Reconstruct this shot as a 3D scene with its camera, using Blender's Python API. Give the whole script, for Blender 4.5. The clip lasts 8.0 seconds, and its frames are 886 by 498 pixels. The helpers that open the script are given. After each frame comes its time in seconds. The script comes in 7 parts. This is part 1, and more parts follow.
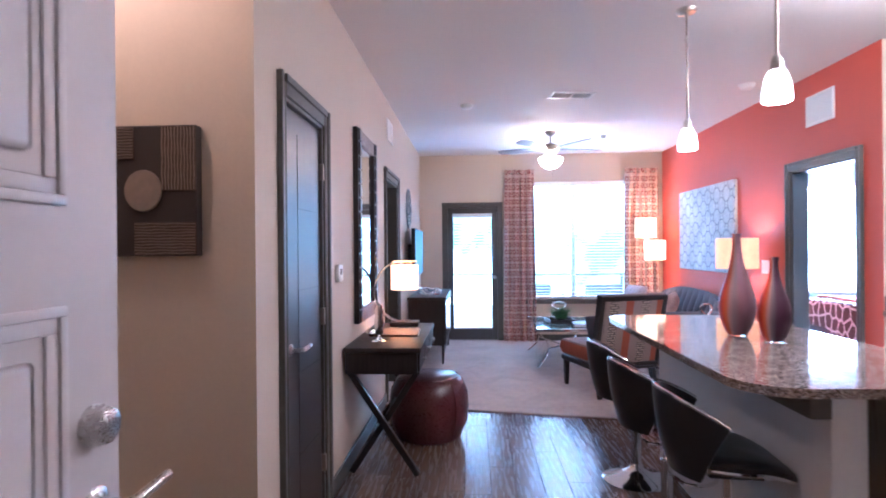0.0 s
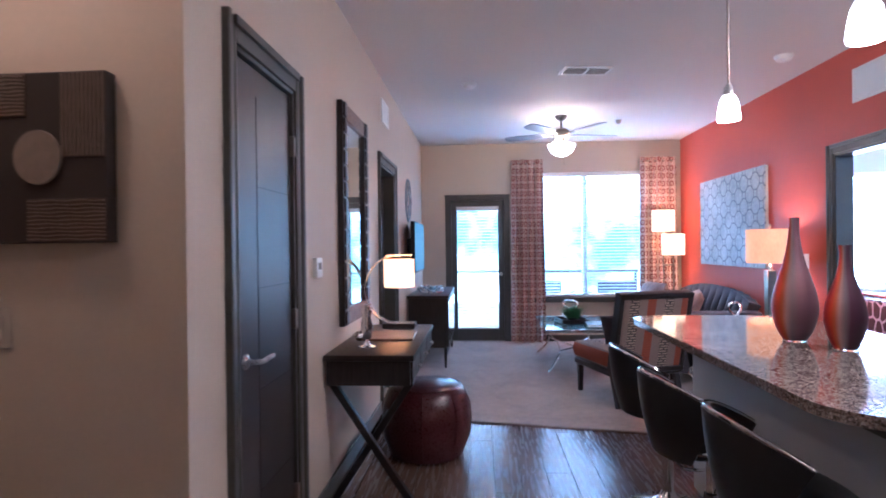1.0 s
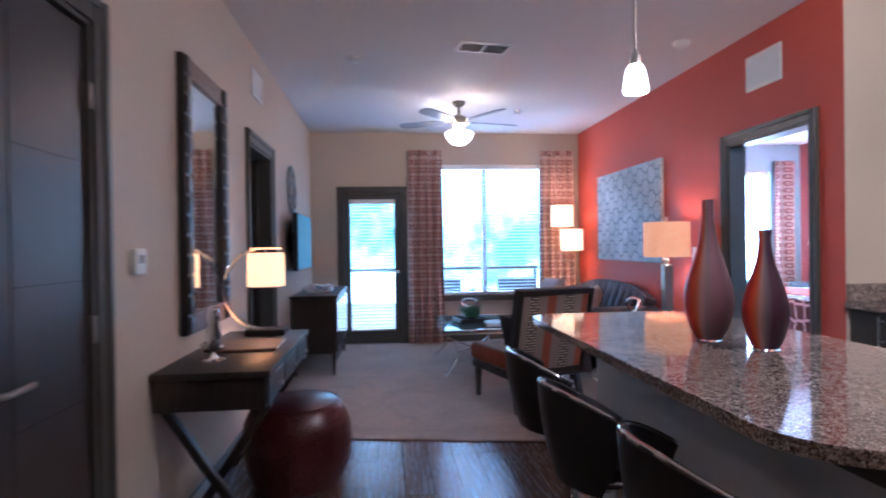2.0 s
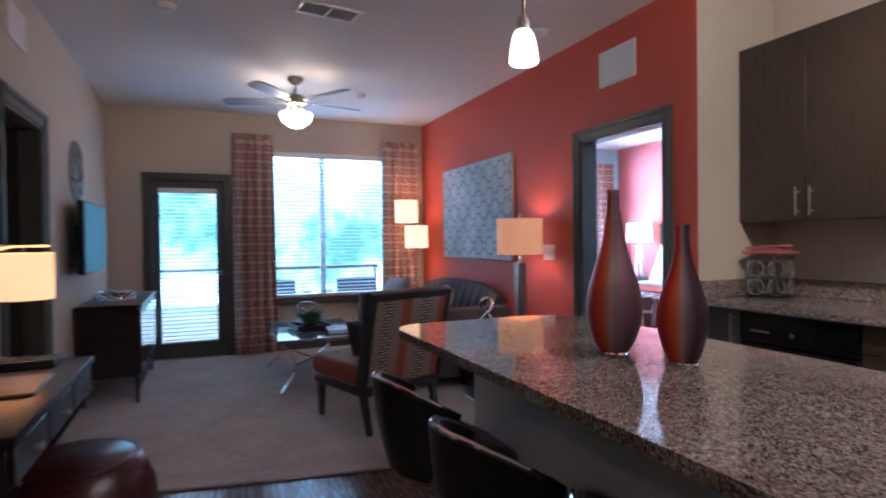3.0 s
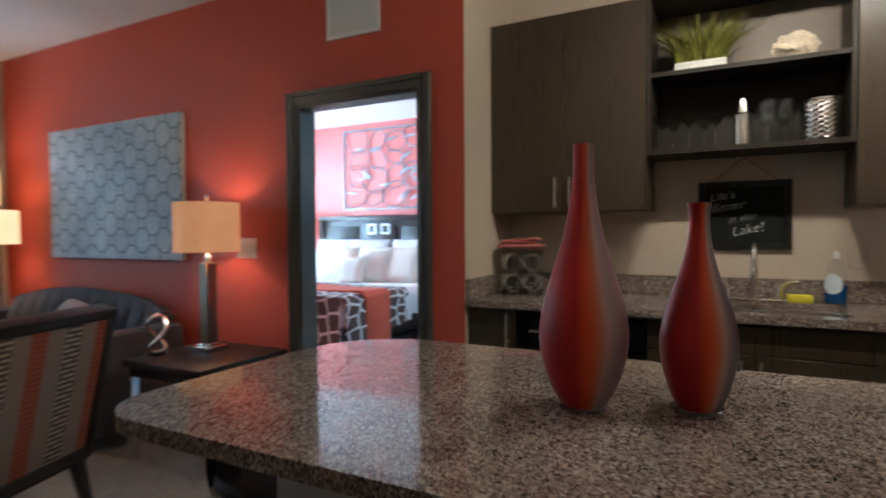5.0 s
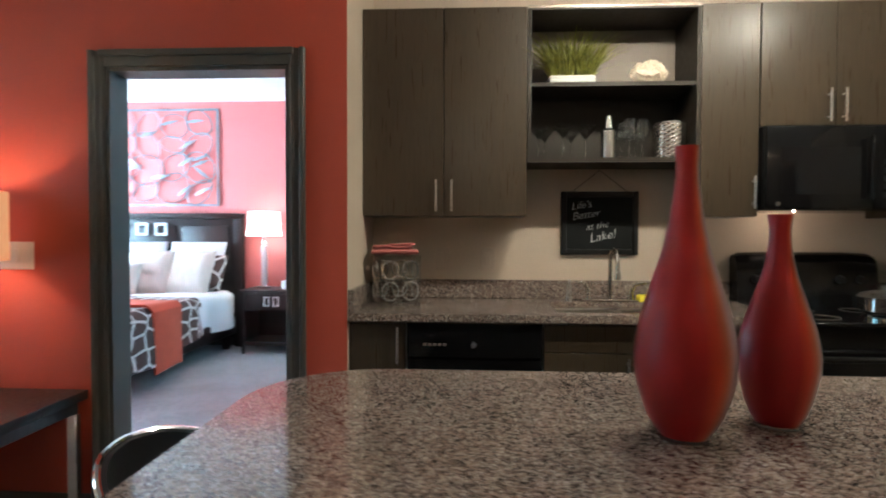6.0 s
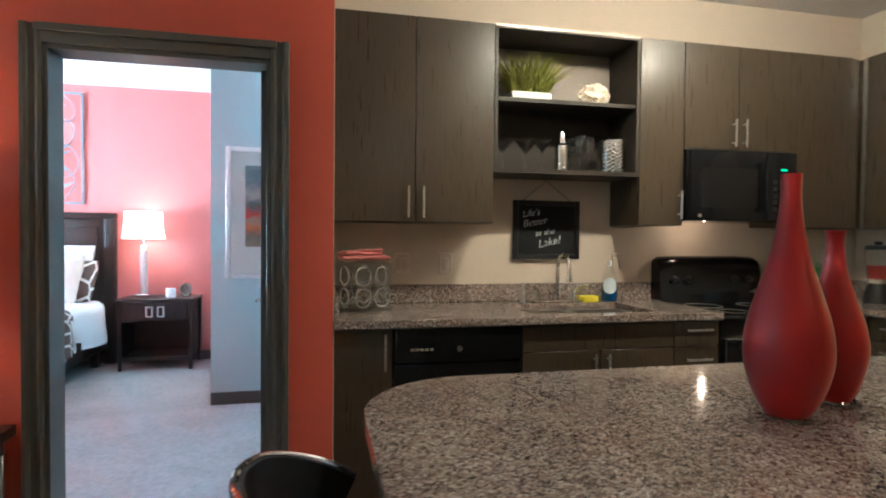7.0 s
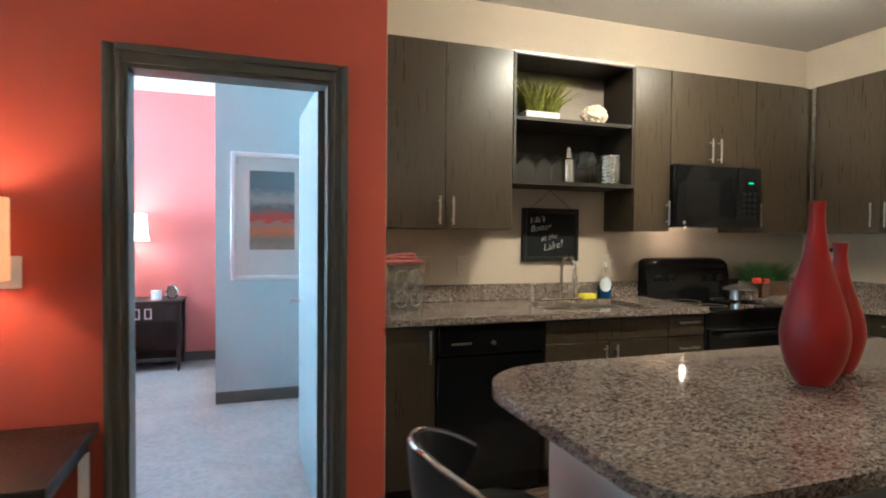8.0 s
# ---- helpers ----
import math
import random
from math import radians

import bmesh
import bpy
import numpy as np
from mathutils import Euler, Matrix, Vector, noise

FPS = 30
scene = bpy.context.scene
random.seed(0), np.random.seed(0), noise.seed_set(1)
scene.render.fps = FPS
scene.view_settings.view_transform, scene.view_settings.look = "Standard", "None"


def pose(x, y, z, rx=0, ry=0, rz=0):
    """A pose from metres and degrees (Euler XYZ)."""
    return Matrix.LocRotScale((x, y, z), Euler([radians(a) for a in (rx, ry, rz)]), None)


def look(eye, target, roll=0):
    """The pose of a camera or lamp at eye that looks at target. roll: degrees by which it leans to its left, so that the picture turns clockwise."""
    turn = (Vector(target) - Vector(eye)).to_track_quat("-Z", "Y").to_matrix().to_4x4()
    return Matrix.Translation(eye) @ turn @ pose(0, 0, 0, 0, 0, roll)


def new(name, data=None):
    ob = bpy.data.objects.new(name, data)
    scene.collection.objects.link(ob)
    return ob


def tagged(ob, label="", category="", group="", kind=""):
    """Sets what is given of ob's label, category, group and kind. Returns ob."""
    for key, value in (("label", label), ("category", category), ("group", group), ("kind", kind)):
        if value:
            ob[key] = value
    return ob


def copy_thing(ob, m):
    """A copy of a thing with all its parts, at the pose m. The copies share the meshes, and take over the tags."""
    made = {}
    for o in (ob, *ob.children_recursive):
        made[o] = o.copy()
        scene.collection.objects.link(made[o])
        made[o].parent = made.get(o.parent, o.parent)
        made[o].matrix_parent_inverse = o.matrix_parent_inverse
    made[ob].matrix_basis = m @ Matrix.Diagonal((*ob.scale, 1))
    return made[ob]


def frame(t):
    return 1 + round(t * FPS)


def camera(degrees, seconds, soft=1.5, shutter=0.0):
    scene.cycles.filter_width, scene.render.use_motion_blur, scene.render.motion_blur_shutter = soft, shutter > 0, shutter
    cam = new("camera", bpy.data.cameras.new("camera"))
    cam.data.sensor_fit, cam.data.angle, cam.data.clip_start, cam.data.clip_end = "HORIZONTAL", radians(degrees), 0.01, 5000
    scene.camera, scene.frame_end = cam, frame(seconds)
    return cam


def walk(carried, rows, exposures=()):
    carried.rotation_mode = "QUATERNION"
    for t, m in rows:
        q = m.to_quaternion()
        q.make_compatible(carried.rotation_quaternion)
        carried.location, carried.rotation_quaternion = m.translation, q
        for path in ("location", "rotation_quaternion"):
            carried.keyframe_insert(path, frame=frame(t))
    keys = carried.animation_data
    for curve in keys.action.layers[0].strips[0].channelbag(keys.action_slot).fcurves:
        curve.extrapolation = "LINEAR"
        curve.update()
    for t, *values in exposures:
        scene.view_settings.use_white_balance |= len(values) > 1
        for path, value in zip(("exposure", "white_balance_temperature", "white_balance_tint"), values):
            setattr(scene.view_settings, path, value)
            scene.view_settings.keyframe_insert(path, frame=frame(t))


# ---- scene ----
cam = camera(76.7, 8.0, 1.9, 0.5)
PATH = [
    (0, (-0.06, -0.379, 1.377), (-0.17, 1.618, 1.377), -0.5),
    (0.5, (-0.101, -0.106, 1.355), (-0.245, 1.889, 1.356), -0.6),
    (1, (-0.035, 0.116, 1.335), (-0.17, 2.112, 1.329), -0.7),
    (2.5, (0.114, 0.883, 1.274), (0.602, 2.823, 1.255), -0.7),
    (3, (0.088, 1.162, 1.286), (0.869, 3.003, 1.256), -0.7),
    (3.5, (0.088, 1.473, 1.29), (1.151, 3.167, 1.254), -0.8),
    (4, (0.159, 1.775, 1.255), (1.446, 3.305, 1.222), -0.4),
    (4.5, (0.146, 2.073, 1.26), (1.678, 3.358, 1.219), -0.3),
    (5, (0.177, 2.34, 1.269), (1.942, 3.278, 1.211), -0.4),
    (5.2, (0.198, 2.456, 1.272), (2.045, 3.232, 1.214), -0.35),
    (6.3, (0.292, 3.222, 1.289), (2.289, 3.130, 1.233), 0.35),
    (6.5, (0.302, 3.356, 1.292), (2.292, 3.159, 1.234), 0.4),
    (7, (0.283, 3.626, 1.301), (2.234, 3.187, 1.257), 0.5),
    (7.5, (0.207, 3.891, 1.314), (2.117, 3.298, 1.265), 0.5),
    (8, (0.137, 4.159, 1.338), (2.027, 3.507, 1.288), 0.5),
]
EXPOSURES = [(0.0, 1.72, 4700, 24), (1.0, 1.16, 4700, 22), (2.5, 0.37, 4800, 19), (3.5, -0.25, 5150, 12), (4.5, -0.47, 5350, 6), (5.0, -0.2, 5400, 2), (6.5, 0.52, 5450, -1), (8.0, 0.78, 5500, -3)]
walk(cam, [(t, look(eye, target, roll)) for t, eye, target, roll in PATH], EXPOSURES)

# ---- world and large lights ----
world = bpy.data.worlds.new("sky")
scene.world = world
world.use_nodes = True
wn = world.node_tree
sky = wn.nodes.new("ShaderNodeTexSky")
sky.sky_type = "NISHITA"
sky.sun_disc = False
sky.sun_elevation, sky.sun_rotation = radians(48), radians(200)
wn.links.new(sky.outputs[0], wn.nodes["Background"].inputs[0])
wn.nodes["Background"].inputs[1].default_value = 0.12

sun = new("sun", bpy.data.lights.new("sun", "SUN"))
sun.data.energy, sun.data.angle, sun.data.color = 3.0, radians(0.6), (1.0, 0.95, 0.87)
sun.matrix_basis = look((0, 0, 20), (6.5, 17.0, 0))


def area_lamp(name, at, target, sx, sy, watts, colour):
    la = bpy.data.lights.new(name, "AREA")
    la.shape, la.size, la.size_y, la.energy, la.color = "RECTANGLE", sx, sy, watts, colour
    ob = new(name, la)
    ob.matrix_basis = look(at, target)
    ob.visible_camera = True
    return ob


def point_lamp(name, at, watts, colour, radius=0.04):
    la = bpy.data.lights.new(name, "POINT")
    la.energy, la.color, la.shadow_soft_size = watts, colour, radius
    ob = new(name, la)
    ob.location = at
    return ob


def spot_lamp(name, at, target, watts, colour, angle=80, radius=0.04):
    la = bpy.data.lights.new(name, "SPOT")
    la.energy, la.color, la.shadow_soft_size, la.spot_size, la.spot_blend = watts, colour, radius, radians(angle), 0.6
    ob = new(name, la)
    ob.matrix_basis = look(at, target)
    return ob


DAY = (0.68, 0.84, 1.0)
WARM = (1.0, 0.72, 0.46)
SOFT = (1.0, 0.87, 0.72)
TRACK = (1.0, 0.81, 0.59)
# added sky fill, facing inwards: unseen above the balcony, and at the bedroom window
area_lamp("balcony_sky_fill", (0.75, 9.5, 3.15), (0.75, 6.4, 0.2), 3.4, 0.8, 360, DAY)
area_lamp("bedroom_daylight", (5.1, 8.86, 1.5), (5.1, 0, 1.2), 1.6, 1.6, 440, DAY)
# lamps of the place
for y, bulb, beam in ((1.25, 13, 4), (1.75, 14, 12), (2.25, 25, 36)):
    point_lamp("track_bulb", (2.10, y, 2.59), bulb, TRACK, 0.03)
    spot_lamp("track_beam", (2.10, y, 2.585), (3.10, y, 1.05), beam, TRACK, 110, 0.03)
point_lamp("entry_light", (-1.40, 1.20, 2.66), 7, (1.0, 0.66, 0.40), 0.1)
point_lamp("pendant_bulb", (1.20, 2.985, 2.0), 2.2, SOFT, 0.03)
point_lamp("pendant_bulb", (1.14, 1.90, 2.0), 2.2, SOFT, 0.03)
for x, y in ((0.94, 6.37), (0.825, 6.44), (0.825, 6.30)):
    point_lamp("fan_bulb", (x, y, 2.485), 5.2, (1.0, 0.70, 0.40), 0.02)
point_lamp("floor_lamp_bulb", (2.355, 7.64, 1.66), 8, WARM, 0.03)
point_lamp("floor_lamp_bulb", (2.455, 7.56, 1.35), 8, WARM, 0.03)
point_lamp("table_lamp_bulb", (2.46, 5.14, 1.33), 9, WARM, 0.03)
point_lamp("desk_lamp_bulb", (-0.600, 3.95, 1.15), 3.5, WARM, 0.03)
point_lamp("bedside_bulb", (6.27, 5.28, 1.42), 7, SOFT, 0.03)
point_lamp("bedside_bulb", (6.27, 7.95, 1.42), 5, SOFT, 0.03)
point_lamp("hood_bulb", (3.14, 1.42, 1.388), 1.1, (1.0, 0.68, 0.46), 0.008)


# ---- materials ----
def ramp(nt, fac, stops, constant=False):
    r = nt.nodes.new("ShaderNodeValToRGB")
    while len(r.color_ramp.elements) < len(stops):
        r.color_ramp.elements.new(0.5)
    if constant:
        r.color_ramp.interpolation = "CONSTANT"
    for e, (p, c) in zip(r.color_ramp.elements, stops):
        e.position, e.color = p, (*c, 1)
    nt.links.new(fac, r.inputs[0])
    return r.outputs[0]


def calc(nt, op, a, b=None):
    m = nt.nodes.new("ShaderNodeMath")
    m.operation = op
    for i, v in enumerate((a, b)):
        if v is None:
            continue
        if isinstance(v, (int, float)):
            m.inputs[i].default_value = v
        else:
            nt.links.new(v, m.inputs[i])
    return m.outputs[0]


def tex(nt, kind, coord, scale, stretch=(1, 1, 1), **kw):
    mp = nt.nodes.new("ShaderNodeMapping")
    mp.inputs["Scale"].default_value = stretch
    nt.links.new(coord, mp.inputs[0])
    n = nt.nodes.new(kind)
    n.inputs["Scale"].default_value = scale
    for k, v in kw.items():
        if k in n.inputs:
            n.inputs[k].default_value = v
    nt.links.new(mp.outputs[0], n.inputs["Vector"])
    return n


def blend(nt, fac, a, b, mode="MIX"):
    m = nt.nodes.new("ShaderNodeMix")
    m.data_type, m.blend_type = "RGBA", mode
    for i, v in ((0, fac), (6, a), (7, b)):
        if isinstance(v, (int, float)):
            m.inputs[i].default_value = v
        elif isinstance(v, tuple):
            m.inputs[i].default_value = (*v, 1)
        else:
            nt.links.new(v, m.inputs[i])
    return m.outputs[2]


def base(name):
    m = bpy.data.materials.new(name)
    m.use_nodes = True
    nt = m.node_tree
    co = nt.nodes.new("ShaderNodeTexCoord")
    return m, nt, nt.nodes["Principled BSDF"], co


def relief(nt, bsdf, height, strength, dist=0.002):
    b = nt.nodes.new("ShaderNodeBump")
    b.inputs["Strength"].default_value, b.inputs["Distance"].default_value = strength, dist
    nt.links.new(height, b.inputs["Height"])
    nt.links.new(b.outputs[0], bsdf.inputs["Normal"])


def plain(name, col, rough=0.5, metal=0.0, var=0.08, big=1.5, fine=40, stretch=(1, 1, 1), bump=0.1, dist=0.001, coat=0.0, sheen=0.0, rand=0.0, spec=0.5):
    """A painted, lacquered, woven or metal surface: colour varied at two scales, fine relief."""
    m, nt, bs, co = base(name)
    n1 = tex(nt, "ShaderNodeTexNoise", co.outputs["Object"], big, stretch, Detail=3.0)
    n2 = tex(nt, "ShaderNodeTexNoise", co.outputs["Object"], fine, stretch, Detail=4.0)
    lo, hi = tuple(c * (1 - var) for c in col), tuple(min(1, c * (1 + var)) for c in col)
    f = calc(nt, "MULTIPLY", calc(nt, "ADD", n1.outputs[0], n2.outputs[0]), 0.5)
    c = ramp(nt, f, [(0.3, lo), (0.7, hi)])
    if rand:
        oi = nt.nodes.new("ShaderNodeObjectInfo")
        c = blend(nt, 1.0, c, ramp(nt, oi.outputs["Random"], [(0, (1 - rand,) * 3), (1, (1 + rand * 0.4,) * 3)]), "MULTIPLY")
    nt.links.new(c, bs.inputs["Base Color"])
    bs.inputs["Roughness"].default_value, bs.inputs["Metallic"].default_value = rough, metal
    bs.inputs["Coat Weight"].default_value, bs.inputs["Sheen Weight"].default_value = coat, sheen
    bs.inputs["Specular IOR Level"].default_value = spec
    rr = ramp(nt, n2.outputs[0], [(0.3, (max(0, rough - 0.05),) * 3), (0.7, (min(1, rough + 0.05),) * 3)])
    nt.links.new(rr, bs.inputs["Roughness"])
    if bump:
        relief(nt, bs, n2.outputs[0], bump, dist)
    return m


def glow(name, col, strength):
    m, nt, bs, co = base(name)
    bs.inputs["Base Color"].default_value = (*col, 1)
    bs.inputs["Emission Color"].default_value = (*col, 1)
    bs.inputs["Emission Strength"].default_value = strength
    return m


def shade_cloth(name, col, strength):
    """Lampshade linen with the light of the bulb coming through it."""
    m, nt, bs, co = base(name)
    n = tex(nt, "ShaderNodeTexNoise", co.outputs["Object"], 90, (1, 1, 0.3), Detail=3.0)
    n2 = tex(nt, "ShaderNodeTexNoise", co.outputs["Object"], 14, (1, 1, 1), Detail=3.0)
    f = calc(nt, "MULTIPLY", calc(nt, "ADD", n.outputs[0], n2.outputs[0]), 0.5)
    c = ramp(nt, f, [(0.3, tuple(x * 0.8 for x in col)), (0.7, col)])
    nt.links.new(c, bs.inputs["Base Color"])
    bs.inputs["Roughness"].default_value = 0.9
    nt.links.new(c, bs.inputs["Emission Color"])
    bs.inputs["Emission Strength"].default_value = strength
    relief(nt, bs, n.outputs[0], 0.3, 0.001)
    return m


def clear(name, tint=(1, 1, 1), rough=0.0, ior=1.45):
    m, nt, bs, co = base(name)
    bs.inputs["Base Color"].default_value = (*tint, 1)
    bs.inputs["Transmission Weight"].default_value = 1.0
    bs.inputs["Roughness"].default_value, bs.inputs["IOR"].default_value = rough, ior
    return m


def thin_glass(name, lo=0.015, hi=0.9, power=3.6):
    """Blown glass too thin to bend the view: clear, with gloss that grows towards the edges."""
    m, nt, bs, co = base(name)
    out = nt.nodes["Material Output"]
    tr, gl, mx, lw = (nt.nodes.new(k) for k in ("ShaderNodeBsdfTransparent", "ShaderNodeBsdfGlossy", "ShaderNodeMixShader", "ShaderNodeLayerWeight"))
    lw.inputs["Blend"].default_value = 0.4
    tr.inputs["Color"].default_value = (0.97, 0.98, 0.98, 1)
    gl.inputs["Roughness"].default_value = 0.04
    nt.links.new(calc(nt, "ADD", lo, calc(nt, "MULTIPLY", calc(nt, "POWER", lw.outputs["Facing"], power), hi)), mx.inputs[0])
    nt.links.new(tr.outputs[0], mx.inputs[1])
    nt.links.new(gl.outputs[0], mx.inputs[2])
    nt.links.new(mx.outputs[0], out.inputs["Surface"])
    return m


def wood(name, dark, light, rough=0.4, stretch=(14, 14, 1.2), bump=0.15, rand=0.0, coat=0.0):
    m, nt, bs, co = base(name)
    n1 = tex(nt, "ShaderNodeTexNoise", co.outputs["Object"], 6, stretch, Detail=6.0, Distortion=0.6)
    n2 = tex(nt, "ShaderNodeTexNoise", co.outputs["Object"], 1.3, (1, 1, 1), Detail=2.0)
    f = calc(nt, "ADD", calc(nt, "MULTIPLY", n1.outputs[0], 0.75), calc(nt, "MULTIPLY", n2.outputs[0], 0.25))
    c = ramp(nt, f, [(0.32, dark), (0.68, light)])
    if rand:
        oi = nt.nodes.new("ShaderNodeObjectInfo")
        c = blend(nt, 1.0, c, ramp(nt, oi.outputs["Random"], [(0, (1 - rand,) * 3), (1, (1 + rand,) * 3)]), "MULTIPLY")
    nt.links.new(c, bs.inputs["Base Color"])
    nt.links.new(ramp(nt, n1.outputs[0], [(0.3, (rough + 0.08,) * 3), (0.7, (rough - 0.06,) * 3)]), bs.inputs["Roughness"])
    bs.inputs["Coat Weight"].default_value = coat
    if bump:
        relief(nt, bs, n1.outputs[0], bump, 0.001)
    return m


def granite(name):
    m, nt, bs, co = base(name)
    v = tex(nt, "ShaderNodeTexVoronoi", co.outputs["Object"], 230, (1, 1, 1))
    v2 = tex(nt, "ShaderNodeTexVoronoi", co.outputs["Object"], 115, (1, 1, 1))
    n = tex(nt, "ShaderNodeTexNoise", co.outputs["Object"], 150, (1, 1, 1), Detail=3.0)
    big = tex(nt, "ShaderNodeTexNoise", co.outputs["Object"], 5, (1, 1, 1), Detail=3.0)
    s = nt.nodes.new("ShaderNodeSeparateColor")
    nt.links.new(v.outputs["Color"], s.inputs[0])
    s2 = nt.nodes.new("ShaderNodeSeparateColor")
    nt.links.new(v2.outputs["Color"], s2.inputs[0])
    c1 = ramp(nt, s.outputs[0], [(0.0, (0.040, 0.033, 0.030)), (0.22, (0.11, 0.086, 0.074)), (0.44, (0.235, 0.185, 0.16)), (0.68, (0.37, 0.315, 0.275)), (0.91, (0.54, 0.49, 0.46))], True)
    c2 = ramp(nt, s2.outputs[1], [(0.0, (0.10, 0.075, 0.065)), (0.3, (0.30, 0.22, 0.18)), (0.75, (0.48, 0.42, 0.37))], True)
    c = blend(nt, ramp(nt, n.outputs[0], [(0.4, (0, 0, 0)), (0.6, (0.8, 0.8, 0.8))]), c1, c2)
    c = blend(nt, 1.0, c, ramp(nt, big.outputs[0], [(0.3, (0.78, 0.74, 0.72)), (0.7, (1, 1, 1))]), "MULTIPLY")
    nt.links.new(c, bs.inputs["Base Color"])
    nt.links.new(ramp(nt, big.outputs[0], [(0.3, (0.05,) * 3), (0.7, (0.11,) * 3)]), bs.inputs["Roughness"])
    return m


def carpet_mat(name, col):
    m, nt, bs, co = base(name)
    n1 = tex(nt, "ShaderNodeTexNoise", co.outputs["Object"], 2.2, (1, 1, 1), Detail=4.0, Distortion=1.0)
    n2 = tex(nt, "ShaderNodeTexNoise", co.outputs["Object"], 170, (1, 1, 1), Detail=3.0)
    n3 = tex(nt, "ShaderNodeTexNoise", co.outputs["Object"], 28, (1, 1, 1), Detail=3.0)
    f = calc(nt, "MULTIPLY", calc(nt, "ADD", calc(nt, "ADD", n1.outputs[0], n2.outputs[0]), n3.outputs[0]), 0.3333)
    nt.links.new(ramp(nt, f, [(0.36, tuple(c * 0.66 for c in col)), (0.62, tuple(c * 1.15 for c in col))]), bs.inputs["Base Color"])
    bs.inputs["Roughness"].default_value = 1.0
    bs.inputs["Sheen Weight"].default_value = 0.25
    relief(nt, bs, calc(nt, "ADD", n2.outputs[0], n3.outputs[0]), 0.9, 0.006)
    return m


def fold(nt, v, period):
    """Sawtooth of v, 0 to 1, repeating every period."""
    return calc(nt, "FRACT", calc(nt, "DIVIDE", v, period))


def axis_of(nt, out):
    s = nt.nodes.new("ShaderNodeSeparateXYZ")
    nt.links.new(out, s.inputs[0])
    return s.outputs


def band(nt, v, lo, hi):
    return calc(nt, "MULTIPLY", calc(nt, "GREATER_THAN", v, lo), calc(nt, "LESS_THAN", v, hi))


def ring_cloth(name):
    """Curtain print: rows of rust rings on a cream ground."""
    m, nt, bs, co = base(name)
    u, v, _ = axis_of(nt, co.outputs["UV"])
    fu = calc(nt, "SUBTRACT", fold(nt, u, 0.105), 0.5)
    fv = calc(nt, "SUBTRACT", fold(nt, v, 0.105), 0.5)
    r = calc(nt, "POWER", calc(nt, "ADD", calc(nt, "POWER", calc(nt, "ABSOLUTE", fu), 2.6), calc(nt, "POWER", calc(nt, "ABSOLUTE", fv), 2.6)), 1 / 2.6)
    ring = calc(nt, "MAXIMUM", band(nt, r, 0.20, 0.37), band(nt, r, -1, 0.06))
    edge = calc(nt, "MAXIMUM", band(nt, calc(nt, "ABSOLUTE", fu), 0.465, 1), 0.0)
    n = tex(nt, "ShaderNodeTexNoise", co.outputs["UV"], 260, (1, 1, 1), Detail=2.0)
    c = blend(nt, ring, (0.62, 0.44, 0.36), (0.27, 0.065, 0.050))
    c = blend(nt, calc(nt, "MULTIPLY", edge, 0.5), c, (0.24, 0.09, 0.06))
    c = blend(nt, 1.0, c, ramp(nt, n.outputs[0], [(0.3, (0.75,) * 3), (0.7, (1,) * 3)]), "MULTIPLY")
    nt.links.new(c, bs.inputs["Base Color"])
    bs.inputs["Roughness"].default_value = 0.85
    bs.inputs["Sheen Weight"].default_value = 0.2
    relief(nt, bs, n.outputs[0], 0.3, 0.001)
    return m


def stripe_cloth(name, axis=0):
    """Upholstery: broad stripes of taupe, rust and a black and cream key weave."""
    m, nt, bs, co = base(name)
    ax = axis_of(nt, co.outputs["Object"])
    u, w = ax[axis], calc(nt, "ADD", ax[2], ax[1])
    f = fold(nt, calc(nt, "ADD", u, 5.03), 0.30)
    col = ramp(nt, f, [(0.0, (0.085, 0.07, 0.065)), (0.26, (0.30, 0.225, 0.185)), (0.50, (0.40, 0.095, 0.045)), (0.74, (0.30, 0.225, 0.185))], True)
    key = calc(nt, "LESS_THAN", f, 0.26)
    rust = band(nt, f, 0.50, 0.74)
    rows = calc(nt, "GREATER_THAN", fold(nt, w, 0.021), 0.5)
    brk = calc(nt, "GREATER_THAN", fold(nt, calc(nt, "ADD", u, calc(nt, "MULTIPLY", calc(nt, "FLOOR", calc(nt, "DIVIDE", w, 0.021)), 0.033)), 0.075), 0.16)
    dash = calc(nt, "MULTIPLY", rows, brk)
    col = blend(nt, calc(nt, "MULTIPLY", key, dash), col, (0.50, 0.38, 0.29))
    col = blend(nt, calc(nt, "MULTIPLY", calc(nt, "MULTIPLY", rust, rows), 0.45), col, (0.17, 0.05, 0.03))
    n = tex(nt, "ShaderNodeTexNoise", co.outputs["Object"], 220, (1, 1, 1), Detail=2.0)
    col = blend(nt, 1.0, col, ramp(nt, n.outputs[0], [(0.3, (0.7,) * 3), (0.7, (1,) * 3)]), "MULTIPLY")
    nt.links.new(col, bs.inputs["Base Color"])
    bs.inputs["Roughness"].default_value = 0.9
    relief(nt, bs, n.outputs[0], 0.4, 0.001)
    return m


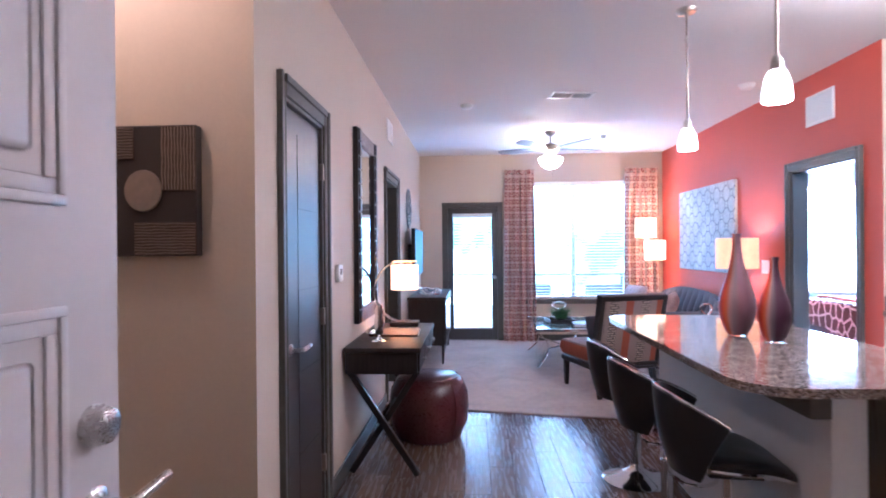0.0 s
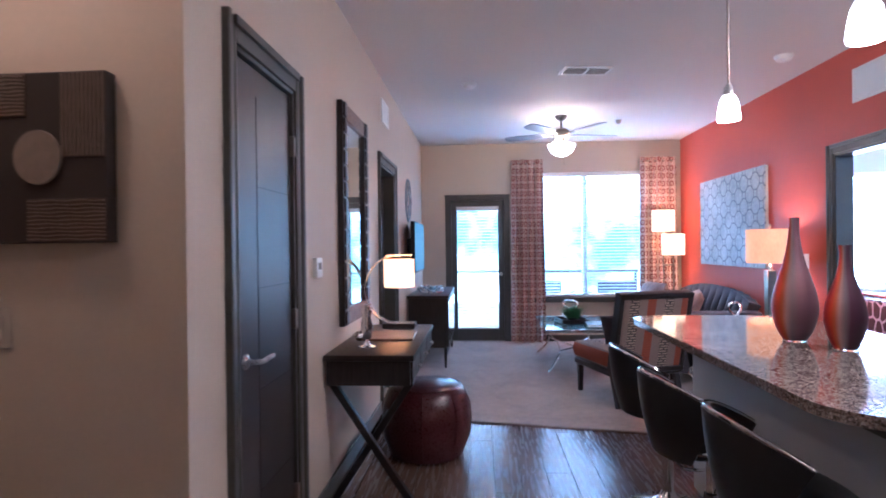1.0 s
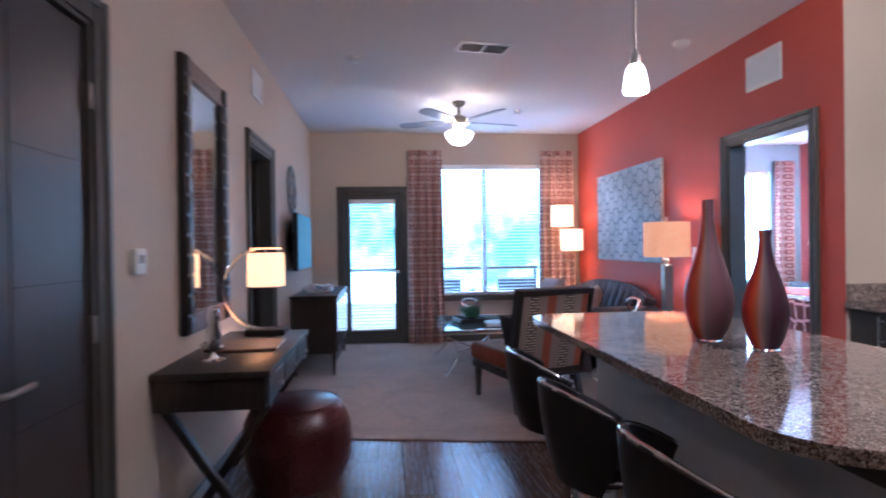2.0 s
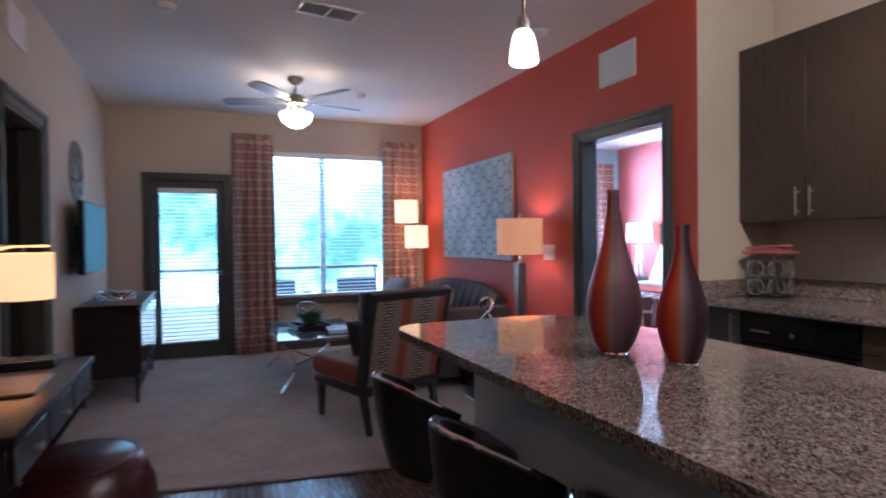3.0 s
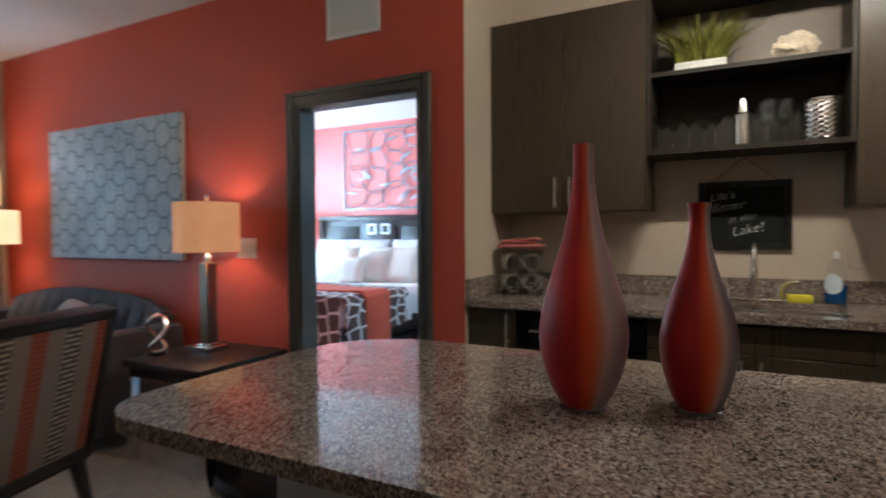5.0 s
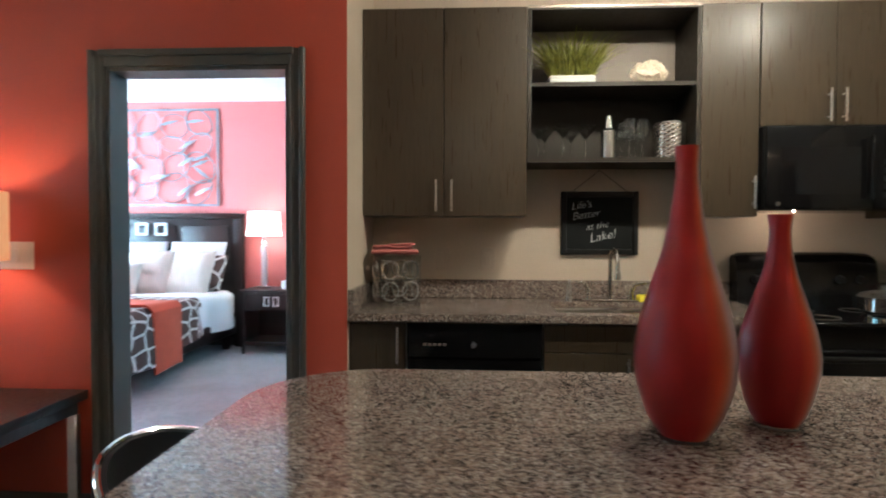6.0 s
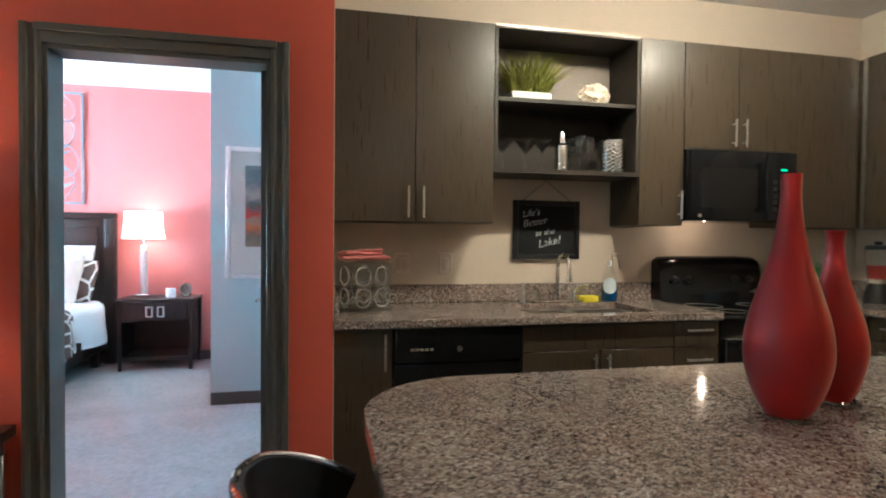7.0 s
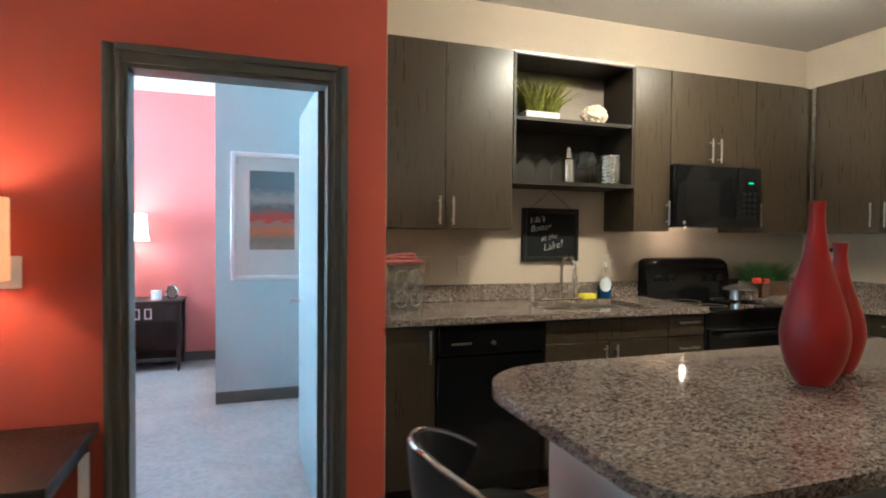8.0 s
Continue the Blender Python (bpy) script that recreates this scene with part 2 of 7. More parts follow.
def lattice_cloth(name, upright=False):
    """Bed cover: dark brown with a pale quatrefoil lattice."""
    m, nt, bs, co = base(name)
    ax = axis_of(nt, co.outputs["Object"])
    u, v = (ax[2], ax[1]) if upright else (ax[0], calc(nt, "ADD", ax[1], ax[2]))
    n = tex(nt, "ShaderNodeTexNoise", co.outputs["Object"], 20, (1, 1, 1), Detail=2.0)
    cell = nt.nodes.new("ShaderNodeCombineXYZ")
    nt.links.new(calc(nt, "MULTIPLY", u, 6.0), cell.inputs[0])
    nt.links.new(calc(nt, "MULTIPLY", v, 7.6), cell.inputs[1])
    vo = nt.nodes.new("ShaderNodeTexVoronoi")
    vo.voronoi_dimensions, vo.feature = "2D", "DISTANCE_TO_EDGE"
    vo.inputs["Scale"].default_value, vo.inputs["Randomness"].default_value = 1.0, 0.62
    nt.links.new(cell.outputs[0], vo.inputs["Vector"])
    lines = calc(nt, "LESS_THAN", vo.outputs["Distance"], calc(nt, "ADD", 0.035, calc(nt, "MULTIPLY", n.outputs[0], 0.09)))
    nt.links.new(blend(nt, lines, (0.10, 0.06, 0.05), (0.72, 0.68, 0.64)), bs.inputs["Base Color"])
    bs.inputs["Roughness"].default_value = 0.9
    relief(nt, bs, n.outputs[0], 0.3, 0.004)
    return m


def vase_mat(name, shade):
    """Satin glass, its colour going round from red through orange and a painted pale highlight to mauve or plum."""
    m, nt, bs, co = base(name)
    x, y, z = axis_of(nt, co.outputs["Object"])
    n = tex(nt, "ShaderNodeTexNoise", co.outputs["Object"], 4, (1, 1, 0.5), Detail=3.0)
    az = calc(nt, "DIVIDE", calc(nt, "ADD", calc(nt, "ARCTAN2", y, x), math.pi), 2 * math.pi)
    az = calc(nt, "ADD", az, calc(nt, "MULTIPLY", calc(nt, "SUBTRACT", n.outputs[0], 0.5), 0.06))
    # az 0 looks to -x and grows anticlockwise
    # the pale stop at 0.115 paints in the reflection of the window
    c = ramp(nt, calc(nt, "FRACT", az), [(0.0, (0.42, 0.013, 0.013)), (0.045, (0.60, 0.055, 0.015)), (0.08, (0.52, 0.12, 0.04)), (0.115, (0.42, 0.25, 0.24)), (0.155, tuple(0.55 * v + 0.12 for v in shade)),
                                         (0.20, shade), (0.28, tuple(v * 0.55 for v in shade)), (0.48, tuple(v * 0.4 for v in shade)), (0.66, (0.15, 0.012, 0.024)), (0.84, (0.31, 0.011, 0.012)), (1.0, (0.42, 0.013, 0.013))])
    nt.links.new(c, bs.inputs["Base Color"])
    bs.inputs["Roughness"].default_value, bs.inputs["Specular IOR Level"].default_value = 0.36, 0.35
    bs.inputs["Coat Weight"].default_value, bs.inputs["Coat Roughness"].default_value = 0.12, 0.3
    return m


def canvas_pattern(name):
    """Weathered pale canvas printed with a grey interlocking quatrefoil lattice."""
    m, nt, bs, co = base(name)
    ax = axis_of(nt, co.outputs["Object"])
    u, v = ax[1], ax[2]

    def circles(du, dv, r):
        fu = calc(nt, "SUBTRACT", fold(nt, calc(nt, "ADD", u, 9 + du), 0.24), 0.5)
        fv = calc(nt, "SUBTRACT", fold(nt, calc(nt, "ADD", v, 9 + dv), 0.24), 0.5)
        d = calc(nt, "SQRT", calc(nt, "ADD", calc(nt, "POWER", calc(nt, "ABSOLUTE", fu), 2), calc(nt, "POWER", calc(nt, "ABSOLUTE", fv), 2)))
        return calc(nt, "LESS_THAN", calc(nt, "ABSOLUTE", calc(nt, "SUBTRACT", d, r)), 0.028)

    lines = calc(nt, "MAXIMUM", circles(0, 0, 0.36), circles(0.12, 0.12, 0.36))
    n1 = tex(nt, "ShaderNodeTexNoise", co.outputs["Object"], 3.5, (1, 1, 1), Detail=5.0)
    n2 = tex(nt, "ShaderNodeTexNoise", co.outputs["Object"], 30, (1, 1, 1), Detail=4.0)
    ground = ramp(nt, calc(nt, "MULTIPLY", calc(nt, "ADD", n1.outputs[0], n2.outputs[0]), 0.5), [(0.35, (0.34, 0.38, 0.43)), (0.65, (0.66, 0.68, 0.69))])
    c = blend(nt, calc(nt, "MULTIPLY", lines, ramp(nt, n2.outputs[0], [(0.3, (0.5,) * 3), (0.6, (1,) * 3)])), ground, (0.17, 0.19, 0.24))
    nt.links.new(c, bs.inputs["Base Color"])
    bs.inputs["Roughness"].default_value = 0.8
    relief(nt, bs, n2.outputs[0], 0.2, 0.001)
    return m


def bands_paint(name):
    """Abstract print in horizontal bands of grey, blue, red and ochre."""
    m, nt, bs, co = base(name)
    z = axis_of(nt, co.outputs["Object"])[2]
    n = tex(nt, "ShaderNodeTexNoise", co.outputs["Object"], 7, (1, 2, 4), Detail=5.0)
    f = calc(nt, "ADD", calc(nt, "DIVIDE", calc(nt, "ADD", z, 0.28), 0.56), calc(nt, "MULTIPLY", calc(nt, "SUBTRACT", n.outputs[0], 0.5), 0.2))
    c = ramp(nt, f, [(0.0, (0.33, 0.27, 0.20)), (0.18, (0.20, 0.19, 0.15)), (0.3, (0.55, 0.16, 0.05)), (0.40, (0.30, 0.24, 0.2)), (0.46, (0.50, 0.05, 0.03)), (0.62, (0.12, 0.15, 0.16)), (0.74, (0.38, 0.4, 0.38)), (0.9, (0.16, 0.22, 0.25))])
    nt.links.new(c, bs.inputs["Base Color"])
    bs.inputs["Roughness"].default_value = 0.5
    return m


M_BEIGE = plain("beige_wall_paint", (0.56, 0.47, 0.375), 0.75, var=0.04, big=0.9, fine=70, bump=0.25, dist=0.002)
M_RED = plain("terracotta_wall_paint", (0.50, 0.078, 0.042), 0.62, var=0.05, big=0.9, fine=70, bump=0.25, dist=0.002)
M_PINK = plain("coral_wall_paint", (0.56, 0.155, 0.14), 0.7, var=0.04, big=0.9, fine=70, bump=0.2, dist=0.002)
M_GREY = plain("grey_wall_paint", (0.41, 0.54, 0.57), 0.7, var=0.03, big=0.9, fine=70, bump=0.2, dist=0.002)
M_CEIL = plain("ceiling_paint", (0.70, 0.66, 0.63), 0.9, var=0.03, big=0.8, fine=55, bump=0.35, dist=0.003)
M_TRIM = plain("charcoal_trim_paint", (0.075, 0.070, 0.060), 0.38, var=0.12, big=3, fine=60, bump=0.05)
M_DOOR = plain("dark_door_paint", (0.042, 0.034, 0.031), 0.38, var=0.10, big=2, fine=60, stretch=(8, 8, 1), bump=0)
M_DOORWHITE = plain("off_white_door_paint", (0.60, 0.555, 0.545), 0.42, var=0.03, bump=0.05)
M_WHITE = plain("white_paint", (0.78, 0.77, 0.75), 0.45, var=0.03, bump=0.05)
M_PLASTIC = plain("white_plastic", (0.75, 0.74, 0.71), 0.4, var=0.02, bump=0)
M_CAB = wood("espresso_laminate", (0.036, 0.0255, 0.0155), (0.056, 0.040, 0.0245), 0.31, (16, 16, 0.7), 0.02)
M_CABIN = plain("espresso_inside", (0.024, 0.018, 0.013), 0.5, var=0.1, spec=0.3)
M_PANELB = plain("shelf_back_panel", (0.20, 0.165, 0.135), 0.55, var=0.06)
M_DARKWOOD = wood("dark_stained_wood", (0.010, 0.007, 0.0065), (0.027, 0.019, 0.016), 0.38, (12, 12, 1.2), 0.1)
M_WALNUT = wood("walnut_wood", (0.10, 0.05, 0.03), (0.20, 0.11, 0.07), 0.4, (1.5, 12, 12), 0.1)
M_GRANITE = granite("speckled_granite")
M_CARPET = carpet_mat("taupe_carpet", (0.44, 0.365, 0.315))
M_CARPETB = carpet_mat("grey_carpet", (0.43, 0.42, 0.42))
M_PLANK = wood("vinyl_plank", (0.070, 0.047, 0.036), (0.17, 0.115, 0.085), 0.25, (9, 0.7, 9), 0.0, rand=0.22, coat=0.0)
M_SUBFLOOR = plain("plank_joint", (0.02, 0.015, 0.012), 0.8)
M_CHROME = plain("chrome", (0.82, 0.82, 0.82), 0.08, 1.0, var=0.03, bump=0)
M_STEEL = plain("brushed_steel", (0.62, 0.60, 0.57), 0.28, 1.0, var=0.06, fine=120, stretch=(1, 1, 8), bump=0.05)
M_NICKEL = plain("polished_nickel", (0.78, 0.74, 0.68), 0.2, 1.0, var=0.04, bump=0)
M_SINK = plain("sink_steel", (0.74, 0.72, 0.68), 0.34, 0.85, var=0.06, fine=120, bump=0.05)
M_BRONZE = plain("brushed_nickel", (0.30, 0.26, 0.22), 0.35, 1.0, var=0.1)
M_BLACKMETAL = plain("black_metal", (0.02, 0.02, 0.02), 0.4, 0.6, var=0.1)
M_BLACK = plain("black_appliance_enamel", (0.006, 0.006, 0.0065), 0.12, var=0.1, bump=0, spec=0.25)
M_BLACKGLASS = plain("black_glass", (0.004, 0.004, 0.005), 0.05, var=0.05, bump=0, spec=0.35)
M_LEATHER = plain("black_leather", (0.016, 0.017, 0.019), 0.36, var=0.2, big=6, fine=160, bump=0.35, dist=0.001)
M_OXBLOOD = plain("oxblood_leather", (0.060, 0.010, 0.012), 0.30, var=0.3, big=5, fine=120, bump=0.3, dist=0.001)
M_SOFA = plain("charcoal_velvet", (0.046, 0.041, 0.052), 0.8, var=0.2, big=4, fine=150, bump=0.4, sheen=0.12)
M_PILLOW = plain("blush_pillow_cloth", (0.42, 0.29, 0.25), 0.85, var=0.25, big=18, fine=120, bump=0.4)
M_PILLOWG = plain("grey_striped_pillow_cloth", (0.30, 0.26, 0.28), 0.85, var=0.35, big=3, fine=40, stretch=(1, 6, 1), bump=0.4)
M_LINEN = plain("white_linen", (0.76, 0.75, 0.76), 0.85, var=0.05, big=6, fine=200, bump=0.3)
M_CREAM = plain("cream_linen", (0.70, 0.62, 0.54), 0.85, var=0.12, big=8, fine=140, stretch=(1, 4, 1), bump=0.4)
M_THROW = plain("rust_throw", (0.50, 0.085, 0.040), 0.9, var=0.12, big=8, fine=180, bump=0.5)
M_RING = ring_cloth("ring_print_curtain")
M_STRIPE = stripe_cloth("striped_upholstery", 0)
M_LATTICE = lattice_cloth("lattice_bed_cover")
M_LATTICEV = lattice_cloth("lattice_cover_fall", True)
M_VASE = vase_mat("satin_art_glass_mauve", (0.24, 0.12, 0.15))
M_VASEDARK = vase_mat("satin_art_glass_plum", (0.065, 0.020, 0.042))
M_CANVAS = canvas_pattern("lattice_canvas")
M_BANDS = bands_paint("banded_print")
M_MAT = plain("picture_mount", (0.62, 0.62, 0.60), 0.8, var=0.02)
M_CRYSTAL = clear("ribbed_crystal", (0.96, 0.98, 1.0), 0.18, 1.5)
M_CRYSTAL.node_tree.nodes["Principled BSDF"].inputs["Transmission Weight"].default_value = 0.6
M_SILVERP = plain("pale_silver_leaf", (0.72, 0.74, 0.74), 0.42, 0.45, var=0.08, big=12, fine=60, bump=0.1)
M_SILVER = plain("silver_leaf", (0.62, 0.61, 0.59), 0.14, 1.0, var=0.15, big=12, fine=60, bump=0.4, dist=0.002)
M_MIRROR = plain("mirror_silver", (0.86, 0.88, 0.88), 0.015, 1.0, var=0.01, bump=0)
M_GLASS = clear("clear_glass")
M_PANE = clear("window_pane", (0.97, 1.0, 0.99), 0.0, 1.03)
# table glass: the blue of the reflected window is put into its colour
M_TABLEGLASS = plain("reflection_tinted_glass", (0.34, 0.58, 0.64), 0.05, 0.6, var=0.03, bump=0)
M_THIN = thin_glass("thin_clear_plastic")
M_STEMWARE = thin_glass("thin_glassware", 0.05, 0.85, 1.9)
M_EDGE = plain("polished_acrylic_edge", (0.80, 0.80, 0.78), 0.12, 0.7, var=0.05, bump=0)
M_BARGREY = plain("bar_panel_paint", (0.60, 0.575, 0.57), 0.6, var=0.04, big=1.2, fine=70, bump=0.2)
M_BEIGEPL = plain("beige_plastic", (0.52, 0.44, 0.36), 0.45, var=0.03, bump=0)
M_SHADE = shade_cloth("linen_shade", (0.92, 0.40, 0.17), 0.55)
M_SHADEW = shade_cloth("white_shade", (0.95, 0.86, 0.74), 2.6)
M_SHADEF = shade_cloth("ivory_shade", (1.0, 0.66, 0.34), 1.5)
M_SHADED = shade_cloth("cream_shade", (1.0, 0.55, 0.22), 1.3)
M_OPAL = glow("opal_glass", (1.0, 0.90, 0.78), 5.0)
# white slats with the blue cast of the sky light put into their colour
M_SLAT = plain("sky_tinted_slat", (0.62, 0.77, 0.86), 0.5, var=0.03, bump=0)
M_BLADE = plain("fan_blade", (0.20, 0.20, 0.22), 0.45, var=0.1)
M_GRASS = plain("grass_blade", (0.19, 0.19, 0.030), 0.6, var=0.6, big=30, fine=80, bump=0)
M_GRASSG = plain("green_blade", (0.045, 0.13, 0.035), 0.6, var=0.4, big=30, fine=80, bump=0)
M_CORAL = plain("coral_stone", (0.62, 0.52, 0.40), 0.9, var=0.35, big=20, fine=90, bump=0.9, dist=0.006)
M_SLATE = plain("chalkboard", (0.010, 0.011, 0.011), 0.7, var=0.3, big=6, fine=40, bump=0.05, spec=0.2)
M_CHALK = plain("chalk", (0.75, 0.75, 0.73), 0.9, var=0.2, fine=120)
M_TOWEL = plain("coral_towel", (0.42, 0.13, 0.12), 0.95, var=0.15, fine=160, bump=0.7, dist=0.003)
M_SPONGE = plain("yellow_sponge", (0.75, 0.65, 0.03), 0.9, var=0.15, fine=160, bump=0.6)
M_SOAP = plain("blue_detergent", (0.01, 0.07, 0.22), 0.15, var=0.1, bump=0)
M_LABEL = plain("bottle_label", (0.60, 0.68, 0.74), 0.5, var=0.1)
M_REDJAR = plain("red_lid", (0.55, 0.03, 0.02), 0.35, var=0.1)
M_LED = glow("green_display", (0.05, 0.9, 0.45), 0.3)
M_SCREEN = glow("tv_screen", (0.015, 0.14, 0.20), 0.25)
M_ARTBROWN = wood("art_brown", (0.045, 0.025, 0.018), (0.10, 0.06, 0.045), 0.6, (2, 2, 20), 0.3)
M_ARTDARK = plain("art_dark", (0.022, 0.014, 0.011), 0.55, var=0.2, bump=0.2)
M_ARTTAN = plain("art_tan", (0.20, 0.15, 0.11), 0.6, var=0.2, bump=0.4)
M_LEAFM = plain("wire_leaf_metal", (0.27, 0.31, 0.33), 0.4, 0.7, var=0.3, big=8)
M_LEAFP = plain("silvered_leaf_metal", (0.36, 0.40, 0.43), 0.5, 0.5, var=0.3, big=8)
M_CONCRETE = plain("balcony_concrete", (0.42, 0.40, 0.37), 0.9, var=0.12, bump=0.4)
M_WICKER = plain("patio_wicker", (0.10, 0.11, 0.13), 0.7, var=0.4, fine=60, bump=0.6)
M_GROUND = plain("pale_drive_and_lawn", (0.44, 0.45, 0.42), 1.0, var=0.4, big=0.2, fine=4, bump=0.3)
M_BACKD = None


def backdrop_mat():
    m, nt, bs, co = base("glowing_far_trees")
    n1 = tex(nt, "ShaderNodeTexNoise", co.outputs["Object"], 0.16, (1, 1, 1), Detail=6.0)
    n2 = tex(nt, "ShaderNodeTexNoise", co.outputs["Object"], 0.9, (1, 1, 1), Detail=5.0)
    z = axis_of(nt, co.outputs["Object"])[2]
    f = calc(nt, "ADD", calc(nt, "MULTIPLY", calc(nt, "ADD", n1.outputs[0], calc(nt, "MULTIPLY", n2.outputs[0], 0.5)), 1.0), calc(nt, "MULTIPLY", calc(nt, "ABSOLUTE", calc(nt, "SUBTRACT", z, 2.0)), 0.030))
    # pale stops and emission put the daylight glare into the backdrop, palest high and low
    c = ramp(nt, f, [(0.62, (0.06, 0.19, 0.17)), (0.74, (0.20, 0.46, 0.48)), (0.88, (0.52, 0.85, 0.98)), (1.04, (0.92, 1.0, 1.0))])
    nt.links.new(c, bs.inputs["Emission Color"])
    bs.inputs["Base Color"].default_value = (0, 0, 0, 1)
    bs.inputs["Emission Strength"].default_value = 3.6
    return m


M_BACKD = backdrop_mat()


# ---- mesh helpers ----
def box(bm, x0, x1, y0, y1, z0, z1, bev=0.0, seg=1):
    m = Matrix.Translation(((x0 + x1) / 2, (y0 + y1) / 2, (z0 + z1) / 2)) @ Matrix.Diagonal((abs(x1 - x0), abs(y1 - y0), abs(z1 - z0), 1))
    got = bmesh.ops.create_cube(bm, size=1, matrix=m)
    if bev:
        es = list({e for v in got["verts"] for e in v.link_edges})
        bmesh.ops.bevel(bm, geom=es, offset=bev, segments=seg, affect="EDGES", profile=0.5)
    return bm


def boxes(*rows, bev=0.0, seg=1):
    bm = bmesh.new()
    for r in rows:
        box(bm, *r, bev=bev, seg=seg)
    return bm


def lathe(prof, seg=32, bm=None, at=(0, 0, 0), cap=True):
    bm = bm or bmesh.new()
    rings = []
    for r, z in prof:
        if r < 1e-5:
            rings.append([bm.verts.new((at[0], at[1], at[2] + z))])
        else:
            rings.append([bm.verts.new((at[0] + r * math.cos(2 * math.pi * k / seg), at[1] + r * math.sin(2 * math.pi * k / seg), at[2] + z)) for k in range(seg)])
    for a, b in zip(rings, rings[1:]):
        for k in range(seg):
            j = (k + 1) % seg
            q = [a[k % len(a)], a[j % len(a)], b[j % len(b)], b[k % len(b)]]
            q = list(dict.fromkeys(q))
            if len(q) > 2:
                bm.faces.new(q)
    if cap:
        for ring, flip in ((rings[0], True), (rings[-1], False)):
            if len(ring) > 2:
                bm.faces.new(ring[::-1] if flip else ring)
    return bm


def tube(pts, r, seg=8, closed=False, bm=None):
    bm = bm or bmesh.new()
    pts = [Vector(p) for p in pts]
    n = len(pts)
    rings, up = [], None
    for i, p in enumerate(pts):
        a, b = (pts[(i - 1) % n], pts[(i + 1) % n]) if closed else (pts[max(i - 1, 0)], pts[min(i + 1, n - 1)])
        t = (b - a).normalized()
        if up is None:
            up = t.orthogonal().normalized()
        up = (up - t * up.dot(t)).normalized()
        side = t.cross(up)
        rr = r[i] if isinstance(r, (list, tuple)) else r
        rings.append([bm.verts.new(p + rr * (math.cos(2 * math.pi * k / seg) * up + math.sin(2 * math.pi * k / seg) * side)) for k in range(seg)])
    pairs = list(zip(rings, rings[1:])) + ([(rings[-1], rings[0])] if closed else [])
    for a, b in pairs:
        for k in range(seg):
            bm.faces.new((a[k], a[(k + 1) % seg], b[(k + 1) % seg], b[k]))
    if not closed:
        bm.faces.new(rings[0][::-1])
        bm.faces.new(rings[-1])
    return bm


def arc(cx, cy, r, a0, a1, n, z=0.0):
    return [(cx + r * math.cos(radians(a0 + (a1 - a0) * k / n)), cy + r * math.sin(radians(a0 + (a1 - a0) * k / n)), z) for k in range(n + 1)]


def prism(poly, z0, z1, bev=0.0, seg=1, bm=None):
    """A slab with the outline poly in x and y."""
    bm = bm or bmesh.new()
    lo = [bm.verts.new((x, y, z0)) for x, y in poly]
    hi = [bm.verts.new((x, y, z1)) for x, y in poly]
    n = len(poly)
    faces = [bm.faces.new(lo[::-1]), bm.faces.new(hi)] + [bm.faces.new((lo[k], lo[(k + 1) % n], hi[(k + 1) % n], hi[k])) for k in range(n)]
    if bev:
        bmesh.ops.bevel(bm, geom=list(faces[0].edges) + list(faces[1].edges), offset=bev, segments=seg, affect="EDGES", profile=0.5)
    return bm


def sheet(f, nu, nv, thick=0.0, uv=None):
    """A grid surface f(i/nu, j/nv) -> point, with thickness along its normal."""
    bm = bmesh.new()
    vs = [[bm.verts.new(f(i / nu, j / nv)) for j in range(nv + 1)] for i in range(nu + 1)]
    lay = bm.loops.layers.uv.new("uv") if uv else None
    for i in range(nu):
        for j in range(nv):
            fc = bm.faces.new((vs[i][j], vs[i + 1][j], vs[i + 1][j + 1], vs[i][j + 1]))
            if uv:
                for lp, (a, b) in zip(fc.loops, ((i, j), (i + 1, j), (i + 1, j + 1), (i, j + 1))):
                    lp[lay].uv = uv(a / nu, b / nv)
    if thick:
        bmesh.ops.recalc_face_normals(bm, faces=bm.faces[:])
        bmesh.ops.solidify(bm, geom=bm.faces[:], thickness=thick)
    return bm


def cushion(sx, sy, sz, n=10, puff=0.35, bm=None, at=(0, 0, 0)):
    """A soft cushion: a rounded block that swells in the middle."""
    bm = bm or bmesh.new()
    got = bmesh.ops.create_cube(bm, size=2)
    bmesh.ops.subdivide_edges(bm, edges=list({e for v in got["verts"] for e in v.link_edges}), cuts=n, use_grid_fill=True)
    for v in bm.verts:
        x, y, z = v.co
        fx, fy = 1 - abs(x) ** 4, 1 - abs(y) ** 4
        k = (1 - puff) + puff * (fx * fy) ** 0.5
        edge = 1 - 0.06 * (abs(z) ** 2)
        v.co = (x * sx / 2 * edge + at[0], y * sy / 2 * edge + at[1], z * sz / 2 * k + at[2])
    return bm


def finish(bm, name, material, smooth=True):
    bmesh.ops.recalc_face_normals(bm, faces=bm.faces[:])
    me = bpy.data.meshes.new(name)
    bm.to_mesh(me)
    bm.free()
    me.materials.append(material)
    if smooth:
        me.shade_smooth()
        me.set_sharp_from_angle(angle=radians(38))
    return me


def part(name, bm, material, parent, label="", at=None, smooth=True):
    """One mesh object under a thing or a part, in its local metres."""
    ob = new(name, bm if isinstance(bm, bpy.types.Mesh) else finish(bm, name, material, smooth))
    ob.parent = parent
    if at is not None:
        ob.matrix_basis = at
    return tagged(ob, label)


def thing(name, at, label, category, group="", kind=""):
    ob = new(name)
    ob.empty_display_size = 0.1
    ob.matrix_basis = at
    return tagged(ob, label, category, group, kind)


def solo(name, bm, material, at, label, category, group="", kind="", smooth=True):
    ob = new(name, finish(bm, name, material, smooth))
    ob.matrix_basis = at
    return tagged(ob, label, category, group, kind)


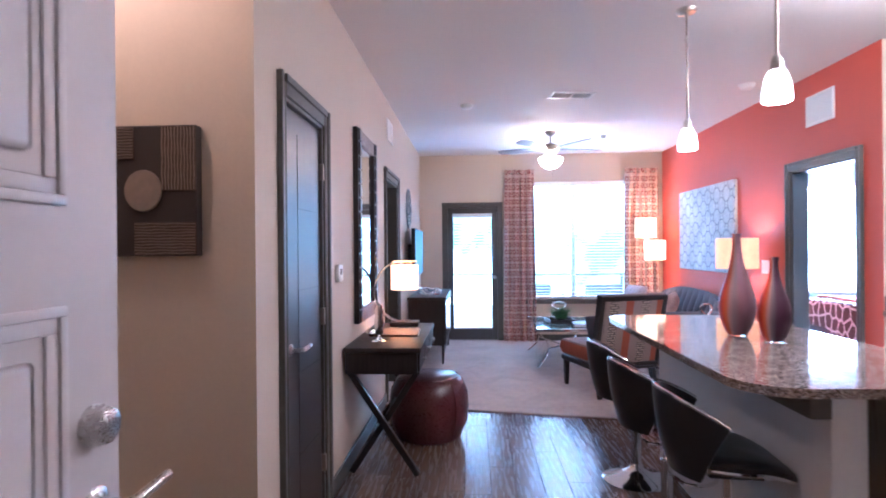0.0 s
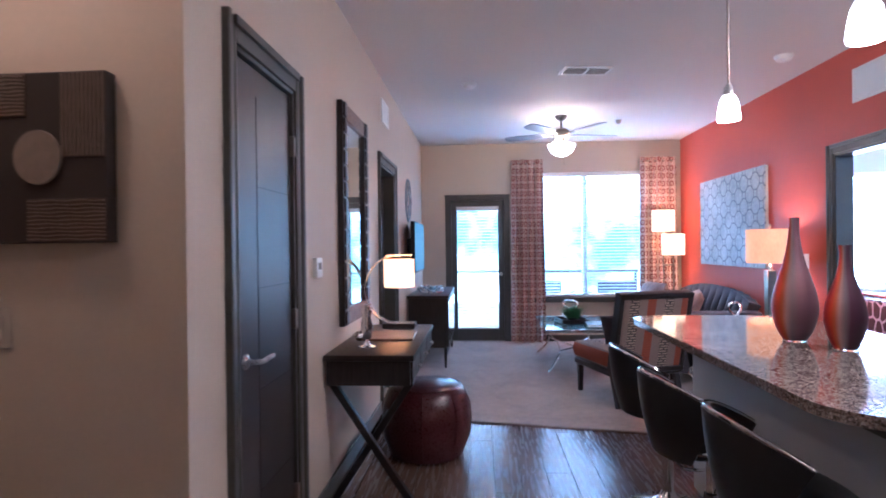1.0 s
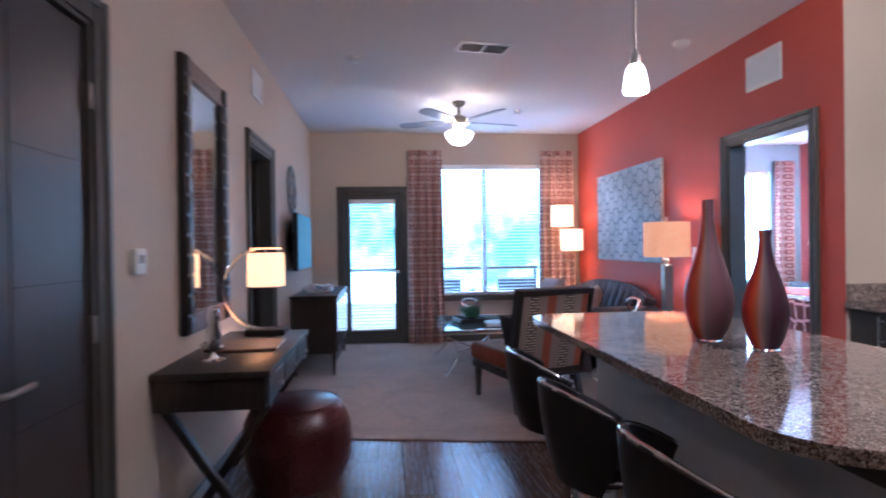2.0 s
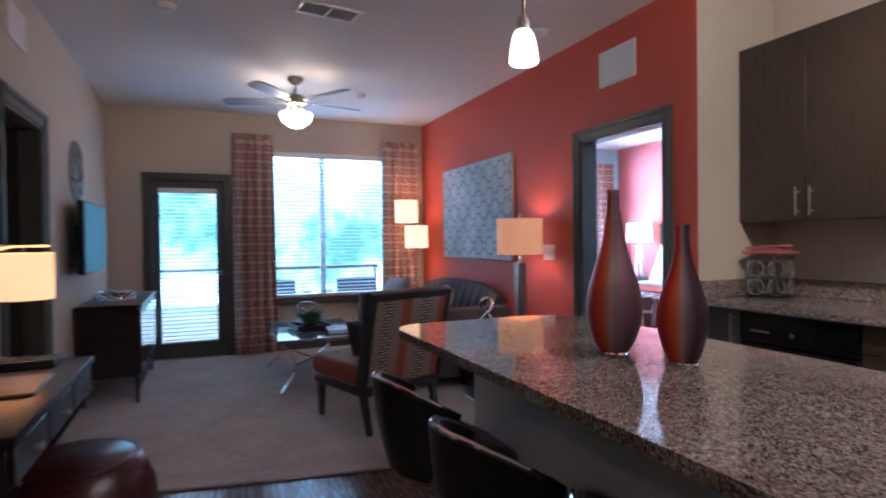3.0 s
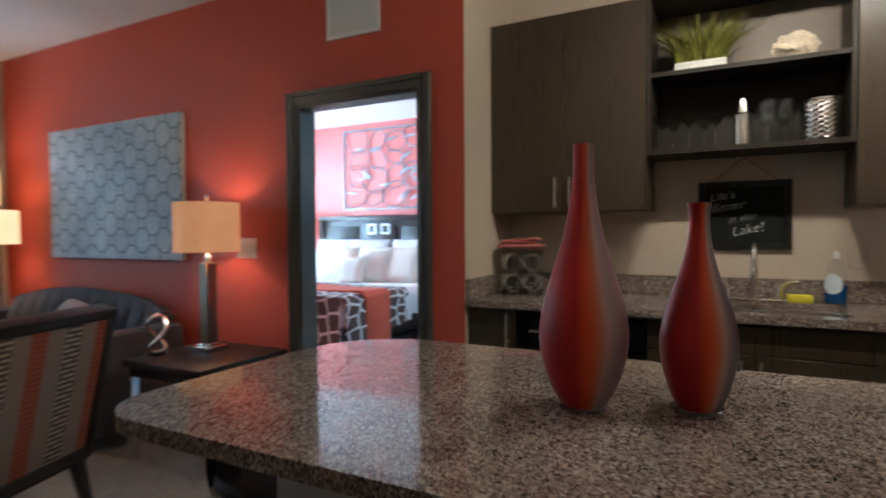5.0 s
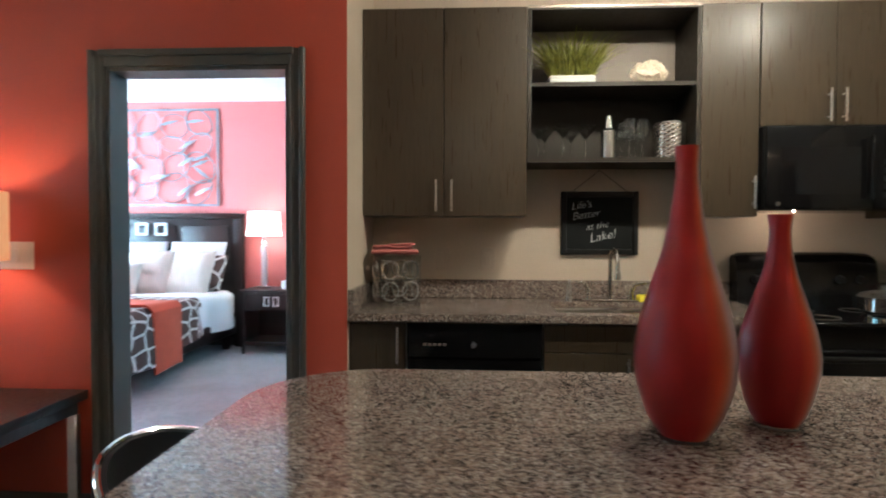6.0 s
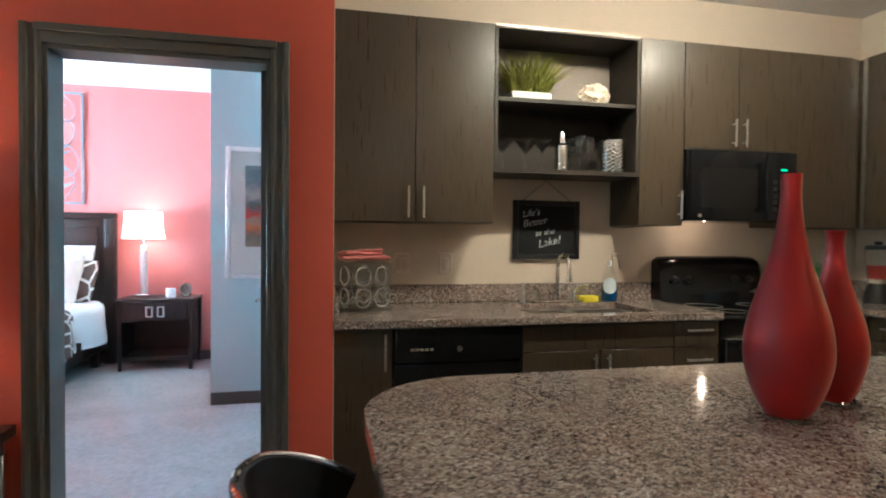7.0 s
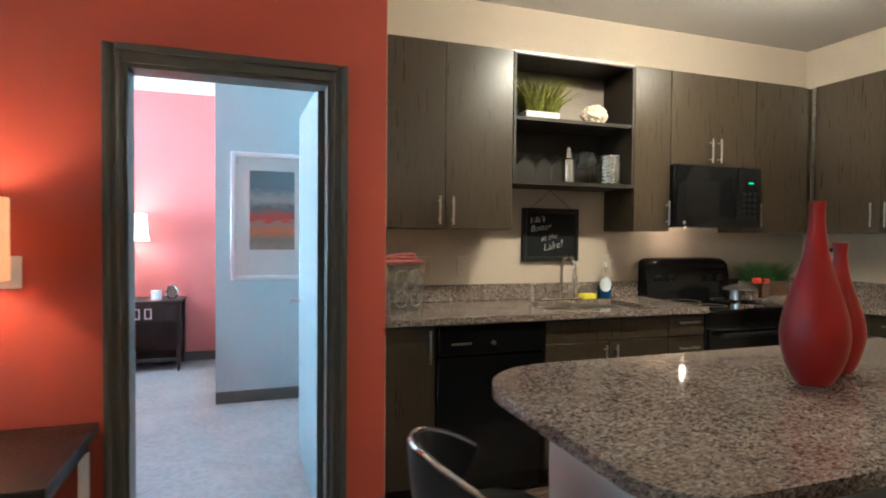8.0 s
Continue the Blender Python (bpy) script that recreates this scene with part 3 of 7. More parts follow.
def setting(name, bm, material, label, category, smooth=False):
    return solo(name, bm, material, pose(0, 0, 0), label, category, "", "structure", smooth)


# ---- the large structure ----
XL, XR, YF, H = -0.86, 2.70, 7.98, 2.77
XK, YK = 3.34, 0.10

setting("wall_left", boxes((XL - 0.12, XL, 1.635, 1.94, 0, H), (XL - 0.12, XL, 1.94, 2.57, 2.04, H), (XL - 0.12, XL, 2.57, 4.68, 0, H),
                           (XL - 0.12, XL, 4.68, 5.42, 2.04, H), (XL - 0.12, XL, 5.42, 8.12, 0, H)), M_BEIGE, "beige painted wall with two door openings", "wall")
setting("wall_entry_nook", boxes((-2.10, XL - 0.12, 1.635, 1.755, 0, H)), M_BEIGE, "beige painted wall of the entry nook", "wall")
setting("wall_nook_side", boxes((-2.22, -2.10, -0.50, 1.755, 0, H)), M_BEIGE, "beige painted side wall of the entry nook", "wall")
setting("wall_front", boxes((-2.10, -0.76, -0.50, -0.36, 0, H), (-0.76, 0.22, -0.50, -0.36, 2.06, H), (0.22, 0.57, -0.50, -0.36, 0, H)), M_BEIGE, "beige painted wall round the entrance", "wall")
setting("wall_entry_side", boxes((0.45, 0.57, -0.36, -0.02, 0, H)), M_BEIGE, "beige painted short wall by the entrance", "wall")
setting("wall_far", boxes((XL, -0.46, YF, YF + 0.14, 0, H), (-0.46, 0.30, YF, YF + 0.14, 2.00, H), (0.30, 0.64, YF, YF + 0.14, 0, H),
                          (0.64, 2.22, YF, YF + 0.14, 0, 0.62), (0.64, 2.22, YF, YF + 0.14, 2.36, H), (2.22, XR, YF, YF + 0.14, 0, H)), M_BEIGE, "beige painted outer wall with window and patio door", "wall")
setting("wall_red", boxes((XR, XR + 0.12, 3.558, 3.81, 0, H), (XR, XR + 0.12, 3.81, 4.645, 2.03, H), (XR, XR + 0.12, 4.645, 8.84, 0, H)), M_RED, "terracotta red accent wall with a bedroom doorway", "wall")
setting("wall_kitchen_return", boxes((XR + 0.002, XK, 3.555, 3.66, 0, H)), M_BEIGE, "beige painted short return wall beside the kitchen", "wall")
setting("wall_kitchen", boxes((XK, XK + 0.12, -0.02, 3.66, 0, H)), M_BEIGE, "beige painted wall behind the kitchen run", "wall")
setting("wall_kitchen_end", boxes((0.45, XK, -0.02, YK, 0, H)), M_BEIGE, "beige painted end wall of the kitchen", "wall")
# bedroom shell
setting("wall_bedroom_head", boxes((6.50, 6.62, 4.41, 8.84, 0, H)), M_PINK, "coral pink wall behind the bed", "wall")
setting("wall_bedroom_grey", boxes((4.80, 6.62, 3.0, 4.41, 0, H)), M_GREY, "pale grey wall with a framed print", "wall")
setting("wall_bedroom_side", boxes((XK + 0.12, 4.80, 3.45, 3.57, 0, H)), M_GREY, "pale grey side wall of the bedroom", "wall")
setting("wall_bedroom_window", boxes((2.82, 4.3, 8.70, 8.84, 0, H), (4.3, 6.0, 8.70, 8.84, 0, 0.62), (4.3, 6.0, 8.70, 8.84, 2.36, H), (6.0, 6.50, 8.70, 8.84, 0, H)), M_GREY, "pale grey outer wall with the bedroom window", "wall")
# room behind the second door, corridor behind the entrance
setting("wall_side_room", boxes((-2.7, -2.58, 4.0, 6.6, 0, H), (-2.58, XL - 0.12, 3.9, 4.0, 0, H), (-2.58, XL - 0.12, 6.6, 6.7, 0, H)), M_GREY, "pale walls of the side room", "wall")
setting("wall_closet", boxes((-1.7, -1.6, 1.8, 2.8, 0, H), (-1.6, XL - 0.12, 1.76, 1.84, 0, H), (-1.6, XL - 0.12, 2.7, 2.8, 0, H)), M_BEIGE, "plain walls of the closet", "wall")
setting("wall_corridor", boxes((-1.5, -1.4, -2.6, -0.5, 0, H), (1.2, 1.3, -2.6, -0.5, 0, H), (-1.5, 1.3, -2.7, -2.6, 0, H)), M_BEIGE, "plain walls of the outer corridor", "wall")
setting("ceiling", boxes((-2.75, 3.0, -2.7, 8.12, H, H + 0.15), (3.0, 6.65, -0.5, 8.84, H, H + 0.15), (2.70, 3.0, 8.12, 8.84, H, H + 0.15)), M_CEIL, "off-white textured ceiling", "ceiling")

# floors: the carpet edge runs aslant across the room
CL, CR = 4.53, 3.86


def edge_y(x):
    return CL + (CR - CL) * (x - XL) / (XR - XL)


setting("floor", boxes((-1.5, 1.3, -2.7, -0.5, -0.15, -0.012), (-2.22, 3.46, -0.5, 3.0, -0.15, -0.012), (-2.22, 6.62, 3.0, 3.9, -0.15, -0.012), (-2.7, 6.62, 3.9, 6.7, -0.15, -0.012), (-0.98, 6.62, 6.7, 8.12, -0.15, -0.012), (2.70, 6.62, 8.12, 8.84, -0.15, -0.012)), M_SUBFLOOR, "dark floor base under planks and carpet", "floor")
carpet = setting("carpet", prism([(XL, CL), (XR, CR), (XR, YF), (XL, YF)], -0.012, 0.012, 0.005), M_CARPET, "taupe cut-pile living room carpet", "carpet")
setting("carpet_bedroom", boxes((XR, 6.5, 3.57, 8.70, -0.012, 0.006)), M_CARPETB, "pale grey cut-pile bedroom carpet", "carpet")
setting("carpet_side_room", boxes((-2.58, XL, 4.56, 6.6, -0.012, 0.004)), M_CARPETB, "pale carpet of the side room", "carpet")
setting("floor_strip", prism([(XL, CL - 0.02), (XR, CR - 0.02), (XR, CR + 0.005), (XL, CL + 0.005)], -0.012, 0.009), M_WALNUT, "brown wooden threshold strip at the carpet", "trim")


def baseboard(x0, x1, y0, y1, mat=None):
    setting("baseboard", boxes((x0, x1, y0, y1, 0.0, 0.10), bev=0.004), mat or M_TRIM, "charcoal painted baseboard", "trim")


for y0, y1 in ((1.63, 1.872), (2.638, 4.60), (5.50, YF)):
    baseboard(XL, XL + 0.014, y0, y1)
baseboard(XL + 0.014, -0.53, YF - 0.014, YF)
baseboard(0.37, XR - 0.014, YF - 0.014, YF)
baseboard(XR - 0.014, XR, 4.712, YF)
baseboard(XR - 0.014, XR, 3.556, 3.738)
baseboard(-2.10, XL, 1.621, 1.635)
baseboard(4.786, 4.80, 3.57, 4.41)
baseboard(6.486, 6.50, 4.41, 8.70)


def casing_x(name, x, face, y0, y1, top, w=0.085, label="charcoal painted door casing with stepped moulding"):
    """Door casing on a wall of constant x; face: the way it looks (+1 or -1); y0, y1, top: the opening."""
    th = thing(name, pose(x, (y0 + y1) / 2, 0), label, "door casing", "", "structure")
    h = (y1 - y0) / 2
    for sgn, nm in ((-1, "side_casing"), (1, "side_casing")):
        i, k, o = sgn * h, sgn * (h + w * 0.62), sgn * (h + w)
        e = sgn * 0.012
        part(nm, prism([(0, i), (face * 0.012, i), (face * 0.016, i + e), (face * 0.011, i + 2 * e), (face * 0.013, k), (face * 0.022, k + e * 0.4), (face * 0.026, k + e), (face * 0.026, o - e * 0.3), (face * 0.022, o), (0, o)], 0, top + w), M_TRIM, th, "", None, False)
    part("head_casing", boxes((0, face * 0.0145, -h, h, top, top + w), (face * 0.014, face * 0.0265, -h - w * 0.3, h + w * 0.3, top + w * 0.62, top + w + 0.001), bev=0.002), M_TRIM, th)
    part("jamb", boxes((-face * 0.13, face * 0.004, -h, -h + 0.018, 0, top), (-face * 0.13, face * 0.004, h - 0.018, h, 0, top), (-face * 0.13, face * 0.004, -h + 0.018, h - 0.018, top - 0.018, top),
                       bev=0.0015), M_TRIM, th)
    return th


casing_x("door_casing_closet", XL, 1, 1.955, 2.555, 2.035)
casing_x("door_casing_side_room", XL, 1, 4.675, 5.425, 2.035)
casing_x("door_casing_bedroom", XR, -1, 3.812, 4.642, 2.02, 0.072)


def lever(parent, at, flip=1, mat=None):
    """A lever handle on a rose; at: its pose, with +x off the door face."""
    hd = part("lever_handle", tube([(0, 0, 0), (0.05, 0, 0), (0.06, flip * 0.012, 0), (0.06, flip * 0.11, 0.004)], 0.0095, 10), mat or M_STEEL, parent, "satin steel lever handle", at)
    bm = lathe([(0.027, 0), (0.027, 0.006), (0.02, 0.011), (0, 0.011)], 24)
    bmesh.ops.rotate(bm, verts=bm.verts[:], matrix=Matrix.Rotation(radians(90), 3, "Y"))
    part("rose", bm, mat or M_STEEL, hd)
    return hd


def hinge(parent, x, y, z):
    part("hinge", boxes((x - 0.012, x + 0.012, y - 0.012, y + 0.012, z - 0.045, z + 0.045), bev=0.004), M_BRONZE, parent, "dark bronze hinge")


# closet door: flat dark door with fine grooves, shut
cd = thing("closet_door", pose(XL - 0.010, 2.255, 0.008), "dark brown flush closet door with grooved panels, shut", "door")
part("leaf", boxes((-0.04, 0, -0.278, 0.278, 0, 2.0), bev=0.002), M_DOOR, cd)
for z in (0.42, 0.80, 1.18, 1.56):
    part("groove", boxes((0.0004, 0.0016, -0.09, 0.25, z, z + 0.004)), M_BLACKMETAL, cd, "fine dark groove")
part("groove", boxes((0.0004, 0.0016, -0.094, -0.09, 0.1, 1.9)), M_BLACKMETAL, cd, "fine dark groove")
lever(cd, pose(0, -0.215, 0.93), 1)
for z in (0.25, 1.02, 1.78):
    hinge(cd, 0.010, 0.285, z)

# side room door, standing open inwards
sd = thing("side_room_door", pose(XL - 0.10, 5.39, 0.01, 0, 0, 172), "dark brown flush door standing open into the side room", "door")
part("leaf", boxes((0, 0.70, -0.02, 0.02, 0, 2.0), bev=0.002), M_DOOR, sd)

# bedroom door, opened into the bedroom
bd = thing("bedroom_door", pose(XR + 0.10, 3.842, 0.02, 0, 0, 1.5), "pale grey painted bedroom door standing open", "door")
M_DOORW = plain("pale_door_paint", (0.20, 0.26, 0.28), 0.62, var=0.03, bump=0.05)
part("leaf", boxes((0, 0.77, -0.02, 0.02, 0, 2.0), bev=0.002), M_DOORW, bd)
part("leaf_edge", boxes((-0.003, 0.0, -0.019, 0.019, 0, 2.0)), M_TRIM, bd, "charcoal painted door edge")
lever(bd, pose(0.70, 0.02, 0.93, 0, 0, 90), 1)
for z in (0.25, 1.02, 1.78):
    part("hinge", boxes((-0.02, 0.002, -0.03, -0.012, z - 0.045, z + 0.045), bev=0.004), M_STEEL, bd, "satin steel hinge")

# entrance door, opened inwards, with raised panels
ed = thing("entrance_door", pose(-0.695, -0.36, 0.01, 0, 0, 90), "white panelled entrance door standing open", "door")
leaf = part("leaf", boxes((0, 0.915, -0.022, 0.022, 0, 2.03), bev=0.003), M_DOORWHITE, ed)
for z0, z1 in ((0.22, 1.288), (1.436, 1.90)):
    for x0, x1 in ((0.13, 0.41), (0.505, 0.785)):
        bm = boxes((x0 + 0.070, x1 - 0.070, -0.034, -0.0225, z0 + 0.070, z1 - 0.070), bev=0.011, seg=3)
        for w0, w1, d in ((0.0, 0.016, 0.031), (0.016, 0.040, 0.027)):
            for q0, q1, r0, r1 in ((x0 + w0, x1 - w0, z0 + w0, z0 + w1), (x0 + w0, x1 - w0, z1 - w1, z1 - w0), (x0 + w0, x0 + w1, z0 + w1, z1 - w1), (x1 - w1, x1 - w0, z0 + w1, z1 - w1)):
                box(bm, q0, q1, -d, -0.0222, r0, r1, 0.0035, 2)
        part("raised_panel", bm, M_DOORWHITE, ed)


def knob(parent, at, prof, name, label):
    bm = lathe(prof, 24)
    bmesh.ops.rotate(bm, verts=bm.verts[:], matrix=Matrix.Rotation(radians(90), 3, "X"))
    part(name, bm, M_STEEL, parent, label, at)


knob(ed, pose(0.845, -0.022, 1.09), [(0.033, 0), (0.033, 0.012), (0.028, 0.03), (0.022, 0.034), (0, 0.034)], "deadbolt", "satin nickel deadbolt cylinder")
lever(ed, pose(0.850, -0.022, 0.962, 0, 0, -90), 1)
part("latch_plate", boxes((0.9145, 0.917, -0.012, 0.012, 0.92, 0.98)), M_STEEL, ed)

# patio door with blind, and the window
pdn = thing("patio_door", pose(-0.08, YF, 0), "charcoal framed glazed patio door with a blind", "door", "", "structure")
part("casing", boxes((-0.45, -0.37, -0.016, 0, 0, 2.06), (0.37, 0.45, -0.016, 0, 0, 2.06), (-0.37, 0.37, -0.0165, 0, 1.985, 2.06), (-0.455, 0.455, -0.024, -0.012, 2.035, 2.065), bev=0.002), M_TRIM, pdn)
part("leaf_frame", boxes((-0.365, -0.285, 0.03, 0.075, 0.01, 1.98), (0.285, 0.365, 0.03, 0.075, 0.01, 1.98), (-0.285, 0.285, 0.03, 0.075, 1.87, 1.98), (-0.285, 0.285, 0.03, 0.075, 0.01, 0.19), bev=0.003), M_TRIM, pdn)
g = part("pane", boxes((-0.285, 0.285, 0.055, 0.061, 0.19, 1.87)), M_PANE, pdn)
g.visible_shadow = False
part("jamb", boxes((-0.379, -0.3655, 0.001, 0.139, 0.02, 1.999), (0.3655, 0.379, 0.001, 0.139, 0.02, 1.999), (-0.3655, 0.3655, 0.001, 0.139, 1.9805, 1.999)), M_TRIM, pdn)
part("threshold", boxes((-0.37, 0.37, 0.0, 0.14, 0.0, 0.02), bev=0.003), M_BRONZE, pdn)
lever(pdn, pose(0.325, 0.03, 0.95, 0, 0, -90), -1)
# the slats hang in front of the glass
blind_door = thing("door_blind", pose(-0.08, YF + 0.02, 0), "white horizontal blind let down in the patio door", "window blind")
part("head_rail", boxes((-0.295, 0.295, -0.035, 0.008, 1.84, 1.90), bev=0.003), M_WHITE, blind_door)
part("bottom_rail", boxes((-0.285, 0.285, -0.02, 0.004, 0.185, 0.205), bev=0.003), M_WHITE, blind_door)


def slat_mesh(w):
    bm = boxes((-w / 2, w / 2, -0.023, 0.023, -0.0013, 0.0013))
    bmesh.ops.rotate(bm, verts=bm.verts[:], matrix=Matrix.Rotation(radians(-16), 3, "X"))
    return finish(bm, "slat", M_SLAT, False)


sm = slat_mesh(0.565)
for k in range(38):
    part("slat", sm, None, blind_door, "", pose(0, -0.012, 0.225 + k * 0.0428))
for x in (-0.2, 0.2):
    part("ladder_cord", boxes((x - 0.001, x + 0.001, -0.022, -0.020, 0.2, 1.85)), M_WHITE, blind_door)


def window_unit(name, cx, y, w, z0, z1, mull, label):
    th = thing(name, pose(cx, y, 0), label, "window", "", "structure")
    h = w / 2
    part("window_frame", boxes((-h, -h + 0.045, 0.05, 0.11, z0, z1), (h - 0.045, h, 0.05, 0.11, z0, z1), (-h + 0.045, h - 0.045, 0.05, 0.11, z1 - 0.045, z1), (-h + 0.045, h - 0.045, 0.05, 0.11, z0, z0 + 0.045), bev=0.003), M_WHITE, th)
    part("mullion", boxes((mull - 0.035, mull + 0.035, 0.045, 0.112, z0 + 0.045, z1 - 0.045), bev=0.003), M_WHITE, th)
    for a, b in ((-h + 0.045, mull - 0.035), (mull + 0.035, h - 0.045)):
        g = part("pane", boxes((a, b, 0.078, 0.082, z0 + 0.045, z1 - 0.045)), M_PANE, th)
        g.visible_shadow = False
    return th


def window_blind(cx, y, w, z0, z1, n, label):
    th = thing("window_blind", pose(cx, y, 0), label, "window blind")
    part("head_rail", boxes((-w / 2, w / 2, -0.01, 0.035, z1 - 0.06, z1), bev=0.003), M_WHITE, th)
    part("bottom_rail", boxes((-w / 2, w / 2, 0.0, 0.022, z0, z0 + 0.018), bev=0.003), M_WHITE, th)
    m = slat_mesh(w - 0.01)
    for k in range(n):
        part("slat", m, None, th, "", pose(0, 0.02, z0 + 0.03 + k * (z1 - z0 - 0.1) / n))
    for x in (-0.36 * w, 0.0, 0.36 * w):
        part("ladder_cord", boxes((x - 0.001, x + 0.001, -0.002, 0.0, z0, z1 - 0.05)), M_WHITE, th)


window_unit("window_1", 1.43, YF, 1.58, 0.62, 2.36, -0.02, "white framed double window with a low rail")
window_blind(1.43, YF + 0.005, 1.54, 0.63, 2.355, 38, "white horizontal blind let down in the living room window")
setting("window_sill", boxes((0.60, 2.26, YF - 0.05, YF + 0.045, 0.555, 0.62), bev=0.004), M_TRIM, "charcoal painted window sill", "trim")
window_unit("window_2", 5.15, 8.70, 1.70, 0.62, 2.36, 0.0, "white framed bedroom window")
window_blind(5.15, 8.705, 1.66, 0.63, 2.355, 38, "white horizontal blind let down in the bedroom window")

# outside: balcony, rail, far ground and trees
setting("balcony", boxes((-1.2, 2.66, 8.12, 10.0, -0.15, -0.03)), M_CONCRETE, "grey concrete balcony floor", "balcony")
rail = thing("balcony_rail", pose(0.75, 9.9, -0.03), "charcoal metal balcony railing", "railing", "", "structure")
part("top_rail", boxes((-1.95, 1.9, -0.03, 0.03, 0.91, 0.96), bev=0.004), M_TRIM, rail)
for z in (0.25, 0.50):
    part("cable", tube([(-1.93, 0, z), (1.88, 0, z)], 0.003, 6), M_STEEL, rail)
for x in (-1.9, 0, 1.85):
    part("post", boxes((x - 0.025, x + 0.025, -0.025, 0.025, 0, 0.91)), M_TRIM, rail)


def patio_chair(x, y, rz):
    th = thing("patio_chair", pose(x, y, -0.03, 0, 0, rz), "dark woven patio chair on the balcony", "chair", "balcony chairs")
    part("seat", boxes((-0.28, 0.28, -0.28, 0.28, 0.34, 0.42), bev=0.02, seg=2), M_WICKER, th)
    part("backrest", boxes((-0.28, 0.28, 0.24, 0.30, 0.42, 0.84), bev=0.02, seg=2), M_WICKER, th)
    for x in (-0.28, 0.28):
        part("armrest", boxes((x - 0.03, x + 0.03, -0.25, 0.26, 0.60, 0.65), bev=0.015, seg=2), M_WICKER, th)
        for y in (-0.25, 0.25):
            part("leg", boxes((x - 0.02, x + 0.02, y - 0.02, y + 0.02, 0, 0.60)), M_WICKER, th)


patio_chair(1.05, 8.95, 150)
patio_chair(1.95, 8.9, 185)
solo("ground", boxes((-400, 400, 10.5, 400, -3.3, -3.2)), M_GROUND, pose(0, 0, 0), "pale sunlit drive and lawn below the balcony", "ground", "", "structure", False)
solo("backdrop", sheet(lambda u, v: (-70 + 150 * u, 60 - 14 * math.sin(math.pi * u), -4 + 34 * v), 24, 8, 0.2), M_BACKD, pose(0, 0, 0), "glowing backdrop of trees and sky with daylight glare painted in", "backdrop", "", "structure")


# ---- living room ----
def curtain(x0, x1, folds, seed):
    """A gathered panel on a hidden track, flaring a little towards the floor."""
    rnd = random.Random(seed)
    ph, w = rnd.random() * 6, x1 - x0
    flat = w * 1.9

    def f(u, v):
        flare = 1.0 + 0.10 * (1 - v)
        x = (u - 0.5) * w * flare
        amp = 0.028 + 0.014 * (1 - v)
        y = amp * math.sin(2 * math.pi * folds * u + ph + 0.5 * math.sin(3 * v)) + 0.008 * math.sin(2 * math.pi * (folds * 2.3) * u + 1.7 * ph)
        if v > 0.955:
            y *= 0.6
            x += 0.006 * math.sin(2 * math.pi * folds * 3 * u)
        return (x, y, 0.012 + 2.50 * v)

    th = thing("curtain", pose((x0 + x1) / 2, YF - 0.085, 0), "cream curtain printed with rows of rust rings, hanging to the floor", "curtain", "window curtains")
    part("panel", sheet(f, 90, 40, 0.003, lambda u, v: (u * flat, v * 2.5)), M_RING, th)
    part("heading", sheet(lambda u, v: (f(u, 0.97)[0], f(u, 0.97)[1] - 0.006, 2.44 + 0.085 * v + 0.006 * math.sin(40 * u)), 90, 3, 0.004, lambda u, v: (u * flat, v * 0.08)), M_RING, th, "gathered heading tape")


curtain(0.395, 0.83, 4.2, 3)
curtain(2.14, 2.60, 4.6, 8)
for x0, x1 in ((0.40, 0.82), (2.15, 2.59)):
    setting("curtain_rod", tube([(x0, YF - 0.085, 2.475), (x1, YF - 0.085, 2.475)], 0.010, 12), M_BRONZE, "short dark bronze curtain rod", "curtain rod", True)


def canvas_art():
    th = thing("wall_canvas", pose(XR - 0.004, 6.415, 1.59), "pale weathered canvas with a grey quatrefoil lattice", "wall art")
    part("canvas", boxes((-0.035, -0.022, -0.785, 0.785, -0.495, 0.495), bev=0.004), M_CANVAS, th, "weathered printed canvas face")
    for y0, y1, z0, z1 in ((-0.783, 0.783, -0.493, -0.443), (-0.783, 0.783, 0.443, 0.493), (-0.783, -0.733, -0.443, 0.443), (0.733, 0.783, -0.443, 0.443)):
        part("stretcher_bar", boxes((-0.0218, 0.0, y0, y1, z0, z1), bev=0.002), M_MAT, th, "pale canvas-wrapped stretcher bar")


canvas_art()


def plate(name, x, y, z, face, w, h, n, label, axis="x"):
    """A switch or outlet plate on a wall, with n rockers."""
    rz = {"x": 0 if face > 0 else 180, "y": 90 if face > 0 else -90}[axis]
    th = thing(name, pose(x, y, z, 0, 0, rz), label, "switch" if "switch" in name else "outlet")
    m = M_BEIGEPL if "beige" in label else M_PLASTIC
    part("cover", boxes((0, 0.006, -w / 2, w / 2, -h / 2, h / 2), bev=0.002), m, th)
    for k in range(n):
        c = (k - (n - 1) / 2) * 0.046
        part("rocker", boxes((0.006, 0.011, c - 0.016, c + 0.016, -0.033, 0.033), bev=0.002), m, th)
    return th


plate("light_switch", XR, 5.07, 1.18, -1, 0.165, 0.125, 3, "white plastic switch plate on the red wall")
plate("light_switch", -1.415, 1.635, 1.12, -1, 0.075, 0.118, 1, "beige plastic switch plate in the entry", "y")
plate("wall_outlet", -1.24, 1.635, 0.40, -1, 0.075, 0.118, 2, "beige plastic outlet low on the entry wall", "y")


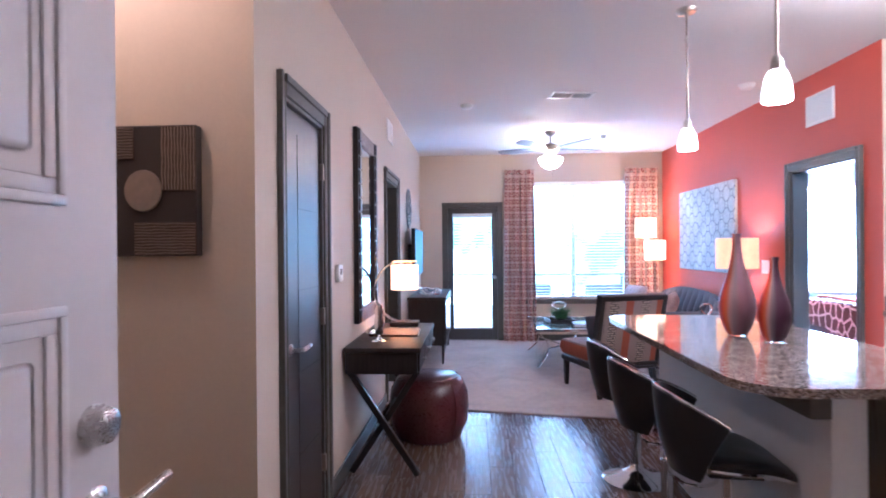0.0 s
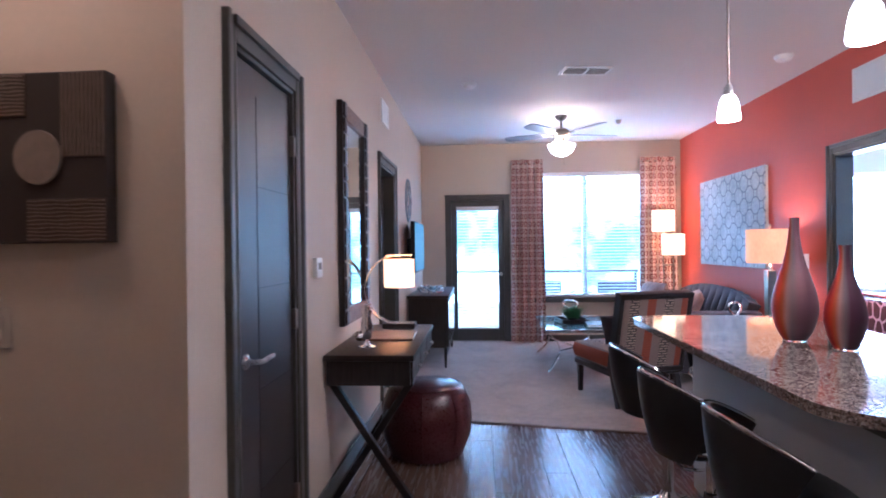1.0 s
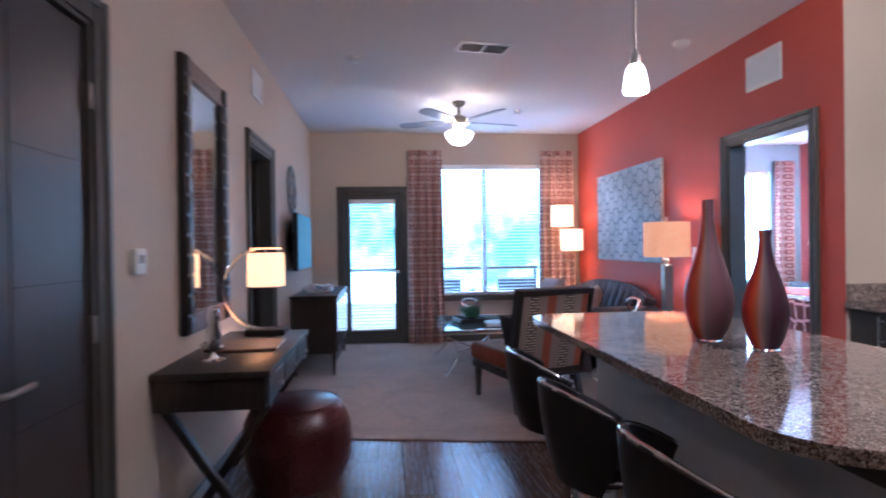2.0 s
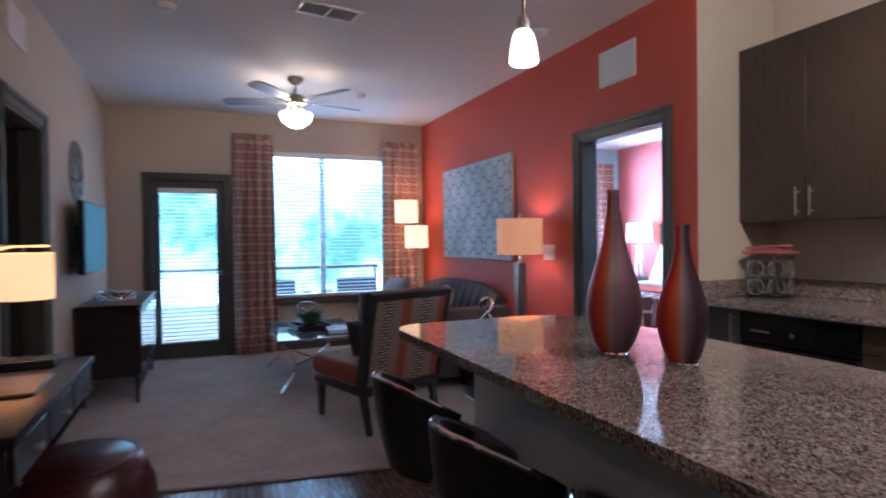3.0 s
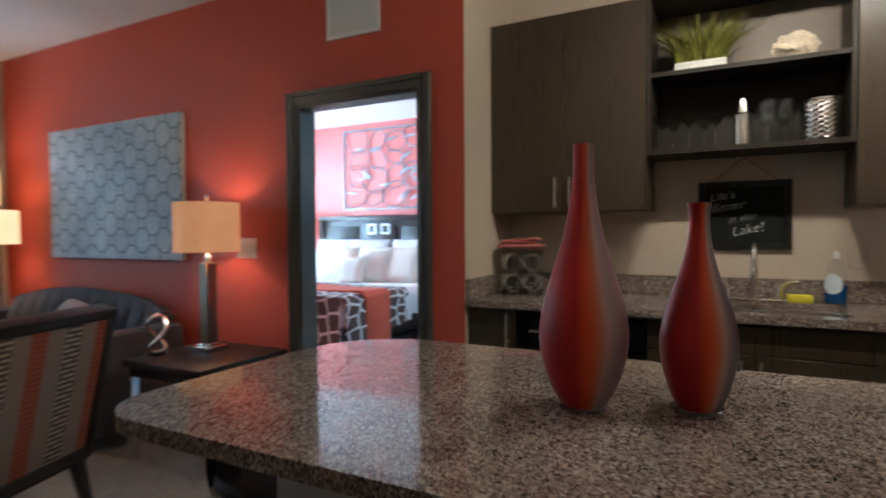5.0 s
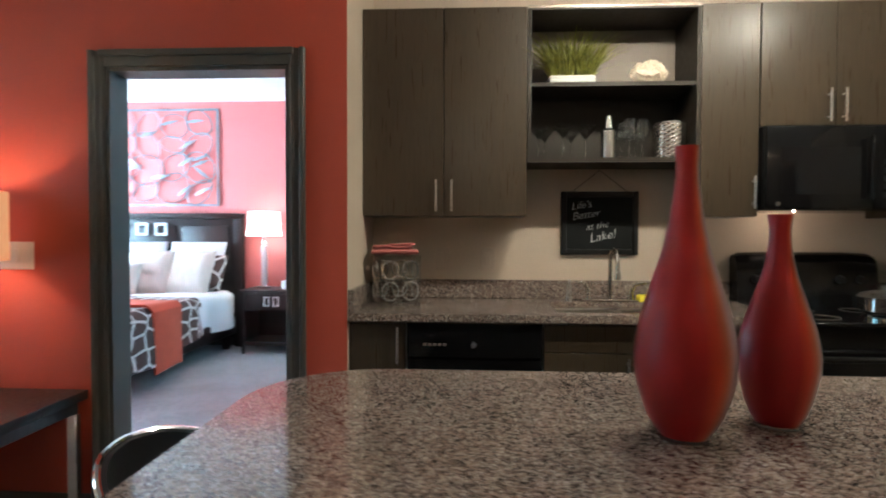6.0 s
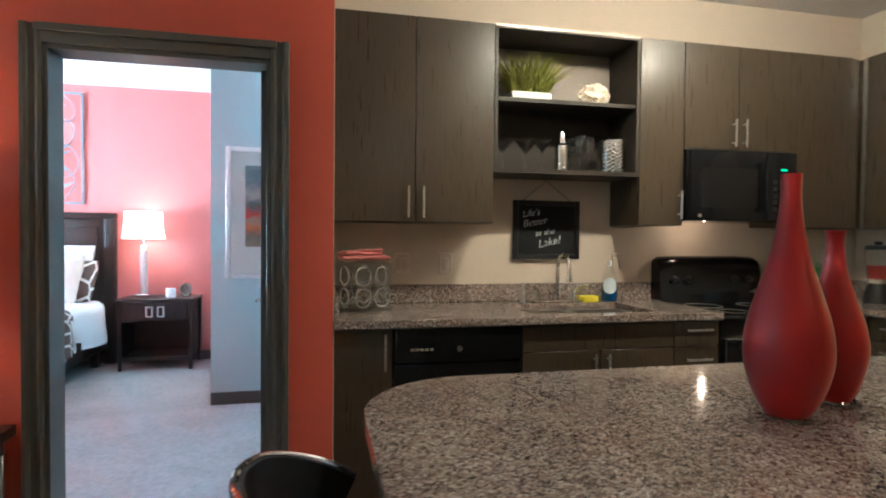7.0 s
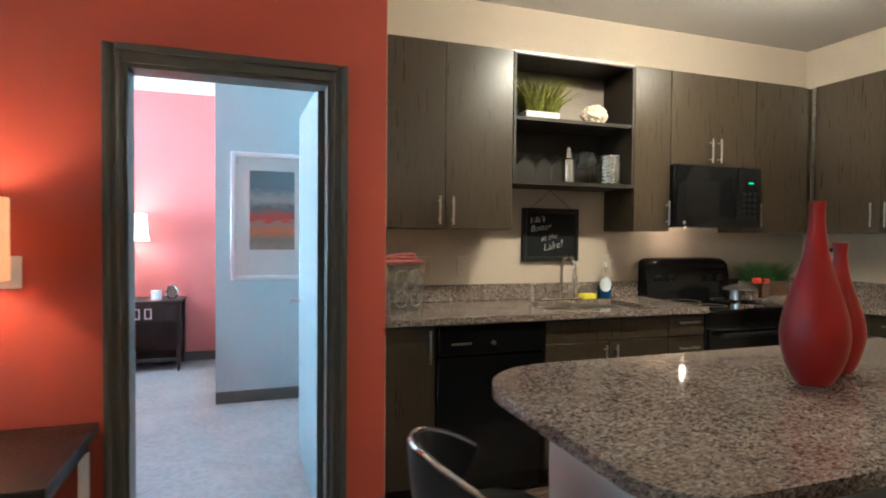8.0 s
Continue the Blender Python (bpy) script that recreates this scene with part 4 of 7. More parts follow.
def grille(name, at, w, h, n, label, depth=0.012, mat=None):
    """A white louvred vent; lies in local x and y, looking along +z."""
    th = thing(name, at, label, "vent")
    part("border", boxes((-w / 2, w / 2, -h / 2, -h / 2 + 0.022, 0, depth), (-w / 2, w / 2, h / 2 - 0.022, h / 2, 0, depth), (-w / 2, -w / 2 + 0.022, -h / 2 + 0.022, h / 2 - 0.022, 0, depth),
                         (w / 2 - 0.022, w / 2, -h / 2 + 0.022, h / 2 - 0.022, 0, depth), bev=0.002), M_PLASTIC, th)
    part("backing", boxes((-w / 2 + 0.02, w / 2 - 0.02, -h / 2 + 0.02, h / 2 - 0.02, 0.0005, 0.002)), M_PANELB, th)
    bm = boxes((-w / 2 + 0.022, w / 2 - 0.022, -0.006, 0.006, -0.0008, 0.0008))
    bmesh.ops.rotate(bm, verts=bm.verts[:], matrix=Matrix.Rotation(radians(28), 3, "X"))
    me = finish(bm, "louvre", mat or M_PLASTIC, False)
    for k in range(n):
        part("louvre", me, None, th, "", pose(0, -h / 2 + 0.03 + (h - 0.06) * k / (n - 1), 0.007))
    return th


grille("wall_vent", Matrix(((0, 0, -1, XR), (-1, 0, 0, 4.23), (0, 1, 0, 2.475), (0, 0, 0, 1))), 0.36, 0.245, 16, "white louvred return vent high on the red wall")
grille("wall_vent", Matrix(((0, 0, 1, XL), (1, 0, 0, 4.95), (0, 1, 0, 2.50), (0, 0, 0, 1))), 0.34, 0.20, 12, "white louvred vent high on the beige wall")
cv = grille("ceiling_vent", pose(0.84, 4.77, H, 180, 0, 8), 0.40, 0.20, 10, "white two-panel ceiling air vent")
part("divider", boxes((-0.008, 0.008, -0.08, 0.08, 0.004, 0.014)), M_PLASTIC, cv)


def ceiling_disc(name, x, y, r, label, cat):
    th = thing(name, pose(x, y, H, 180), label, cat)
    part("base_plate", lathe([(0, 0), (r * 1.1, 0), (r * 1.1, 0.010), (r, 0.012), (0, 0.012)], 28), M_PLASTIC, th)
    part("cover", lathe([(r * 0.95, 0.012), (r * 0.92, 0.030), (r * 0.6, 0.042), (0, 0.044)], 28), M_PLASTIC, th)


ceiling_disc("smoke_detector", -0.12, 5.05, 0.06, "white round smoke detector on the ceiling", "smoke detector")
ceiling_disc("smoke_detector", 2.30, 4.58, 0.06, "white round smoke detector on the ceiling", "smoke detector")
ceiling_disc("sprinkler_cap", 1.56, 6.68, 0.03, "small white sprinkler cap on the ceiling", "sprinkler")


def ceiling_fan():
    th = thing("ceiling_fan", pose(0.865, 6.37, H), "nickel ceiling fan with a lit glass bowl, at rest", "ceiling fan")
    part("canopy", lathe([(0.065, 0), (0.065, -0.02), (0.04, -0.05), (0.015, -0.06), (0.0, -0.06)], 28), M_BRONZE, th)
    part("downrod", tube([(0, 0, -0.05), (0, 0, -0.17)], 0.011, 12), M_BRONZE, th)
    part("motor", lathe([(0, -0.14), (0.05, -0.145), (0.085, -0.165), (0.095, -0.20), (0.085, -0.235), (0.05, -0.25), (0, -0.252)], 32), M_BRONZE, th)
    part("fitter", lathe([(0.05, -0.25), (0.045, -0.30), (0.012, -0.33), (0.012, -0.45), (0.0, -0.45)], 32), M_BRONZE, th)
    for k in range(3):
        a = radians(60 + 120 * k)
        part("bowl_arm", tube([(0.04 * math.cos(a), 0.04 * math.sin(a), -0.26), (0.142 * math.cos(a), 0.142 * math.sin(a), -0.322)], 0.004, 6), M_BRONZE, th)
    part("glass_bowl", lathe([(0.142, -0.318), (0.148, -0.325), (0.145, -0.345), (0.115, -0.40), (0.06, -0.44), (0.012, -0.452), (0.012, -0.446), (0.058, -0.434), (0.110, -0.397), (0.139, -0.345), (0.142, -0.318)], 32, cap=False), M_OPAL, th, "lit opal glass bowl")
    part("finial", lathe([(0.012, -0.452), (0.014, -0.465), (0.0, -0.475)], 16), M_BRONZE, th)
    part("pull_chain", tube([(0.02, -0.05, -0.30), (0.02, -0.05, -0.55)], 0.002, 6), M_BRONZE, th)
    for k in range(5):
        a = radians(14 + 72 * k)
        m = Matrix.Rotation(a, 4, "Z")
        bl = part("blade", prism([(0.16, -0.045), (0.30, -0.062), (0.58, -0.068), (0.64, -0.05), (0.655, 0), (0.64, 0.05), (0.58, 0.068), (0.30, 0.062), (0.16, 0.045)], -0.004, 0.004, 0.002), M_BLADE, th, "", m @ pose(0, 0, -0.205, 11))
        part("bracket", boxes((0.07, 0.20, -0.018, 0.018, -0.012, -0.005), bev=0.002), M_BRONZE, bl)


ceiling_fan()


def pendant(x, y):
    th = thing("pendant_lamp", pose(x, y, H), "nickel pendant with a lit white bell glass over the bar", "pendant lamp", "bar pendants")
    part("canopy", lathe([(0.062, 0), (0.062, -0.008), (0.052, -0.022), (0.01, -0.03), (0, -0.03)], 28), M_STEEL, th)
    part("rod", tube([(0, 0, -0.02), (0, 0, -0.66)], 0.006, 10), M_BRONZE, th)
    part("joint", lathe([(0, -0.15), (0.011, -0.155), (0.011, -0.175), (0, -0.18)], 12), M_STEEL, th)
    part("socket", lathe([(0.010, -0.64), (0.022, -0.66), (0.026, -0.704), (0, -0.704)], 20), M_STEEL, th)
    part("glass", lathe([(0.022, -0.699), (0.030, -0.703), (0.041, -0.725), (0.050, -0.77), (0.055, -0.81), (0.053, -0.822), (0.049, -0.824), (0.051, -0.806), (0.045, -0.762), (0.035, -0.725), (0.018, -0.708)], 32, cap=False), M_OPAL, th, "lit opal bell glass")


pendant(1.20, 2.985)
pendant(1.14, 1.90)


# sofa
def sofa():
    th = thing("sofa", pose(2.20, 6.60, 0.012), "charcoal channel-tufted sofa against the red wall", "sofa")
    L = 0.98
    part("base", boxes((-0.44, 0.42, -L + 0.04, L - 0.04, 0.12, 0.30), bev=0.02, seg=2), M_SOFA, th)
    for k in (-1, 1):
        bm = cushion(0.66, 0.84, 0.17, 8, 0.25, at=(-0.13, k * 0.42, 0.385))
        part("seat_cushion", bm, M_SOFA, th)

    def back(u, v):
        yy = (u - 0.5) * 2 * (L - 0.06)
        ch = abs(math.sin(math.pi * 11 * u)) ** 0.6
        curve = 0.10 * (abs(yy) / L) ** 3
        z = 0.34 + v * (0.53 - 0.13 * (abs(yy) / L) ** 2.5)
        x = 0.26 + 0.12 * v - 0.05 * ch * math.sin(math.pi * min(1, v * 1.05)) - curve * 0.6
        return (x, yy, z)

    part("backrest", sheet(back, 132, 14, -0.12), M_SOFA, th, "channel-tufted curved backrest")
    for s in (-1, 1):
        bm = bmesh.new()
        prof = [(0.10, 0.10), (0.10, 0.62), (0.085, 0.665), (0.04, 0.68), (-0.04, 0.68), (-0.085, 0.665), (-0.10, 0.62), (-0.10, 0.10)]
        ys = [(-0.46, 0.96), (-0.44, 1.0), (0.30, 1.0), (0.40, 0.98)]
        rings = [[bm.verts.new((x, s * (L - 0.02) + p * k * 0.85, z)) for p, z in prof] for x, k in ys]
        for a, b in zip(rings, rings[1:]):
            for i in range(len(prof)):
                j = (i + 1) % len(prof)
                bm.faces.new((a[i], a[j], b[j], b[i]))
        bm.faces.new(rings[0])
        bm.faces.new(rings[-1][::-1])
        part("arm", bm, M_SOFA, th)
        for x in (-0.38, 0.36):
            part("leg", lathe([(0.018, 0), (0.026, 0.12), (0, 0.12)], 12, at=(x, s * (L - 0.12), 0)), M_DARKWOOD, th)


sofa()


def pillow(name, at, s, mat, label, cat="pillow", thick=0.15):
    bm = cushion(s, s, thick, 10, 0.72)
    solo(name, bm, mat, at, label, cat)


pillow("throw_pillow", pose(2.02, 7.16, 0.675, 0, -62, 14), 0.44, M_PILLOWG, "grey striped throw pillow on the sofa")
pillow("throw_pillow", pose(2.08, 5.98, 0.665, 0, -62, -18), 0.44, M_PILLOW, "blush patterned throw pillow on the sofa")


def armchair():
    th = thing("slipper_chair", pose(1.225, 5.14, 0.012, 0, 0, 18) @ Matrix.Scale(1.04, 4), "armless chair in striped key-pattern fabric with dark wood frame", "chair")
    for x in (-0.28, 0.28):
        part("front_leg", tube([(x, 0.27, 0), (x, 0.27, 0.25)], [0.022, 0.032], 4), M_DARKWOOD, th)
        part("back_leg", tube([(x, -0.34, 0), (x, -0.27, 0.26)], [0.022, 0.032], 4), M_DARKWOOD, th)
    part("seat_frame", boxes((-0.31, 0.31, -0.31, 0.32, 0.235, 0.285), bev=0.006), M_DARKWOOD, th)
    bm = cushion(0.64, 0.64, 0.17, 10, 0.18, at=(0, 0.005, 0.365))
    part("seat", bm, M_STRIPE, th, "striped upholstered seat")
    tilt = Matrix.Translation((0, -0.275, 0.28)) @ Matrix.Rotation(radians(13), 4, "X")
    bk = part("backrest", boxes((-0.285, 0.285, -0.045, 0.05, 0.02, 0.61), bev=0.02, seg=3), M_STRIPE, th, "striped upholstered backrest", tilt)
    for x in (-0.302, 0.302):
        part("stile", boxes((x - 0.018, x + 0.018, -0.05, 0.04, -0.02, 0.635), bev=0.006), M_DARKWOOD, bk)
    part("top_rail", boxes((-0.32, 0.32, -0.05, 0.04, 0.60, 0.645), bev=0.008, seg=2), M_DARKWOOD, bk)
    part("bottom_rail", boxes((-0.30, 0.30, -0.05, 0.04, -0.01, 0.035), bev=0.006), M_DARKWOOD, bk)


armchair()
pillow("throw_pillow", pose(1.17, 5.13, 0.57, 68, 0, 18), 0.30, M_SOFA, "small charcoal pillow leaning on the chair back", thick=0.12)


def coffee_table():
    th = thing("coffee_table", pose(1.03, 6.62, 0.012), "glass-topped coffee table with curved chrome legs", "coffee table")
    part("glass_top", boxes((-0.38, 0.38, -0.58, 0.58, 0.432, 0.444), bev=0.003), M_TABLEGLASS, th, "mirror glass top with the blue window reflection tinted in")
    rim = bmesh.new()
    for r in ((-0.405, 0.405, -0.605, -0.58, 0.415, 0.448), (-0.405, 0.405, 0.58, 0.605, 0.415, 0.448), (-0.405, -0.38, -0.58, 0.58, 0.415, 0.448), (0.38, 0.405, -0.58, 0.58, 0.415, 0.448)):
        box(rim, *r, bev=0.003)
    part("top_rim", rim, M_CHROME, th)
    for sx in (-1, 1):
        for sy in (-1, 1):
            pts = [(sx * (0.37 - 0.13 * math.sin(math.pi * k / 10)), sy * (0.56 - 0.10 * math.sin(math.pi * k / 10)), 0.415 - 0.415 * k / 10) for k in range(11)]
            bm = bmesh.new()
            rows = [[bm.verts.new((px + dx, py + dy, pz)) for dx, dy in ((-0.006, -0.024), (0.006, -0.024), (0.006, 0.024), (-0.006, 0.024))] for px, py, pz in pts]
            for ra, rb in zip(rows, rows[1:]):
                for k in range(4):
                    bm.faces.new((ra[k], ra[(k + 1) % 4], rb[(k + 1) % 4], rb[k]))
            bm.faces.new(rows[0])
            bm.faces.new(rows[-1][::-1])
            part("leg", bm, M_CHROME, th, "curved flat chrome leg")
    part("stretcher", tube([(-0.24, -0.46, 0.20), (0, 0, 0.16), (0.24, 0.46, 0.20)], 0.008, 8), M_CHROME, th)
    part("stretcher", tube([(0.24, -0.46, 0.20), (0, 0, 0.162), (-0.24, 0.46, 0.20)], 0.008, 8), M_CHROME, th)


coffee_table()


def tuft(n, h, spread, rx, ry, seed, w=0.004):
    """Blades of grass fanning out of a base of rx by ry."""
    rnd = random.Random(seed)
    bm = bmesh.new()
    for _ in range(n):
        x, y = rnd.uniform(-rx, rx), rnd.uniform(-ry, ry)
        a = rnd.uniform(0, 6.283)
        lean = spread * rnd.uniform(0.1, 1.0)
        dx, dy = math.cos(a) * lean * 0.6 + x / rx * spread * 0.5, math.sin(a) * lean * 0.6 + y / ry * spread * 0.5
        hh = h * rnd.uniform(0.45, 1.0)
        sx, sy = -math.sin(a) * w, math.cos(a) * w
        rows = []
        for k, q in enumerate((0, 0.45, 0.8, 1.0)):
            c = Vector((x + dx * q * q, y + dy * q * q, hh * (q - 0.18 * q * q * (abs(dx) + abs(dy)) / max(spread, 0.01))))
            ww = (1 - 0.92 * q)
            rows.append((bm.verts.new(c + Vector((sx, sy, 0)) * ww), bm.verts.new(c - Vector((sx, sy, 0)) * ww)))
        for p, q in zip(rows, rows[1:]):
            bm.faces.new((p[0], p[1], q[1], q[0]))
    return bm


tray = solo("tray", boxes((-0.16, 0.16, -0.16, 0.16, 0, 0.012), (-0.16, 0.16, -0.16, -0.145, 0.012, 0.05), (-0.16, 0.16, 0.145, 0.16, 0.012, 0.05), (-0.16, -0.145, -0.145, 0.145, 0.012, 0.05), (0.145, 0.16, -0.145, 0.145, 0.012, 0.05), bev=0.003),
            M_DARKWOOD, pose(0.99, 6.60, 0.460, 0, 0, 10), "square black tray on the coffee table", "tray")
gp = thing("potted_grass", pose(0.99, 6.53, 0.473), "small green grass plant in a black pot", "plant")
part("pot", lathe([(0.05, 0), (0.065, 0.05), (0.06, 0.05), (0.05, 0.045), (0, 0.045)], 24), M_BLACKMETAL, gp)
part("leaves", tuft(620, 0.17, 0.20, 0.055, 0.055, 5, 0.0035), M_GRASSG, gp, "dense green blades", pose(0, 0, 0.04))
kn = thing("knot_sculpture", pose(0.99, 6.68, 0.473), "polished silver loop sculpture on the coffee table", "sculpture")
part("foot", lathe([(0.03, 0), (0.03, 0.01), (0.01, 0.02), (0, 0.02)], 20), M_CHROME, kn)
part("loop", tube([(0.085 * math.sin(2 * a), 0.03 * math.cos(3 * a), 0.125 + 0.10 * math.cos(a)) for a in [2 * math.pi * k / 48 for k in range(48)]], 0.010, 10, True), M_CHROME, kn)
bk = thing("book", pose(1.22, 6.32, 0.460, 0, 0, -4), "black hardback book lying on the coffee table", "book")
part("cover", boxes((-0.12, 0.12, -0.16, 0.16, 0, 0.004), (-0.12, 0.12, -0.16, 0.16, 0.026, 0.030), (-0.12, -0.116, -0.16, 0.16, 0.004, 0.026)), M_BLACKMETAL, bk)
part("pages", boxes((-0.115, 0.115, -0.155, 0.155, 0.004, 0.026)), M_LINEN, bk)


def floor_lamp():
    th = thing("floor_lamp", pose(2.40, 7.60, 0.012), "two-tier floor lamp with lit square white shades", "floor lamp")
    part("base", lathe([(0.15, 0), (0.15, 0.02), (0.03, 0.03), (0, 0.03)], 32), M_BRONZE, th)
    for x, y, z in ((-0.045, 0.04, 1.52), (0.055, -0.04, 1.21)):
        st = part("pole", tube([(x, y, 0.02), (x, y, z)], 0.010, 10), M_BRONZE, th)
        bm = lathe([(0.138, z - 0.02), (0.138, z + 0.25), (0.135, z + 0.25), (0.135, z - 0.02), (0.138, z - 0.02)], 36, at=(x, y, 0), cap=False)
        part("shade", bm, M_SHADEF, st, "lit ivory fabric shade")
    part("cross_bar", boxes((-0.06, 0.07, -0.045, 0.045, 1.05, 1.07), bev=0.003), M_BRONZE, th)


floor_lamp()


def end_table():
    th = thing("end_table", pose(2.375, 5.05, 0.012), "square dark wood end table with chrome legs", "side table")
    part("top", boxes((-0.31, 0.31, -0.32, 0.32, 0.525, 0.568), bev=0.006, seg=2), M_DARKWOOD, th)
    part("apron", boxes((-0.28, 0.28, -0.29, 0.29, 0.47, 0.524)), M_DARKWOOD, th)
    for x in (-0.27, 0.27):
        for y in (-0.28, 0.28):
            part("leg", boxes((x - 0.022, x + 0.022, y - 0.022, y + 0.022, 0, 0.47), bev=0.003), M_CHROME, th, "polished chrome leg")


end_table()


def drum(r0, r1, z0, z1, seg=40):
    return lathe([(r0, z0), (r1, z1), (r1 - 0.003, z1), (r0 - 0.003, z0), (r0, z0)], seg, cap=False)


def table_lamp():
    th = thing("table_lamp", pose(2.46, 5.14, 0.581), "table lamp with lit linen drum shade and grey square column", "table lamp")
    part("foot", boxes((-0.08, 0.08, -0.08, 0.08, 0, 0.03), (-0.05, 0.05, -0.05, 0.05, 0.03, 0.045), bev=0.004), M_CHROME, th)
    part("column", boxes((-0.036, 0.036, -0.036, 0.036, 0.045, 0.52), bev=0.004), M_BRONZE, th, "grey textured square column")
    part("neck", lathe([(0.018, 0.52), (0.018, 0.56), (0.008, 0.57), (0.008, 0.90), (0, 0.90)], 16), M_STEEL, th)
    part("shade", drum(0.185, 0.185, 0.585, 0.875), M_SHADE, th, "lit tan linen drum shade")
    part("finial", lathe([(0.004, 0.88), (0.014, 0.905), (0.01, 0.92), (0, 0.925)], 14), M_STEEL, th)
    part("harp", tube([(-0.18, 0, 0.868), (0.18, 0, 0.868)], 0.003, 6), M_STEEL, th)


table_lamp()
kb = thing("knot_sculpture", pose(2.22, 5.28, 0.581), "polished silver twist sculpture on the end table", "sculpture")
part("foot", boxes((-0.035, 0.035, -0.035, 0.035, 0, 0.02), bev=0.003), M_BLACKMETAL, kb)
part("loop", tube([(0.05 * math.sin(2 * a), 0.05 * math.sin(a) * math.cos(a * 2), 0.125 + 0.105 * math.cos(a)) for a in [2 * math.pi * k / 48 for k in range(48)]], 0.011, 10, True), M_CHROME, kb)


# ---- left wall ----
def desk():
    th = thing("writing_desk", pose(XL + 0.242, 3.53, 0), "dark wood writing desk with crossed legs and drawers", "desk")
    part("top", boxes((-0.235, 0.235, -0.58, 0.58, 0.755, 0.785), bev=0.005, seg=2), M_DARKWOOD, th)
    part("body", boxes((-0.225, 0.212, -0.565, 0.565, 0.625, 0.7545), bev=0.003), M_DARKWOOD, th)
    for k in (-1, 0, 1):
        dr = part("drawer", boxes((0.2125, 0.226, k * 0.37 - 0.175, k * 0.37 + 0.175, 0.638, 0.745), bev=0.003), M_DARKWOOD, th)
        bm = lathe([(0.006, 0), (0.006, 0.012), (0.015, 0.018), (0.012, 0.026), (0, 0.028)], 16)
        bmesh.ops.rotate(bm, verts=bm.verts[:], matrix=Matrix.Rotation(radians(90), 3, "Y"))
        part("knob", bm, M_STEEL, dr, "steel knob", pose(0.226, k * 0.37, 0.69))
    for y in (-0.49, 0.49):
        for s in (-1, 1):
            bm = boxes((-0.018, 0.018, -0.02, 0.02, -0.375, 0.375), bev=0.003)
            part("crossed_leg", bm, M_DARKWOOD, th, "", pose(0, y + s * 0.0185, 0.315, 0, s * 33.5, 0))
    part("stretcher", boxes((-0.014, 0.014, -0.47, 0.47, 0.30, 0.33), bev=0.003), M_DARKWOOD, th)


desk()


def ottoman():
    th = thing("ottoman", pose(-0.40, 3.74, 0), "round oxblood leather drum ottoman under the desk", "ottoman")
    part("drum", lathe([(0.20, 0.0), (0.235, 0.02), (0.275, 0.12), (0.29, 0.23), (0.28, 0.34), (0.24, 0.43), (0.205, 0.455), (0.0, 0.462)], 48), M_OXBLOOD, th)
    for z, r in ((0.447, 0.222), (0.018, 0.234)):
        part("piping", tube(arc(0, 0, r, 0, 345, 46, z), 0.005, 6, True), M_OXBLOOD, th)
    for k in range(8):
        a = 2 * math.pi * k / 8
        pr = [(0.2365, 0.03), (0.2765, 0.12), (0.2915, 0.23), (0.2815, 0.34), (0.2415, 0.43)]
        part("seam", tube([(r * math.cos(a), r * math.sin(a), z) for r, z in pr], 0.003, 5), M_OXBLOOD, th)


ottoman()


def desk_lamp():
    th = thing("desk_lamp", pose(-0.650, 3.95, 0.786, 0, 0, -90), "arched chrome desk lamp with lit cream drum shade", "table lamp")
    part("base", boxes((-0.07, 0.07, -0.06, 0.16, 0, 0.035), bev=0.004), M_DARKWOOD, th)
    for o in (-0.03, 0.03):
        pts = [(o, 0.03 - 0.215 * math.sin(radians(a)), 0.265 - 0.235 * math.cos(radians(a))) for a in range(0, 181, 10)]
        part("arch", tube([(o, 0.12, 0.032)] + pts, 0.006, 8), M_CHROME, th, "bent chrome arch")
    part("hanger", tube([(0, -0.04, 0.50), (0, 0.14, 0.50)], 0.006, 8), M_CHROME, th)
    part("shade", drum(0.105, 0.105, 0.28, 0.47), M_SHADED, th, "lit cream drum shade", pose(0, 0.05, 0))
    part("stem", tube([(0, 0.05, 0.36), (0, 0.05, 0.50)], 0.005, 8), M_CHROME, th)
    part("spider", tube([(-0.10, 0.05, 0.462), (0.10, 0.05, 0.462)], 0.002, 6), M_CHROME, th)


desk_lamp()
pf = thing("blotter", pose(-0.60, 3.55, 0.786, 0, 0, 2), "brown leather folder lying on the desk", "folder")
part("cover", boxes((-0.15, 0.15, -0.16, 0.16, 0, 0.012), bev=0.004), M_WALNUT, pf)
part("pages", boxes((-0.14, 0.152, -0.15, 0.15, 0.003, 0.009)), M_LINEN, pf)
fg = thing("metal_figurine", pose(-0.67, 3.18, 0.786), "slim polished silver abstract figurine on the desk", "sculpture")
part("foot", lathe([(0.05, 0), (0.05, 0.008), (0.02, 0.016), (0.012, 0.03), (0, 0.03)], 24), M_CHROME, fg)
part("figure", lathe([(0.010, 0.03), (0.026, 0.06), (0.032, 0.12), (0.022, 0.165), (0.030, 0.20), (0.020, 0.235), (0, 0.245)], 20), M_CHROME, fg)
solo("silver_shell", cushion(0.10, 0.07, 0.05, 6, 0.8), M_SILVER, pose(-0.75, 3.42, 0.812, 12, 0, 30), "small silver shell ornament on the desk", "ornament")


